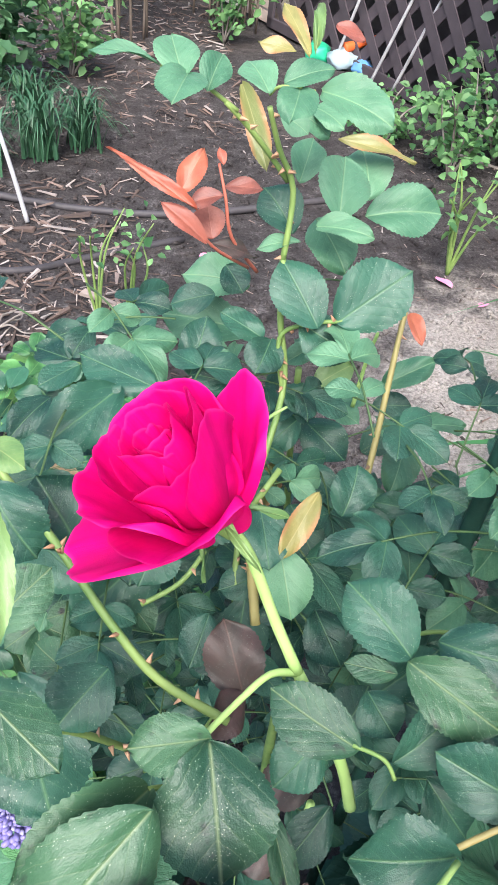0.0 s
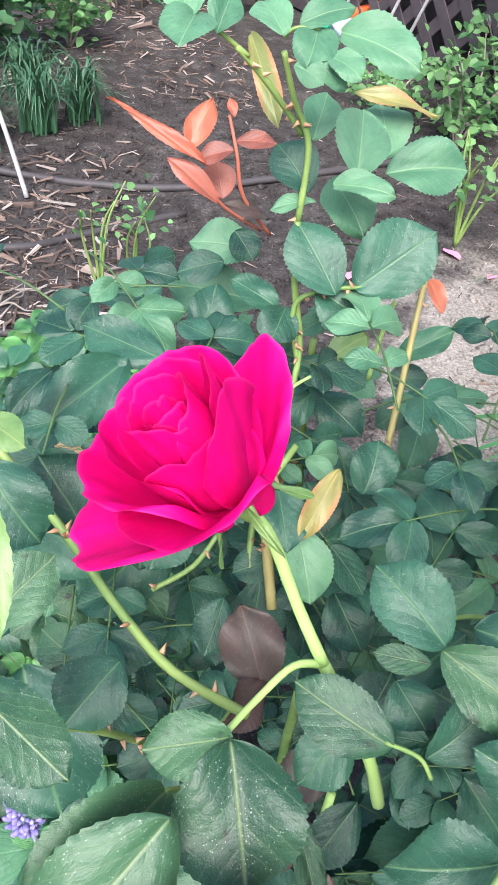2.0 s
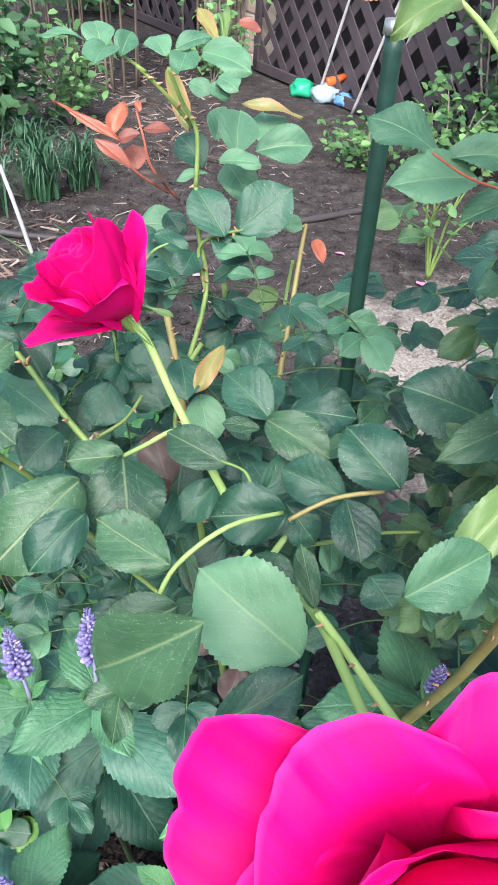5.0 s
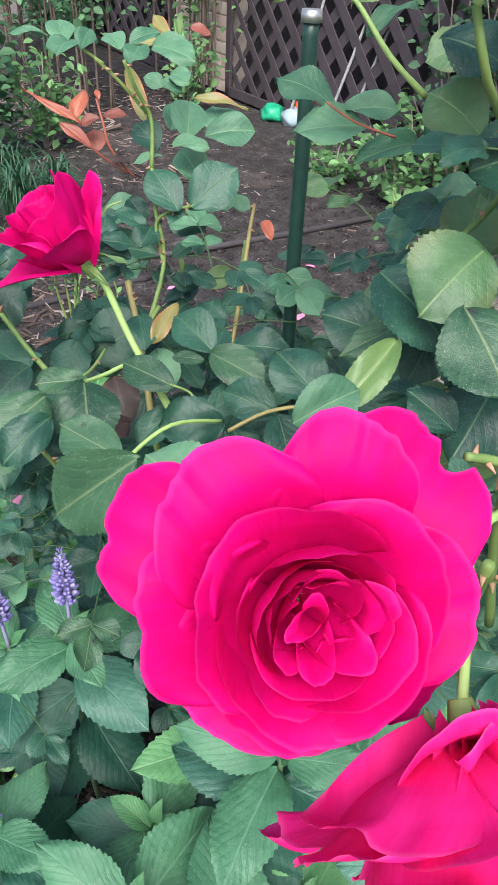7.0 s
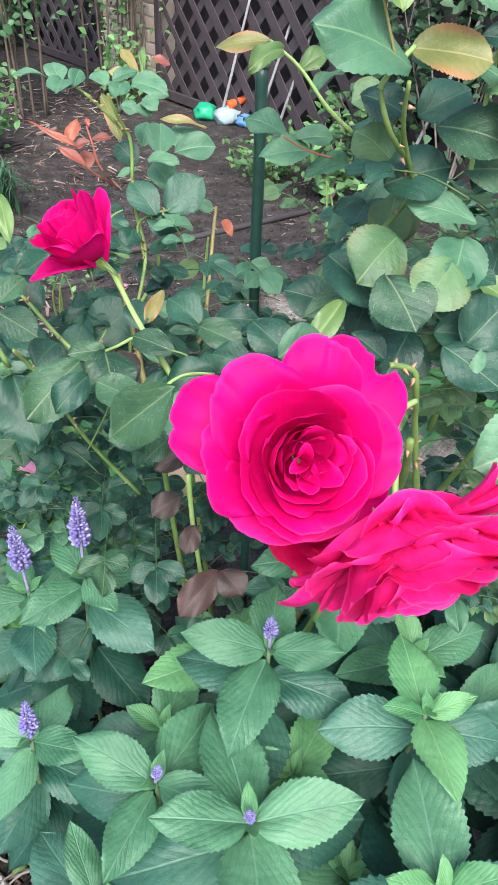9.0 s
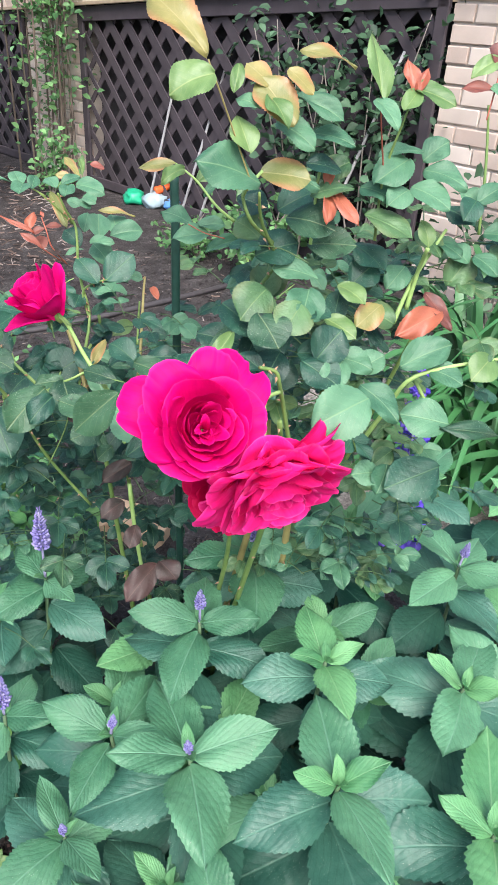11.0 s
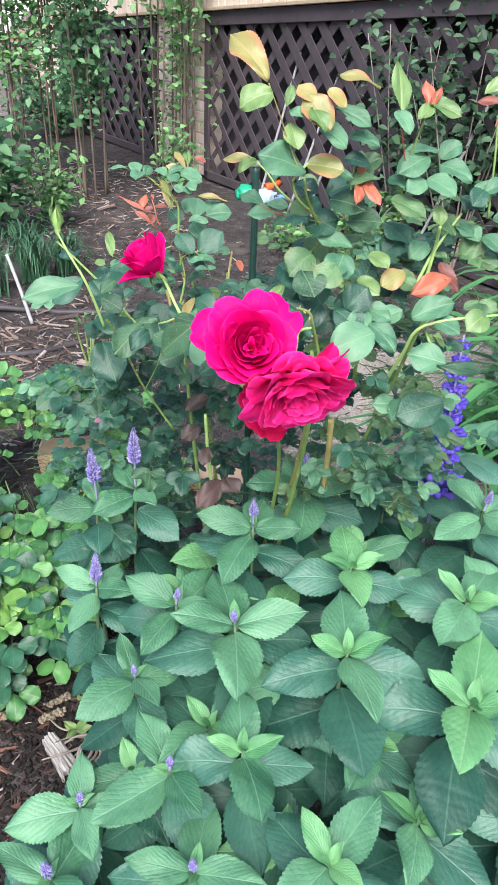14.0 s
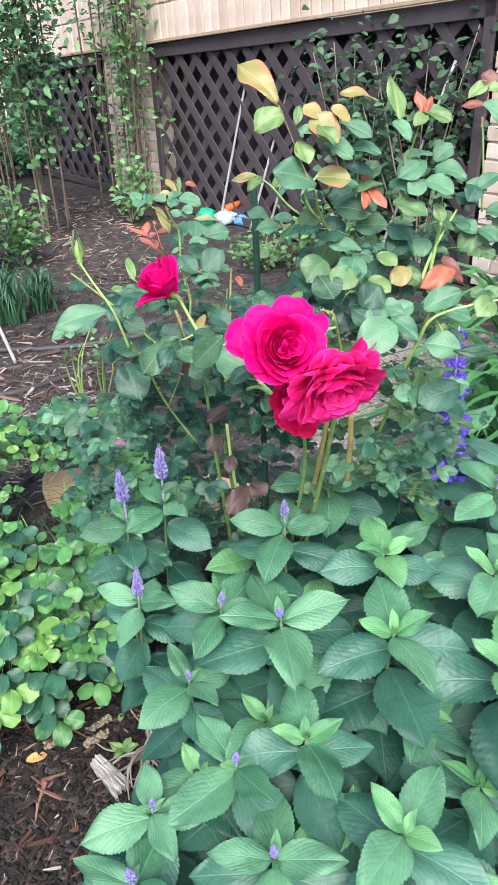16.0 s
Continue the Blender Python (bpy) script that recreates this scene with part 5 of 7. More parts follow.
foliage('amber', (
    (-0.078, 0.564, 0.757, -0.104, 0.523, 0.737, 0.0175, 0.8),
    (0.008, 0.183, 1.080, 0.045, 0.171, 1.076, 0.0296, 0.8),
    (-0.035, 0.287, 1.068, -0.067, 0.292, 1.063, 0.0150, 0.7),
    (-0.041, 0.166, 1.159, -0.072, 0.209, 1.193, 0.0269, 0.9),
    (0.022, 0.157, 1.117, 0.001, 0.181, 1.146, 0.0333, 0.9),
    (0.009, 0.175, 1.140, -0.006, 0.188, 1.153, 0.0225, 0.7),
    (0.037, 0.193, 1.162, 0.075, 0.175, 1.153, 0.0207, 0.6),
    (-0.118, 0.695, 0.956, -0.102, 0.647, 0.920, 0.0156, 0.8),
    (-0.058, 0.657, 0.940, -0.010, 0.643, 0.934, 0.0140, 0.5),
    (-0.076, 0.705, 0.974, -0.092, 0.739, 0.995, 0.0123, 0.7),
    (-0.085, 0.706, 0.975, -0.109, 0.712, 0.977, 0.0122, 0.6),
    (0.023, 0.178, 1.151, 0.038, 0.164, 1.136, 0.0193, 0.7),
))
foliage('amber', (
    (0.135, 0.197, 0.961, 0.106, 0.185, 0.946, 0.0257, 0.7),
    (0.296, 0.191, 1.014, 0.318, 0.183, 1.012, 0.0157, 0.6),
))
foliage('worn', (
    (-0.164, 0.310, 0.835, -0.205, 0.275, 0.842, 0.0361, 0.8),
    (-0.110, 0.169, 0.912, -0.146, 0.181, 0.874, 0.0353, 0.9),
    (0.046, 0.261, 0.928, -0.015, 0.244, 0.910, 0.0215, 0.6),
))
foliage('worn', (
    (0.009, 0.175, 0.970, 0.018, 0.144, 0.950, 0.0387, 0.9),
    (0.221, 0.118, 0.936, 0.282, 0.105, 0.946, 0.0187, 0.3),
    (0.147, 0.089, 0.890, 0.207, 0.067, 0.884, 0.0243, 0.3),
    (0.043, 0.212, 1.038, 0.077, 0.185, 1.032, 0.0361, 0.8),
    (0.065, 0.214, 1.014, 0.102, 0.193, 1.017, 0.0309, 0.7),
))
cane(((-0.132, 0.559, 0.982), (-0.148, 0.555, 0.993), (-0.157, 0.556, 0.996), (-0.168, 0.564, 0.997)), 0.0011, 0.0008, CANE, 0, 0)
cane(((-0.099, 0.564, 0.905), (-0.098, 0.570, 0.941), (-0.109, 0.565, 0.964), (-0.117, 0.559, 0.985)), 0.0018, 0.0013, CANE, 8, 1)
cane(((-0.101, 0.574, 0.945), (-0.121, 0.565, 0.969), (-0.138, 0.557, 0.986)), 0.0017, 0.0011, CANE, 6, 2)
cane(((-0.118, 0.557, 0.991), (-0.113, 0.554, 0.996), (-0.098, 0.551, 0.996)), 0.0008, 0.0006, CANE, 0, 3)
cane(((-0.113, 0.561, 0.898), (-0.130, 0.547, 0.924), (-0.135, 0.546, 0.945), (-0.139, 0.553, 0.959)), 0.0011, 0.0007, CANE_RED, 0, 4)
cane(((-0.119, 0.554, 0.904), (-0.141, 0.531, 0.927), (-0.153, 0.533, 0.943)), 0.0009, 0.0006, CANE_RED, 0, 5)
cane(((-0.117, 0.451, 0.745), (-0.115, 0.479, 0.776), (-0.092, 0.538, 0.831), (-0.097, 0.556, 0.873), (-0.099, 0.564, 0.905)), 0.0021, 0.0018, CANE, 10, 6)
cane(((-0.092, 0.540, 0.833), (-0.097, 0.548, 0.864), (-0.083, 0.544, 0.877), (-0.064, 0.539, 0.883)), 0.0017, 0.0011, CANE, 8, 7)
cane(((-0.016, 0.629, 0.751), (-0.012, 0.636, 0.789), (-0.010, 0.633, 0.816)), 0.0019, 0.0013, CANE_NEW, 0, 9)
cane(((-0.086, 0.559, 0.750), (-0.044, 0.572, 0.727), (-0.024, 0.577, 0.692)), 0.0021, 0.0014, CANE, 6, 10)
cane(((-0.109, 0.346, 0.848), (-0.119, 0.357, 0.866), (-0.131, 0.367, 0.893), (-0.140, 0.371, 0.904)), 0.0023, 0.0021, CANE_NEW, 0, 11)
cane(((-0.081, 0.320, 0.787), (-0.089, 0.330, 0.812), (-0.109, 0.346, 0.848)), 0.0026, 0.0025, CANE_NEW, 0, 12)
cane(((-0.109, 0.346, 0.848), (-0.120, 0.345, 0.849), (-0.133, 0.334, 0.849), (-0.145, 0.321, 0.852)), 0.0016, 0.0012, CANE_NEW, 0, 13)
cane(((-0.164, 0.310, 0.835), (-0.151, 0.316, 0.829), (-0.145, 0.324, 0.847)), 0.0011, 0.0008, CANE, 0, 14)
cane(((-0.136, 0.383, 0.922), (-0.128, 0.395, 0.930), (-0.119, 0.402, 0.932)), 0.0009, 0.0005, CANE_NEW, 0, 16)
cane(((-0.046, 0.321, 0.781), (-0.020, 0.338, 0.766), (0.002, 0.350, 0.759), (0.041, 0.354, 0.755)), 0.0014, 0.0011, CANE, 0, 17)
cane(((-0.059, 0.375, 0.826), (-0.041, 0.379, 0.825), (-0.028, 0.381, 0.821)), 0.0011, 0.0010, CANE, 0, 18)
cane(((-0.096, 0.250, 0.815), (-0.079, 0.266, 0.821), (-0.060, 0.298, 0.813)), 0.0019, 0.0019, CANE_NEW, 0, 19)
cane(((-0.028, 0.153, 0.804), (-0.038, 0.187, 0.811), (-0.047, 0.255, 0.797), (-0.055, 0.293, 0.778)), 0.0025, 0.0026, CANE_NEW, 0, 20)
cane(((0.023, 0.249, 0.953), (0.052, 0.247, 0.994), (0.002, 0.181, 1.043), (-0.007, 0.180, 1.063)), 0.0018, 0.0014, CANE, 8, 21)
cane(((-0.007, 0.180, 1.063), (-0.003, 0.180, 1.070), (0.009, 0.183, 1.081)), 0.0016, 0.0012, CANE_NEW, 0, 22)
cane(((0.014, 0.265, 1.022), (-0.003, 0.267, 1.036), (-0.018, 0.279, 1.055), (-0.035, 0.287, 1.068)), 0.0014, 0.0009, CANE_NEW, 0, 23)
cane(((0.018, 0.308, 0.995), (-0.003, 0.305, 1.002), (-0.019, 0.304, 1.011)), 0.0006, 0.0005, CANE_RED, 0, 24)
cane(((0.039, 0.140, 0.834), (0.025, 0.136, 0.891), (0.011, 0.119, 0.931), (0.006, 0.117, 0.944), (-0.009, 0.113, 0.951)), 0.0021, 0.0015, CANE, 10, 25)
cane(((0.008, 0.111, 0.929), (-0.008, 0.098, 0.931), (-0.014, 0.080, 0.923), (-0.023, 0.055, 0.913)), 0.0017, 0.0015, CANE_NEW, 0, 26)
cane(((0.121, 0.281, 0.777), (0.116, 0.259, 0.847), (0.124, 0.247, 0.901)), 0.0028, 0.0021, CANE, 6, 27)
cane(((0.063, 0.204, 1.017), (0.066, 0.208, 1.064), (0.069, 0.209, 1.087)), 0.0016, 0.0011, CANE_NEW, 0, 28)
cane(((0.121, 0.200, 1.019), (0.125, 0.207, 1.072), (0.132, 0.197, 1.119), (0.136, 0.196, 1.139)), 0.0014, 0.0007, CANE, 0, 29)
cane(((0.125, 0.207, 1.072), (0.107, 0.187, 1.109), (0.099, 0.180, 1.134)), 0.0008, 0.0006, CANE_RED, 0, 30)
cane(((0.234, 0.212, 1.017), (0.233, 0.219, 1.066), (0.233, 0.228, 1.101), (0.230, 0.231, 1.124)), 0.0015, 0.0010, CANE, 0, 31)
cane(((0.227, 0.225, 1.113), (0.239, 0.238, 1.141), (0.244, 0.245, 1.154)), 0.0008, 0.0006, CANE_RED, 0, 32)
cane(((0.158, 0.210, 0.936), (0.176, 0.217, 0.975), (0.206, 0.223, 1.020)), 0.0023, 0.0014, CANE_NEW, 0, 33)
cane(((0.172, 0.214, 0.948), (0.175, 0.210, 0.984), (0.165, 0.184, 1.015)), 0.0023, 0.0018, CANE_NEW, 0, 34)
cane(((0.127, 0.192, 0.810), (0.133, 0.156, 0.874), (0.144, 0.132, 0.920), (0.223, 0.118, 0.936)), 0.0026, 0.0014, CANE_NEW, 0, 35)
cane(((0.152, 0.146, 0.907), (0.152, 0.097, 0.886)), 0.0018, 0.0011, CANE_NEW, 0, 36)
cane(((-0.213, 0.304, 0.855), (-0.229, 0.286, 0.917), (-0.250, 0.300, 0.955), (-0.261, 0.312, 0.975)), 0.0019, 0.0011, CANE_NEW, 0, 37)
cane(((-0.121, 0.388, 0.648), (-0.166, 0.367, 0.737), (-0.194, 0.339, 0.820), (-0.210, 0.319, 0.860)), 0.0018, 0.0015, CANE, 8, 38)
cane(((-0.166, 0.362, 0.730), (-0.145, 0.354, 0.778), (-0.137, 0.350, 0.813)), 0.0008, 0.0007, CANE, 0, 39)
cane(((-0.060, 0.374, 0.524), (-0.071, 0.363, 0.618), (-0.076, 0.360, 0.690)), 0.0026, 0.0026, CANE_NEW, 0, 40)
cane(((0.087, 0.258, 0.618), (0.085, 0.245, 0.693), (0.082, 0.240, 0.741)), 0.0042, 0.0042, CANE_OLD, 6, 41)
cane(((-0.002, 0.174, 1.073), (-0.027, 0.167, 1.128), (-0.040, 0.164, 1.156)), 0.0007, 0.0006, CANE_OLD, 0, 42)
cane(((0.053, 0.238, 0.987), (0.016, 0.195, 1.037), (0.003, 0.170, 1.068)), 0.0018, 0.0011, CANE, 6, 43)

foliage('olive', (
    (0.061, 0.335, 1.030, 0.036, 0.335, 1.024, 0.0252, 0.7),
    (0.066, 0.294, 0.976, 0.054, 0.272, 0.944, 0.0308, 0.8),
    (0.031, 0.241, 1.012, 0.011, 0.256, 1.025, 0.0328, 0.8),
    (0.042, 0.256, 0.952, 0.052, 0.274, 0.979, 0.0336, 0.8),
    (0.020, 0.241, 0.959, 0.047, 0.228, 0.951, 0.0286, 0.7),
    (0.111, 0.204, 1.040, 0.143, 0.173, 1.026, 0.0317, 0.8),
    (0.046, 0.173, 0.977, 0.024, 0.156, 0.958, 0.0361, 0.8),
    (0.212, 0.214, 0.969, 0.236, 0.222, 0.994, 0.0334, 0.8),
    (0.154, 0.202, 0.939, 0.130, 0.215, 0.948, 0.0330, 0.7),
    (0.056, 0.196, 1.059, 0.091, 0.189, 1.065, 0.0213, 0.5),
    (0.026, 0.205, 0.979, -0.002, 0.189, 0.959, 0.0396, 0.8),
    (0.099, 0.220, 1.080, 0.075, 0.220, 1.067, 0.0267, 0.7),
    (0.185, 0.239, 1.015, 0.198, 0.211, 0.997, 0.0289, 0.8),
))
# large dusty leaves round the half-open bloom's stem
foliage('worn', (
    (-0.144, 0.317, 0.854, -0.140, 0.279, 0.834, 0.0425, 0.9),
    (-0.144, 0.318, 0.855, -0.172, 0.315, 0.855, 0.0204, 0.6),
    (-0.163, 0.293, 0.861, -0.203, 0.259, 0.837, 0.0397, 0.8),
    (-0.121, 0.246, 0.853, -0.154, 0.271, 0.858, 0.0269, 0.9),
    (-0.092, 0.315, 0.851, -0.122, 0.336, 0.856, 0.0236, 0.8),
    (-0.067, 0.346, 0.855, -0.035, 0.321, 0.847, 0.0281, 0.9),
    (-0.072, 0.343, 0.852, -0.092, 0.348, 0.852, 0.0107, 0.6),
    (-0.082, 0.258, 0.844, -0.070, 0.239, 0.836, 0.0218, 0.9),
    (-0.054, 0.244, 0.822, -0.058, 0.271, 0.837, 0.0135, 0.8),
    (-0.118, 0.223, 0.853, -0.149, 0.213, 0.847, 0.0267, 0.9),
    (-0.116, 0.316, 0.796, -0.108, 0.287, 0.779, 0.0120, 0.6),
    (-0.216, 0.318, 0.891, -0.189, 0.296, 0.881, 0.0259, 0.9),
    (-0.216, 0.338, 0.890, -0.197, 0.354, 0.901, 0.0197, 0.8),
    (-0.105, 0.267, 0.802, -0.122, 0.252, 0.798, 0.0183, 0.7),
    (-0.084, 0.255, 0.791, -0.092, 0.271, 0.793, 0.0166, 0.7),
))
foliage('dark', (
    (-0.066, 0.348, 0.855, -0.089, 0.375, 0.867, 0.0281, 0.8),
    (-0.053, 0.354, 0.856, -0.018, 0.339, 0.860, 0.0277, 0.8),
    (-0.071, 0.322, 0.824, -0.045, 0.338, 0.839, 0.0212, 0.8),
    (-0.032, 0.298, 0.840, -0.063, 0.316, 0.846, 0.0269, 0.9),
    (-0.065, 0.281, 0.847, -0.102, 0.283, 0.845, 0.0315, 0.9),
    (-0.032, 0.293, 0.843, -0.028, 0.265, 0.827, 0.0266, 0.9),
    (-0.008, 0.288, 0.856, -0.032, 0.317, 0.873, 0.0343, 0.9),
    (-0.094, 0.339, 0.817, -0.116, 0.322, 0.803, 0.0224, 0.8),
    (-0.090, 0.320, 0.789, -0.111, 0.302, 0.773, 0.0200, 0.8),
    (-0.161, 0.453, 0.808, -0.172, 0.430, 0.788, 0.0319, 0.9),
    (-0.194, 0.452, 0.803, -0.231, 0.436, 0.787, 0.0306, 0.9),
    (-0.063, 0.465, 0.806, -0.054, 0.487, 0.824, 0.0267, 0.9),
    (-0.058, 0.317, 0.820, -0.042, 0.300, 0.804, 0.0231, 0.8),
    (-0.073, 0.355, 0.817, -0.064, 0.337, 0.812, 0.0221, 0.8),
    (-0.136, 0.416, 0.785, -0.146, 0.393, 0.772, 0.0226, 0.8),
    (-0.021, 0.267, 0.815, -0.013, 0.250, 0.811, 0.0252, 0.9),
))
foliage('pale', (
    (-0.069, 0.203, 0.844, -0.109, 0.235, 0.863, 0.0451, 0.9),
    (-0.100, 0.442, 0.805, -0.094, 0.414, 0.782, 0.0286, 0.9),
))
foliage('amber', (
    (-0.084, 0.450, 0.839, -0.105, 0.422, 0.820, 0.0140, 0.6),
))
cane(((-0.128, 0.236, 0.837), (-0.118, 0.247, 0.851), (-0.095, 0.256, 0.865), (-0.067, 0.278, 0.851)), 0.0012, 0.0011, CANE_NEW, 0, 60)
cane(((-0.099, 0.241, 0.843), (-0.085, 0.251, 0.855)), 0.0013, 0.0012, CANE_NEW, 0, 61)
cane(((-0.276, 0.456, 0.923), (-0.244, 0.429, 0.899), (-0.220, 0.409, 0.880), (-0.200, 0.391, 0.862), (-0.181, 0.372, 0.843), (-0.161, 0.356, 0.827), (-0.133, 0.343, 0.817)), 0.0015, 0.0020, CANE, 16, 62)
cane(((-0.051, 0.249, 0.812), (-0.040, 0.238, 0.801), (-0.026, 0.223, 0.786), (-0.012, 0.208, 0.771)), 0.0022, 0.0026, CANE_NEW, 6, 63)
cane(((-0.094, 0.316, 0.852), (-0.083, 0.312, 0.849), (-0.079, 0.307, 0.844)), 0.0008, 0.0008, CANE, 0, 64)
cane(((-0.062, 0.286, 0.838), (-0.039, 0.291, 0.847), (-0.014, 0.291, 0.851)), 0.0012, 0.0012, CANE_OLD, 0, 65)
cane(((-0.122, 0.508, 0.831), (-0.115, 0.481, 0.802), (-0.111, 0.460, 0.778), (-0.107, 0.434, 0.749)), 0.0026, 0.0030, CANE_OLD, 6, 66)
cane(((-0.113, 0.473, 0.800), (-0.097, 0.487, 0.819)), 0.0020, 0.0018, CANE, 3, 67)
cane(((-0.049, 0.504, 0.746), (-0.037, 0.511, 0.756), (-0.027, 0.537, 0.787), (-0.013, 0.584, 0.843), (-0.007, 0.601, 0.863)), 0.0026, 0.0016, CANE_OLD, 8, 68)
cane(((-0.170, 0.421, 0.786), (-0.151, 0.427, 0.796), (-0.139, 0.437, 0.809)), 0.0014, 0.0012, CANE, 3, 69)


def compound(parent, kind, start, d, size, seed, droop=0.4, n=5, plump=1.0, flat=1.0, spread=0.0):
    """A rose leaf: a thin stalk with paired leaflets and one at the end."""
    rng = random.Random(seed)
    start, d = Vector(start), Vector(d).normalized()
    side = d.cross(Vector((0, 0, 1)))
    side = side.normalized() if side.length > 1e-3 else Vector((1, 0, 0))
    L = size * (2.1 + 2.2 * spread)
    end = start + d * L + Vector((0, 0, -droop * L * 0.4))
    mid = start + d * L * 0.5
    child("leaf_stalk", tube_mesh("leaf_stalk", [start, mid, end], 0.0007, 0.0005, STALK, 5), parent)
    face = Vector((rng.uniform(-0.5, 0.5) * flat, -0.45 + rng.uniform(-0.4, 0.3) * flat, 0.9))
    fwd = (end - mid).normalized()
    leaf(parent, kind, end, end + (fwd + Vector((0, 0, -0.15))) * size * 1.05, size * rng.uniform(0.68, 0.8) * plump, face)
    for k in range((n - 1) // 2):
        c = start.lerp(end, 0.92 - 0.42 * k)
        for s in (-1, 1):
            dd = (fwd * 0.45 + side * s + Vector((0, 0, rng.uniform(-0.3, 0.05)))).normalized()
            ln = size * (0.92 - 0.18 * k) * rng.uniform(0.9, 1.1)
            leaf(parent, kind, c + dd * ln * spread, c + dd * ln * (1 + spread), ln * rng.uniform(0.66, 0.8) * plump, face)


# inner leaves of the bush, hung round its canes
rng = random.Random(77)
for i in range(80):
    z = rng.uniform(0.38, 0.80)
    x, y = rng.gauss(-0.06, 0.085), rng.uniform(0.40, 0.66)
    a = rng.uniform(0, 6.28)
    compound(bush, rng.choice(("inner", "inner", "inner", "pale")), (x, y, z), (math.cos(a), math.sin(a) - 0.3, rng.uniform(-0.1, 0.5)), rng.uniform(0.022, 0.036), 500 + i)
for i in range(150):
    z = rng.uniform(0.56, 0.96)
    x, y = rng.uniform(0.055, 0.27), rng.uniform(0.22, 0.50)
    a = rng.uniform(0, 6.28)
    compound(bush, rng.choice(("inner", "inner", "pale", "olive")), (x, y, z), (math.cos(a), math.sin(a) - 0.3, rng.uniform(-0.1, 0.4)), rng.uniform(0.020, 0.032), 600 + i)
for i in range(60):
    z = rng.uniform(0.82, 1.02)
    x, y = rng.uniform(0.05, 0.30), rng.uniform(0.18, 0.34)
    a = rng.uniform(0, 6.28)
    compound(bush, rng.choice(("olive", "olive", "pale", "dark", "lime")), (x, y, z), (math.cos(a), math.sin(a) - 0.2, rng.uniform(-0.1, 0.5)), rng.uniform(0.018, 0.028), 1000 + i, n=3)
for i in range(70):
    z = rng.uniform(0.42, 0.78)
    x, y = rng.uniform(-0.27, 0.08), rng.uniform(0.36, 0.56)
    a = rng.uniform(0, 6.28)
    compound(bush, rng.choice(("inner", "inner", "worn")), (x, y, z), (math.cos(a), math.sin(a) - 0.5, rng.uniform(-0.1, 0.4)), rng.uniform(0.022, 0.034), 900 + i, n=3)
# leaves between the half-open bloom's canes
for i in range(52):
    z = rng.uniform(0.66, 0.87)
    x, y = rng.uniform(-0.27, 0.05), rng.uniform(0.43, 0.63)
    a = rng.uniform(0, 6.28)
    compound(bush, rng.choice(("dark", "inner", "pale", "inner")), (x, y, z), (math.cos(a), math.sin(a) - 0.4, rng.uniform(-0.1, 0.4)), rng.uniform(0.020, 0.030), 1200 + i, n=3 + 2 * (i % 2))
# small dark leaves low behind the blooms
for i in range(60):
    z = rng.uniform(0.25, 0.60)
    x, y = rng.uniform(-0.34, -0.03), rng.uniform(0.50, 0.82)
    a = rng.uniform(0, 6.28)
    compound(bush, "inner", (x, y, z), (math.cos(a), math.sin(a) - 0.4, rng.uniform(0.0, 0.6)), rng.uniform(0.018, 0.026), 700 + i)

# closed green bud on its own shoot
BUD = Vector((-0.261, 0.318, 0.984))


def lathe_mesh(name, profile, material, sides=14):
    """A body turned from (radius, height) pairs."""
    verts = [(r * math.cos(2 * math.pi * k / sides), r * math.sin(2 * math.pi * k / sides), z) for r, z in profile for k in range(sides)]
    faces = [(i * sides + k, i * sides + (k + 1) % sides, (i + 1) * sides + (k + 1) % sides, (i + 1) * sides + k) for i in range(len(profile) - 1) for k in range(sides)]
    faces += [tuple(range(sides - 1, -1, -1)), tuple(range((len(profile) - 1) * sides, len(profile) * sides))]
    return pydata_mesh(name, verts, faces, material, True)


bud_ob = child("flower_bud", lathe_mesh("flower_bud", [(0.0014, -0.018), (0.0018, -0.013), (0.0036, -0.010), (0.0040, -0.007), (0.0034, -0.005), (0.0056, -0.001), (0.0063, 0.003), (0.0052, 0.009), (0.0030, 0.014), (0.0008, 0.018)], BUD_GREEN), bush, Matrix.Translation(BUD), "closed pale green rose bud")
for i in range(5):
    a = 1.256 * i
    o = Vector((math.cos(a), math.sin(a), 0))
    child("sepal", LRNG.choice(LEAVES["lime"]), bud_ob, leaf_matrix(BUD + o * 0.0052 + Vector((0, 0, 0.002)), BUD + o * (0.002 + 0.004 * (i % 2)) + Vector((0, 0, 0.022 + 0.005 * (i % 3))), 0.0034, o))

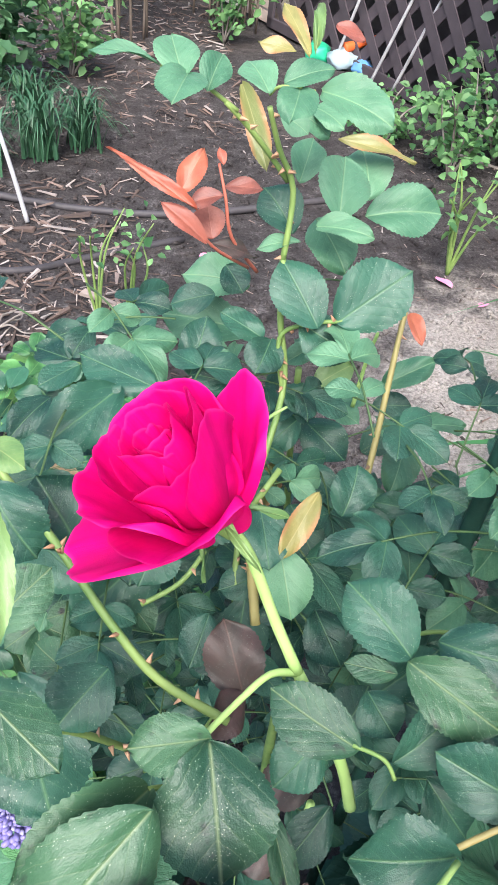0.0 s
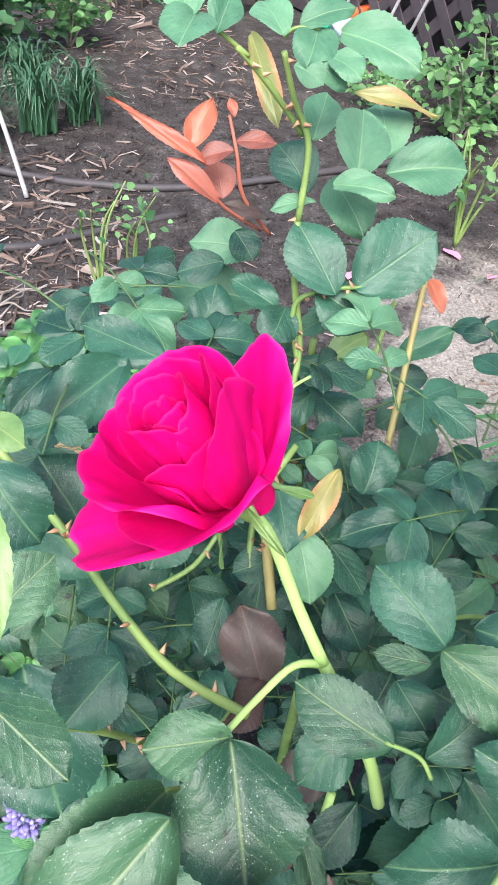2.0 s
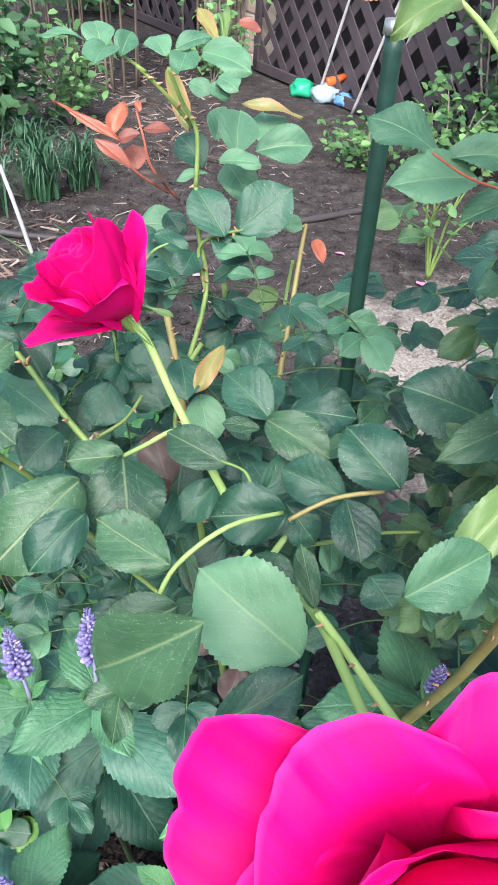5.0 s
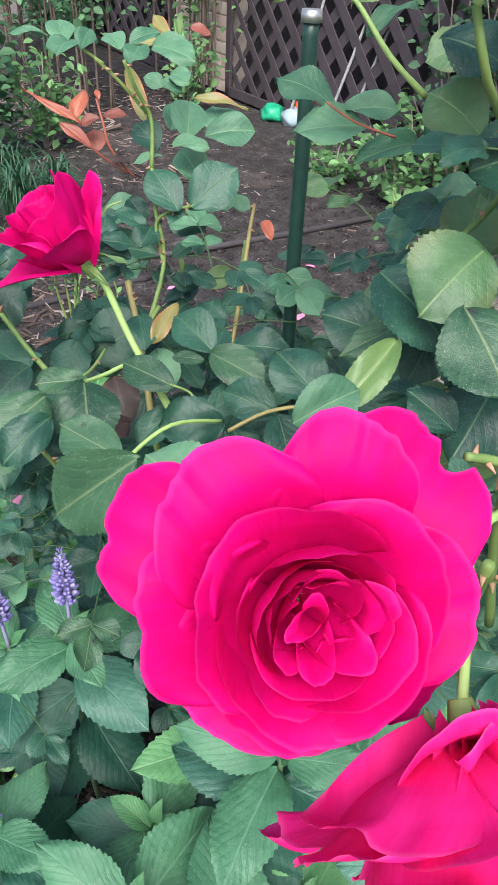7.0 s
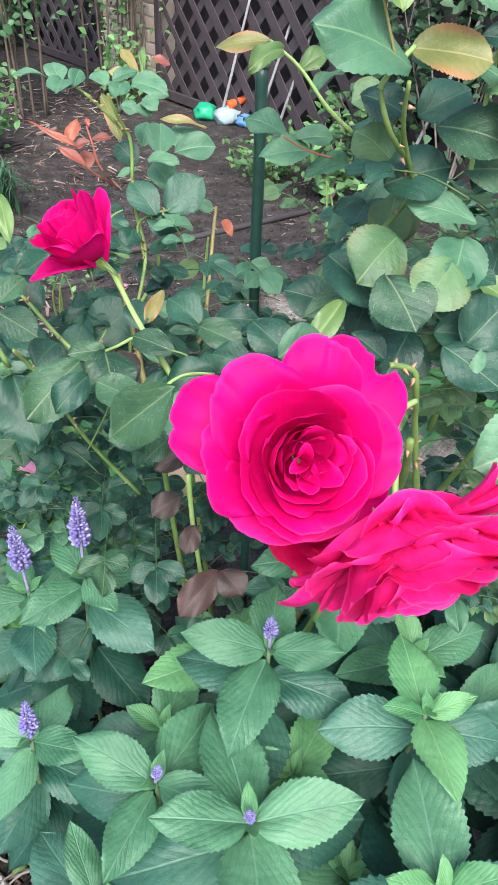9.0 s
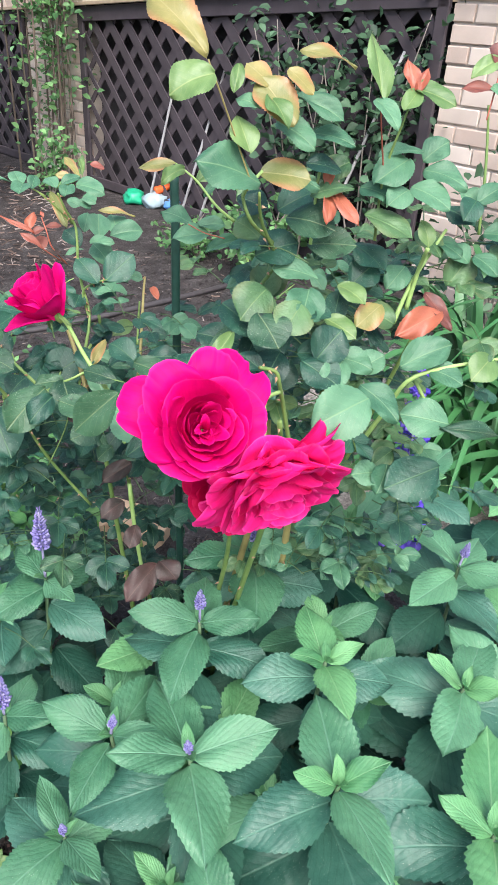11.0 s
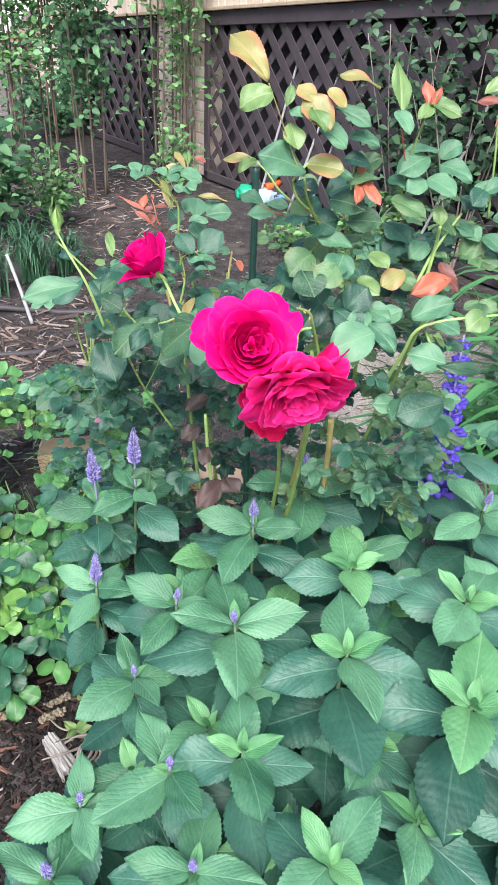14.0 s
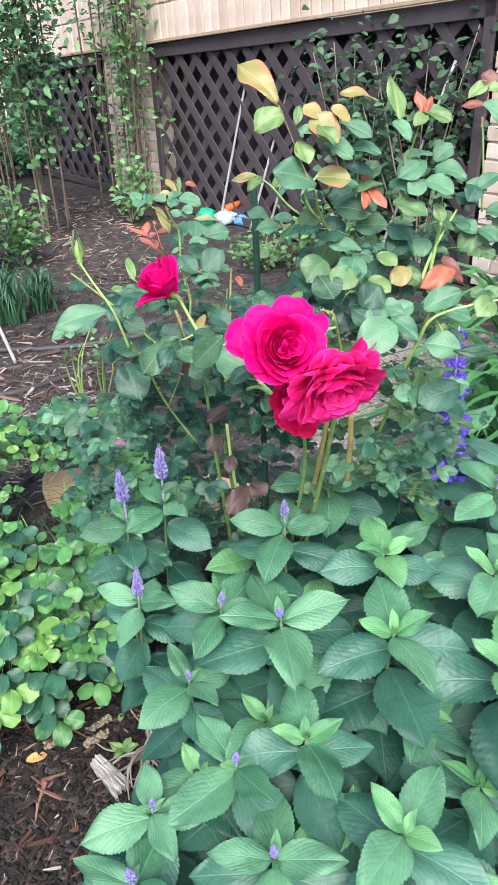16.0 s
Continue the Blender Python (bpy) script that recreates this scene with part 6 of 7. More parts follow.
# ---- low small-leaved rose at the bed's edge ----
low = thing("small_rose", (-0.40, 0.62, 0), "low light green rose with small round leaves", "rose bush")
for i in range(9):
    a = 0.7 * i
    top = Vector((-0.40 + 0.16 * math.cos(a), 0.68 + 0.20 * math.sin(a), 0.26 + 0.03 * (i % 3)))
    cane(((-0.40, 0.66, -0.01), Vector((-0.40, 0.66, 0)).lerp(top, 0.5) + Vector((0, 0, 0.05)), top), 0.003, 0.0015, CANE, 0, i, low)
rng = random.Random(91)
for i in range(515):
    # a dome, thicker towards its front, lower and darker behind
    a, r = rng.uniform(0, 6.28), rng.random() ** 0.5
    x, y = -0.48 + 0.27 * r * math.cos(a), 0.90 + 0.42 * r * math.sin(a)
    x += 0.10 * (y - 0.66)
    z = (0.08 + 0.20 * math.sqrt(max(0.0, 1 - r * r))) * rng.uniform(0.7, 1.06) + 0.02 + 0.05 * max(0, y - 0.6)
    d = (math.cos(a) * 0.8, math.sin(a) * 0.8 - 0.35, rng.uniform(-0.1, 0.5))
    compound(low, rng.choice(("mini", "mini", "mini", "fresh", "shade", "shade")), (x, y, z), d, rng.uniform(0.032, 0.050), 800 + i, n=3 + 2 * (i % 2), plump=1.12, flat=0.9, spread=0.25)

# ---- tall blue salvia in flower beside the daylilies ----
tall = thing("blue_salvia", (0.36, 0.44, 0), "tall salvia stem with open violet-blue flowers", "salvia")
S0, S1 = Vector((0.34, 0.40, 0.50)), Vector((0.36, 0.453, 0.765))
child("stem", tube_mesh("stem", [(0.36, 0.46, -0.01), (0.345, 0.42, 0.35), S0, S0.lerp(S1, 0.5), S1], 0.0035, 0.0016, SPIKE_STEM, 7), tall)
for i in range(11):
    c = S0.lerp(S1, i / 10.6)
    r = 0.023 * (1 - 0.65 * i / 10)
    child("flower_whorl", floret_spike(c - Vector((0, 0, 0.004)), c + Vector((0, 0, 0.007)), r, 9, 40 + i, FLORET_OPEN, 0.7), tall)
for i in range(4):
    a = 1.57 * i + 0.5
    c = S0.lerp(Vector((0.345, 0.42, 0.35)), 0.4 * (i // 2) + 0.2)
    leaf(tall, "salvia", c, c + Vector((math.cos(a), math.sin(a), 0.1)) * 0.08, 0.04)

# ---- daylilies and liriope: arching blades ----


def blade_mesh(name, rng, n, height, spread, width, material):
    """One clump of strap leaves, each arching over."""
    verts, faces = [], []
    for i in range(n):
        a = rng.uniform(0, 6.283)
        h, s = height * rng.uniform(0.6, 1.1), spread * rng.uniform(0.4, 1.1)
        o = Vector((rng.gauss(0, 0.03), rng.gauss(0, 0.03), 0))
        d = Vector((math.cos(a), math.sin(a), 0))
        side = Vector((-d.y, d.x, 0))
        b = len(verts)
        seg = 9
        w = width * rng.uniform(0.7, 1.2)
        for k in range(seg + 1):
            t = k / seg
            p = o + d * (s * t ** 1.5) + Vector((0, 0, h * math.sin(t * (1.9 + 0.6 * (s / spread))) ))
            ww = w * (1 - t ** 2.5) * 0.5 + 0.0005
            keel = Vector((0, 0, 0.25 * ww))
            verts += [p - side * ww + keel, p, p + side * ww + keel]
        for k in range(seg):
            q = b + 3 * k
            faces += [(q, q + 1, q + 4, q + 3), (q + 1, q + 2, q + 5, q + 4)]
    return pydata_mesh(name, [tuple(v) for v in verts], faces, material, True)


def clump(name, at, label, category, group, seed, n, height, spread, width, material):
    t = thing(name, at, label, category, group)
    if n < 50:
        rng = random.Random(seed)
        for i in range(n):
            child("blade", blade_mesh("blade", rng, 1, height, spread, width, material), t, Matrix.Translation(at))
        return t
    c = child("blade_tuft", blade_mesh("blade_tuft", random.Random(seed), n, height, spread, width, material), t, Matrix.Translation(at))
    c["kind"] = "stuff"
    return t


for i, (x, y, h, s) in enumerate(((1.12, 1.2, 0.42, 0.42), (1.25, 1.5, 0.45, 0.45), (0.95, 1.02, 0.34, 0.38), (1.42, 1.25, 0.45, 0.42), (1.1, 0.85, 0.36, 0.36), (0.86, 1.22, 0.20, 0.34))):
    clump("daylily", (x, y, 0), "green daylily clump with long arching strap leaves", "daylily", "daylilies", 30 + i, 34, h * 1.1, s * 1.45, 0.036, LILY)
for i, (x, y) in enumerate(((-0.62, 2.98), (-0.82, 2.85), (-0.48, 3.12), (-0.98, 3.05), (-0.7, 3.3), (-1.2, 2.9))):
    clump("liriope", (x, y, 0), "dark green grassy liriope tuft", "grass", "liriope tufts", 50 + i, 90, 0.20, 0.17, 0.008, GRASS)

# ---- far shrubs, climbers and stubs ----


def crown_mesh(name, rng, n, place, size, material):
    """Many small separate leaves set at the places that place() deals out."""
    verts, faces, uvs = [], [], []
    for i in range(n):
        c = Vector(place(rng))
        y = Vector((rng.gauss(0, 1), rng.gauss(0, 1), rng.gauss(-0.1, 0.6))).normalized()
        x = y.cross(Vector((rng.gauss(0, 0.5), rng.gauss(-0.5, 0.5), 1))).normalized()
        z = x.cross(y)
        L = size * rng.uniform(0.6, 1.3)
        W = L * rng.uniform(0.28, 0.38)
        b = len(verts)
        for (u, v, h) in ((0, 0, 0), (-1, 0.35, 0.12), (1, 0.35, 0.12), (0, 0.45, 0), (-0.75, 0.72, 0.08), (0.75, 0.72, 0.08), (0, 1, -0.1)):
            verts.append(tuple(c + x * (u * W) + y * (v * L) + z * (h * L)))
            uvs.append((0.5 + 0.5 * u, v))
        faces += [(b, b + 3, b + 1), (b, b + 2, b + 3), (b + 1, b + 3, b + 6, b + 4), (b + 3, b + 2, b + 5, b + 6)]
    return pydata_mesh(name, verts, faces, material, True, uvs)


def far_leaf(name, a, b):
    m = Mat(name, 0.55, 0.4)
    r = m.node("NewGeometry").outputs["Random Per Island"]
    m.color(m.ramp(r, [(0.0, a), (0.7, b), (1.0, tuple(min(1, c * 1.7 + 0.02) for c in b))]))
    m.translucent(b, 0.25)
    return m.m


FAR_GREEN = far_leaf("shrub_leaf", (0.022, 0.080, 0.038), (0.085, 0.195, 0.085))
FAR_LIGHT = far_leaf("shrub_leaf_light", (0.035, 0.115, 0.042), (0.130, 0.27, 0.095))
FAR_DARK = far_leaf("climber_leaf_dark", (0.02, 0.05, 0.03), (0.055, 0.12, 0.06))


def shrub(at, label, r, h, n, size, material, stems=7, seed=0, lo=0.2, group="", name="shrub", bark=TWIG, thick=0.006):
    rng = random.Random(seed)
    t = thing(name, at, label, "shrub", group)
    at = Vector(at)
    tips = []
    for i in range(stems):
        a = rng.uniform(0, 6.28)
        q = Vector((math.cos(a) * r * rng.uniform(0.3, 0.9), math.sin(a) * r * rng.uniform(0.3, 0.9), h * rng.uniform(0.65, 1.0)))
        child("stem", tube_mesh("stem", [at + Vector((0, 0, -0.01)), at + q * 0.5 + Vector((rng.uniform(-0.03, 0.03), rng.uniform(-0.03, 0.03), 0.04)), at + q], thick, thick / 3, bark, 6), t)
        tips.append(q)

    def place(g):
        q = g.choice(tips) * g.uniform(lo, 1.05)
        return at + q + Vector((g.gauss(0, r * 0.22), g.gauss(0, r * 0.22), g.gauss(0, h * 0.07)))
    c = child("crown", crown_mesh("crown", rng, n, place, size, material), t)
    c["kind"] = "stuff"
    return t


shrub((-0.95, 3.75, 0), "bushy light green rose with bare grey stems", 0.38, 0.68, 620, 0.07, FAR_GREEN, 9, 1, group="far roses")
shrub((-1.35, 3.3, 0), "bushy green rose beside the liriope", 0.35, 0.6, 600, 0.055, FAR_GREEN, 8, 2, group="far roses")
shrub((-0.62, 4.0, 0), "bushy green rose beside the path", 0.25, 0.5, 320, 0.05, FAR_LIGHT, 6, 3, group="far roses")
shrub((-0.85, 7.3, 0), "dense dark green shrub at the foot of the brick wall", 0.5, 0.65, 800, 0.07, FAR_GREEN, 8, 21, group="far roses")
shrub((0.15, 4.9, 0), "small leafy shoots at the pier", 0.22, 0.45, 260, 0.05, FAR_LIGHT, 6, 4, group="far roses")
shrub((1.00, 3.10, 0), "sparse green shrub in front of the lattice", 0.26, 0.38, 300, 0.045, FAR_LIGHT, 7, 5, group="far roses")
shrub((1.28, 3.35, 0), "sparse green shrub close to the lattice", 0.25, 0.45, 300, 0.045, FAR_LIGHT, 7, 6, group="far roses")
shrub((0.80, 3.45, 0), "low green groundcover shoots", 0.28, 0.22, 260, 0.04, FAR_LIGHT, 6, 7, group="far roses")
shrub((1.50, 2.95, 0), "tall dark climbing rose against the brick", 0.42, 1.25, 950, 0.05, FAR_DARK, 9, 8, 0.35, "far roses")
shrub((1.30, 3.25, 0), "tall dark climbing rose against the lattice", 0.35, 1.2, 520, 0.05, FAR_DARK, 7, 9, 0.45, "far roses")
shrub((0.76, 2.28, 0), "cut-back rose with thin green canes", 0.16, 0.36, 46, 0.035, FAR_LIGHT, 8, 10, 0.6, "far roses", bark=CANE)
shrub((1.75, 2.1, 0), "leafy rose at the house corner", 0.35, 0.8, 350, 0.05, FAR_DARK, 8, 12, 0.3, "far roses")
for i, (x, y) in enumerate(((-0.33, 1.90), (-0.25, 1.93))):
    shrub((x, y, 0), "pruned green rose stub with a few new leaves", 0.12, 0.30, 18, 0.028, FAR_LIGHT, 4, 14 + i, 0.8, "pruned stubs", "rose_stub", CANE, 0.0045)


def climber(x, y, n_stakes, height, n, seed, label, half=0.16, lo=0.1, material=None):
    """Thin weathered stakes with a rose trained up them."""
    rng = random.Random(seed)
    t = thing("climbing_rose", (x, y, 0), label, "climbing rose", "climbers on stakes")
    P = []
    for i in range(n_stakes):
        a, b = x + rng.uniform(-half, half), y + rng.uniform(-half, half)
        top = Vector((a + rng.uniform(-0.05, 0.05), b + rng.uniform(-0.05, 0.05), height * rng.uniform(0.8, 1.1)))
        foot = Vector((a, b, -0.02))
        child("stake", tube_mesh("stake", [foot, foot.lerp(top, 0.5) + Vector((rng.uniform(-0.015, 0.015), 0, 0)), top], 0.008, 0.005, BAMBOO, 6), t)
        P.append((foot, top))

    def place(g):
        f, tp = g.choice(P)
        return f.lerp(tp, lo + (1 - lo) * g.random() ** 0.7) + Vector((g.gauss(0, 0.10), g.gauss(0, 0.10), 0))
    c = child("crown", crown_mesh("crown", rng, int(n * 1.9), place, 0.052, material or FAR_LIGHT), t)
    c["kind"] = "stuff"


climber(-0.78, 5.2, 9, 1.9, 950, 1, "leafy rose trained up thin weathered stakes by the path", 0.2, 0.35)
climber(-0.42, 4.72, 8, 1.6, 800, 2, "leafy rose trained up dark stakes beside the path", 0.14, 0.3, FAR_GREEN)
climber(0.20, 5.42, 14, 1.9, 620, 3, "thin climbing rose on weathered stakes at the brick pier", 0.22, 0.2)
climber(-1.25, 6.2, 12, 1.8, 620, 4, "leafy rose trained up stakes before the steps", 0.3, 0.15, FAR_GREEN)

# grey canes leaning on the lattice
for i, (a, b) in enumerate((((0.90, 4.3, 0), (1.18, 4.15, 1.02)), ((1.00, 4.2, 0), (1.26, 4.0, 1.0)), ((0.75, 4.6, 0), (0.95, 4.45, 0.95)), ((1.30, 3.1, 0), (1.62, 2.95, 1.05)))):
    p = thing("leaning_pole", a, "thin grey weathered pole leaning on the lattice", "pole", "leaning poles")
    child("pole", tube_mesh("pole", [a, lerp(a, b, 0.5), b], 0.009, 0.007, PVC, 7), p)

# ---- hose, pipe, litter and mulch on the ground ----


def on_ground(x, y, up=0.0):
    return (x, y, ground_height(x, y) + up)


def ground_line(name, pts, r, material, label, category):
    t = thing(name, on_ground(*pts[0]), label, category)
    child("tube", tube_mesh("tube", [on_ground(x, y, r * 0.7) for x, y in pts], r, r, material, 8), t)
    return t


ground_line("drip_hose", [(-1.6, 2.45), (-0.9, 2.62), (-0.62, 2.60), (-0.45, 2.58), (-0.1, 2.60), (0.4, 2.75), (0.9, 3.0)], 0.013, HOSE, "grey drip irrigation hose lying on the soil", "hose")
ground_line("drip_hose", [(-1.7, 1.95), (-0.8, 2.08), (-0.56, 2.12), (-0.42, 2.23), (-0.1, 2.4)], 0.012, HOSE, "grey drip irrigation hose lying on the soil", "hose")
ground_line("drip_hose", [(-1.2, 1.75), (-0.55, 1.72), (-0.45, 1.68), (-0.35, 1.60)], 0.010, HOSE, "short dark hose end half buried in soil", "hose")
ground_line("grey_branch", [(1.0, 3.55), (1.15, 3.35), (1.32, 3.2)], 0.008, TWIG, "grey fallen branch on the soil", "branch")
pipe = thing("irrigation_riser", (-0.60, 2.46, 0), "leaning grey irrigation riser pipe", "pipe")
child("riser", tube_mesh("riser", [(-0.60, 2.46, -0.01), (-0.64, 2.50, 0.14), (-0.68, 2.54, 0.27)], 0.008, 0.007, PVC, 8), pipe)


def twig(seed, at, n=4):
    rng = random.Random(seed)
    t = thing("dry_root", at, "dry pale twisted root on the soil", "twig")
    for i in range(n):
        a = rng.uniform(0, 6.28)
        p = Vector(at)
        pts = [p]
        for k in range(3):
            a += rng.uniform(-0.7, 0.7)
            p = p + Vector((math.cos(a), math.sin(a), 0)) * 0.035
            pts.append(Vector(on_ground(p.x, p.y, 0.008 + rng.uniform(0, 0.02))))
        child("root", tube_mesh("root", pts, 0.004, 0.0012, TWIG, 5), t)


twig(1, on_ground(-0.58, 1.82, 0.008), 9)
twig(2, on_ground(-0.66, 1.72, 0.008), 7)
twig(3, on_ground(-0.47, 1.70, 0.008), 3)


def chips(name, n, region, size, material, label, seed):
    """Loose splinters of wood strewn over part of the ground."""
    rng = random.Random(seed)
    verts, faces = [], []
    for i in range(n):
        x, y = region(rng)
        L = size * rng.uniform(0.35, 1.5) * (1.8 if rng.random() < 0.08 else 1)
        W, H = L * rng.uniform(0.08, 0.3), L * rng.uniform(0.04, 0.1)
        a, tilt = rng.uniform(0, 6.28), rng.uniform(-0.35, 0.35)
        d = Vector((math.cos(a) * math.cos(tilt), math.sin(a) * math.cos(tilt), math.sin(tilt)))
        s = Vector((-math.sin(a), math.cos(a), rng.uniform(-0.3, 0.3))).normalized()
        u = d.cross(s)
        c = Vector(on_ground(x, y, H * 0.3 + 0.002 + abs(math.sin(tilt)) * L * 0.4))
        b = len(verts)
        for ex, ey, ez in ((-1, -0.6, -1), (1, -0.25, -1), (0.85, 0.3, -1), (-0.9, 0.9, -1), (-0.95, -0.5, 0.6), (0.9, -0.2, 0.4), (0.75, 0.25, 0.5), (-0.8, 0.7, 1)):
            verts.append(tuple(c + d * (ex * L / 2) + s * (ey * W / 2) + u * (ez * H / 2)))
        faces += [(b, b + 3, b + 2, b + 1), (b + 4, b + 5, b + 6, b + 7), (b, b + 1, b + 5, b + 4), (b + 1, b + 2, b + 6, b + 5), (b + 2, b + 3, b + 7, b + 6), (b + 3, b, b + 4, b + 7)]
    ob = new(name, pydata_mesh(name, verts, faces, material))
    return tagged(ob, label, "mulch", kind="stuff")


chips("bark_mulch", 4200, lambda g: (g.uniform(-0.95, -0.12), g.uniform(-0.35, 0.62)), 0.022, CHIP_DARK, "dark bark mulch at the front of the bed", 1)
chips("wood_chips", 1500, lambda g: (g.uniform(-1.5, -0.25), g.gauss(2.1, 0.4)), 0.05, CHIP, "weathered wood chips scattered on the soil", 2)
chips("soil_litter", 3000, lambda g: (g.uniform(-1.5, 2.0), g.uniform(0.6, 4.2)), 0.022, CHIP, "small wood litter scattered over the soil", 3)
chips("path_mulch", 1400, lambda g: (g.uniform(-1.2, 0.2), g.uniform(3.4, 6.0)), 0.05, CHIP, "brown wood mulch on the path", 4)


chips("bark_chunks", 230, lambda g: (g.uniform(-0.95, -0.15), g.uniform(-0.30, 0.55)), 0.042, CHIP_RED, "larger red-brown and grey bark chunks on the mulch", 5)


def crumbs(name, n, region, size, material, label, seed):
    """Loose clods of earth, each a rough eight-faced lump."""
    rng = random.Random(seed)
    verts, faces = [], []
    for i in range(n):
        x, y = region(rng)
        r = size * rng.uniform(0.25, 1.0) * (2.0 if rng.random() < 0.05 else 1)
        c = Vector(on_ground(x, y, r * 0.2))
        b = len(verts)
        for d in ((1, 0, 0), (0, 1, 0), (-1, 0, 0), (0, -1, 0), (0.1, 0.1, 0.7), (0, 0, -0.7)):
            verts.append(tuple(c + Vector(d) * (r * rng.uniform(0.6, 1.2)) + Vector((rng.gauss(0, 0.2 * r), rng.gauss(0, 0.2 * r), 0))))
        faces += [(b + k, b + (k + 1) % 4, b + 4) for k in range(4)] + [(b + (k + 1) % 4, b + k, b + 5) for k in range(4)]
    ob = new(name, pydata_mesh(name, verts, faces, material, True))
    return tagged(ob, label, "soil", kind="stuff")


crumbs("soil_clods", 9000, lambda g: (g.uniform(-1.3, 1.6), g.uniform(0.7, 3.6)), 0.012, SOIL, "loose dark clods of earth on the bed", 11)
crumbs("soil_crumbs", 15000, lambda g: (g.uniform(-0.95, -0.1), g.uniform(-0.35, 0.66)), 0.009, COMPOST, "loose dark crumbs of earth at the front of the bed", 12)


def split_wood(at, L, W, turn, seed):
    rng = random.Random(seed)
    t = thing("split_wood", at, "pale grey split piece of old wood on mulch", "wood", "split wood")
    nx, ny = 14, 18
    verts, faces = [], []
    for i in range(nx + 1):
        for j in range(ny + 1):
            u, v = i / nx * 2 - 1, j / ny * 2 - 1
            jag = 1 + 0.16 * noise.noise((v * 6 + seed, 0.4 + (u > 0), 0)) * (abs(u) > 0.8)
            groove = 0.004 * abs(noise.noise((v * 11 + seed, u * 0.7, 2.0)))
            edge = 0.007 * (1 - v * v) ** 0.5
            verts.append((u * jag * L / 2, v * W / 2 * (1 - 0.15 * u) + 0.002 * noise.noise((u * 3, v, seed)), edge - groove + 0.002))
    n = len(verts)
    verts += [(x, y, -0.014) for x, y, z in verts]
    for i in range(nx):
        for j in range(ny):
            q = i * (ny + 1) + j
            faces += [(q, q + ny + 1, q + ny + 2, q + 1), (n + q, n + q + 1, n + q + ny + 2, n + q + ny + 1)]
    ring = [j for j in range(ny + 1)] + [i * (ny + 1) + ny for i in range(1, nx + 1)] + [nx * (ny + 1) + j for j in range(ny - 1, -1, -1)] + [i * (ny + 1) for i in range(nx - 1, 0, -1)]
    faces += [(ring[k], ring[(k + 1) % len(ring)], n + ring[(k + 1) % len(ring)], n + ring[k]) for k in range(len(ring))]
    child("block", pydata_mesh("block", verts, faces, DEADWOOD), t, Matrix.Translation(at) @ Matrix.Rotation(turn, 4, "Z"))


split_wood(on_ground(-0.350, 0.305, 0.012), 0.092, 0.034, 2.1, 1)
split_wood(on_ground(-0.362, 0.185, 0.012), 0.075, 0.036, 1.7, 2)


def casting(at, n, seed):
    """A crust of round crumbs."""
    rng = random.Random(seed)
    bm = bmesh.new()
    for i in range(n):
        t = i / n * 3.0
        p = (at[0] + 0.018 * math.cos(t) + rng.gauss(0, 0.0035), at[1] - 0.006 * t + rng.gauss(0, 0.003), at[2] + abs(rng.gauss(0.006, 0.004)))
        r = rng.uniform(0.002, 0.0045)
        bmesh.ops.create_icosphere(bm, subdivisions=1, radius=r, matrix=Matrix.Translation(p) @ Matrix.Diagonal((1, 1, 0.8, 1)))
    ob = new("soil_casting", mesh_of("soil_casting", bm, CASTING, True))
    return tagged(ob, "crumbly tan crust of castings on dark mulch", "soil crust", "castings")


casting(on_ground(-0.445, 0.415), 190, 1)
casting(on_ground(-0.372, 0.405), 160, 2)
casting(on_ground(-0.36, 0.44), 100, 3)


def fallen(name, at, L, turn, material, label, category, group):
    me = leaf_mesh(name, material, 10, 3, 0.5, 1.6, 1, 0.0, 0.3, 0.05, 0.02, int(L * 1e4))
    ob = new(name, me)
    x, y = math.cos(turn), math.sin(turn)
    m = Matrix(((L * 0.6 * y, L * x, 0), (-L * 0.6 * x, L * y, 0), (0, 0, L))).to_4x4()
    m.translation = at
    ob.matrix_world = m
    return tagged(ob, label, category, group)


fallen("fallen_leaf", on_ground(-0.505, 0.375, 0.006), 0.042, 0.1, YELLOWED, "tan dried leaf lying on the mulch", "leaf", "fallen leaves")
fallen("fallen_leaf", on_ground(-0.32, 0.425, 0.006), 0.022, 1.3, ROSE_LIME, "yellow-green leaf lying on the mulch", "leaf", "fallen leaves")
for x, y, L, a in ((0.745, 2.18, 0.075, 2.0), (0.80, 2.07, 0.045, 0.7), (0.36, 2.02, 0.05, 1.2), (-0.05, 2.3, 0.04, 0.4), (0.50, 2.45, 0.04, 2.4)):
    fallen("fallen_petal", on_ground(x, y, 0.006), L, a, FALLEN, "faded pink rose petal on the soil", "petal", "fallen petals")
fallen("caught_petal", (-0.232, 0.50, 0.60), 0.026, 2.2, FALLEN, "pale pink petal caught among rose leaves", "petal", "fallen petals")

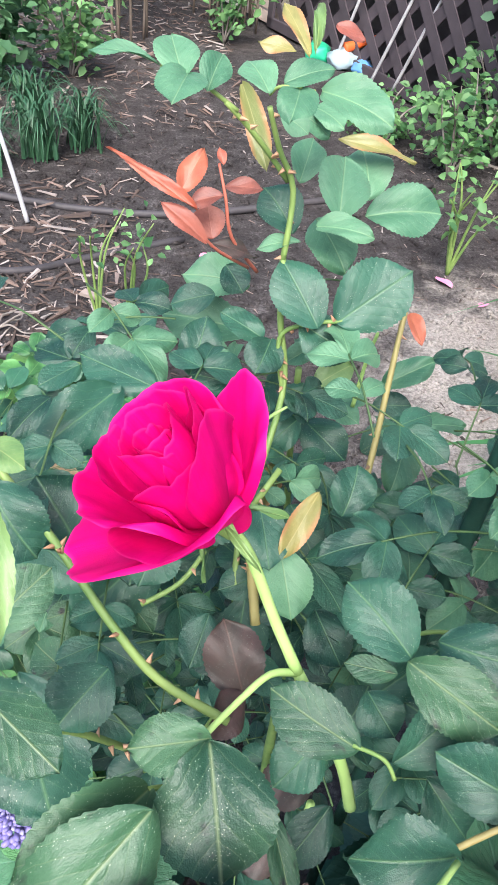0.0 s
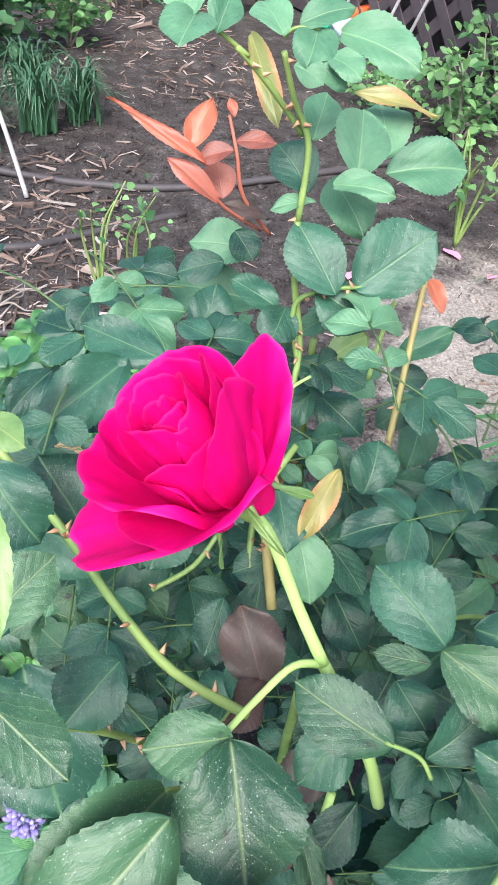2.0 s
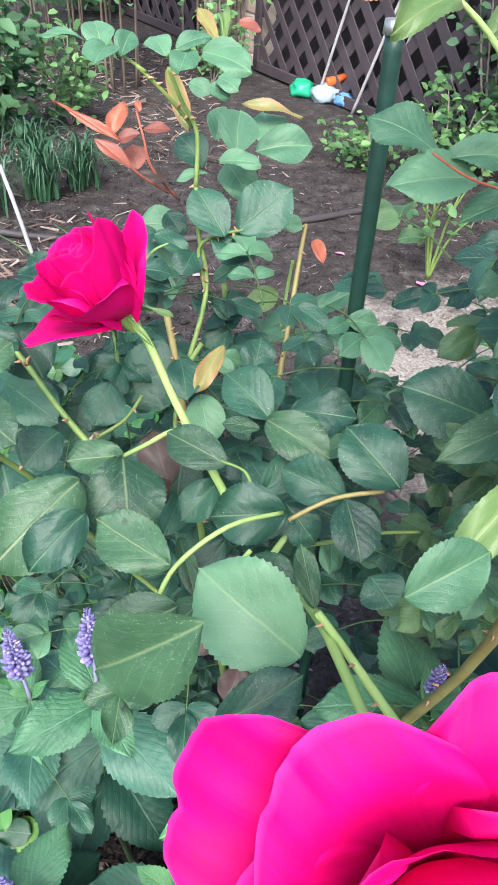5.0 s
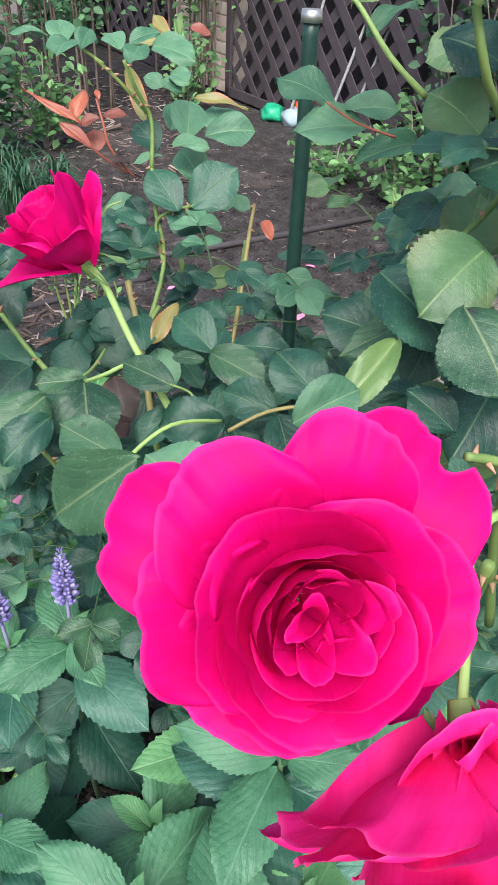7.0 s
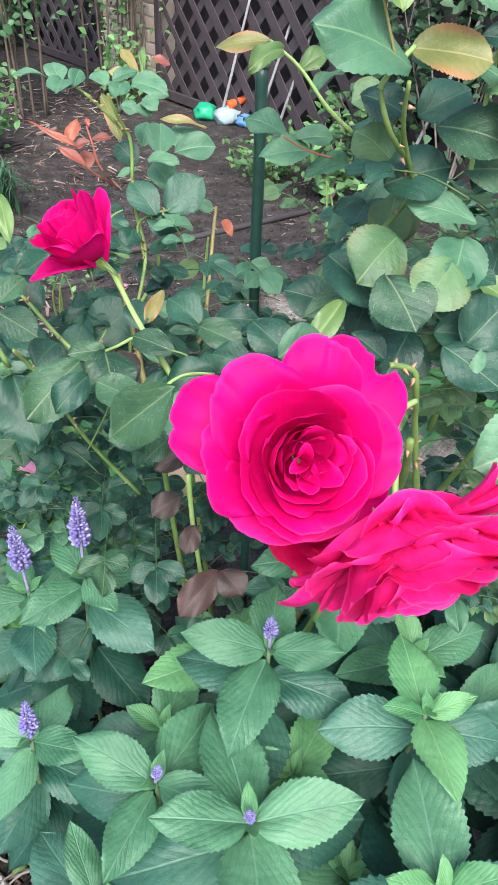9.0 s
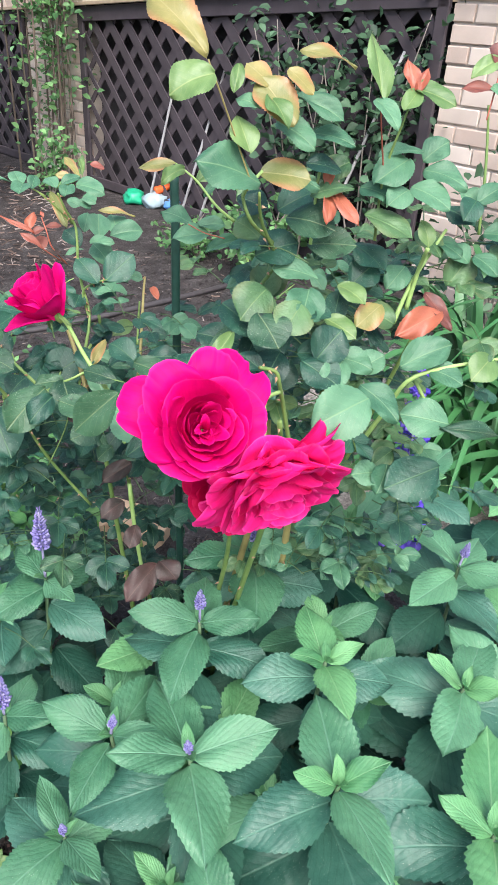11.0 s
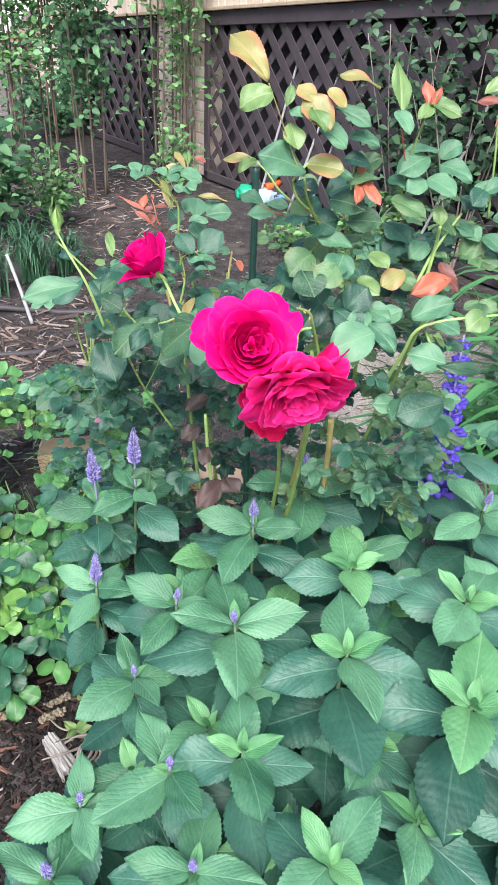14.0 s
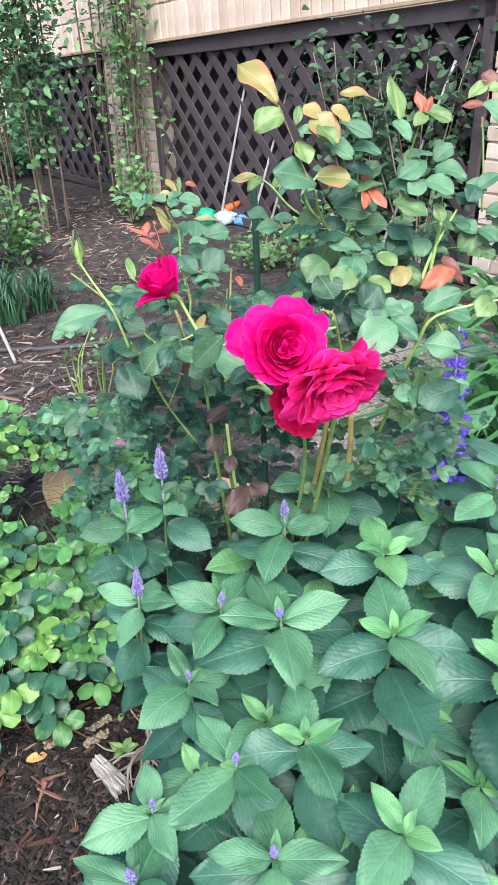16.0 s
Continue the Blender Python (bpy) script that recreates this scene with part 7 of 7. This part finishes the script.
# tan edging stones behind the bush
for i, (x, y, a) in enumerate(((-0.38, 1.33, 0.1), (-0.20, 1.36, -0.15), (-0.10, 1.22, -0.35), (0.05, 1.16, -0.6), (-0.26, 1.16, 0.2))):
    bm = bmesh.new()
    box_bm(bm, 0, 0, 0.03, 0.185, 0.11, 0.075, 0.012)
    g = random.Random(i)
    for v in bm.verts:
        v.co += Vector((g.uniform(-0.006, 0.006), g.uniform(-0.006, 0.006), g.uniform(-0.003, 0.003)))
    st = new("edging_stone", mesh_of("edging_stone", bm, PAVE, False))
    st.matrix_world = Matrix.Translation(on_ground(x, y, -0.008)) @ Matrix.Rotation(a, 4, "Z")
    tagged(st, "tan rough edging stone set in the soil", "stone", "edging stones")

# crumpled plastic bags and an orange scoop by the lattice
def bag(at, r, material, label, seed):
    bm = bmesh.new()
    bmesh.ops.create_icosphere(bm, subdivisions=3, radius=1.0)
    for v in bm.verts:
        n = noise.noise(v.co * 2.1 + Vector((seed, 0, 0))) * 0.35 + noise.noise(v.co * 6 + Vector((0, seed, 0))) * 0.12
        v.co *= r * (1 + n)
        v.co.z = max(v.co.z * 0.75, -r * 0.45)
    ob = new("plastic_bag", mesh_of("plastic_bag", bm, material))
    ob.location = (at[0], at[1], at[2] + r * 0.43)
    tagged(ob, label, "bag", "garden bags")


bag((0.80, 4.60, 0), 0.085, BAG_WHITE, "crumpled white plastic bag by the lattice", 1)
bag((0.68, 4.72, 0), 0.075, BAG_GREEN, "crumpled green plastic bag by the lattice", 2)
bag((0.90, 4.52, 0), 0.06, BAG_BLUE, "crumpled blue plastic bag by the lattice", 3)
scoop = thing("orange_scoop", (0.84, 4.62, 0.09), "orange plastic hand scoop lying on the bags", "scoop")
child("scoop_blade", tube_mesh("scoop_blade", [(0.80, 4.60, 0.10), (0.88, 4.62, 0.12), (0.93, 4.62, 0.145)], 0.03, 0.018, ORANGE, 8), scoop)
child("handle", tube_mesh("handle", [(0.93, 4.62, 0.145), (0.99, 4.63, 0.17)], 0.012, 0.012, ORANGE, 8), scoop)

# a seedling and dry straw at the edge of the mulch
sprout = thing("seedling", on_ground(-0.318, 0.352), "small pale green seedling on the mulch", "seedling")
for i, (dx, dy, dz, L) in enumerate(((-0.030, 0.012, 0.022, 0.03), (-0.022, -0.020, 0.014, 0.026), (0.016, 0.006, 0.026, 0.028), (0.030, -0.006, 0.014, 0.03))):
    foot = Vector(on_ground(-0.318, 0.352, 0.012))
    leaf(sprout, "lime", foot, foot + Vector((dx, dy, dz)).normalized() * L * 1.2, L * 0.6)
twig(5, on_ground(-0.262, 0.352, 0.01), 14)
twig(6, on_ground(-0.285, 0.330, 0.012), 10)
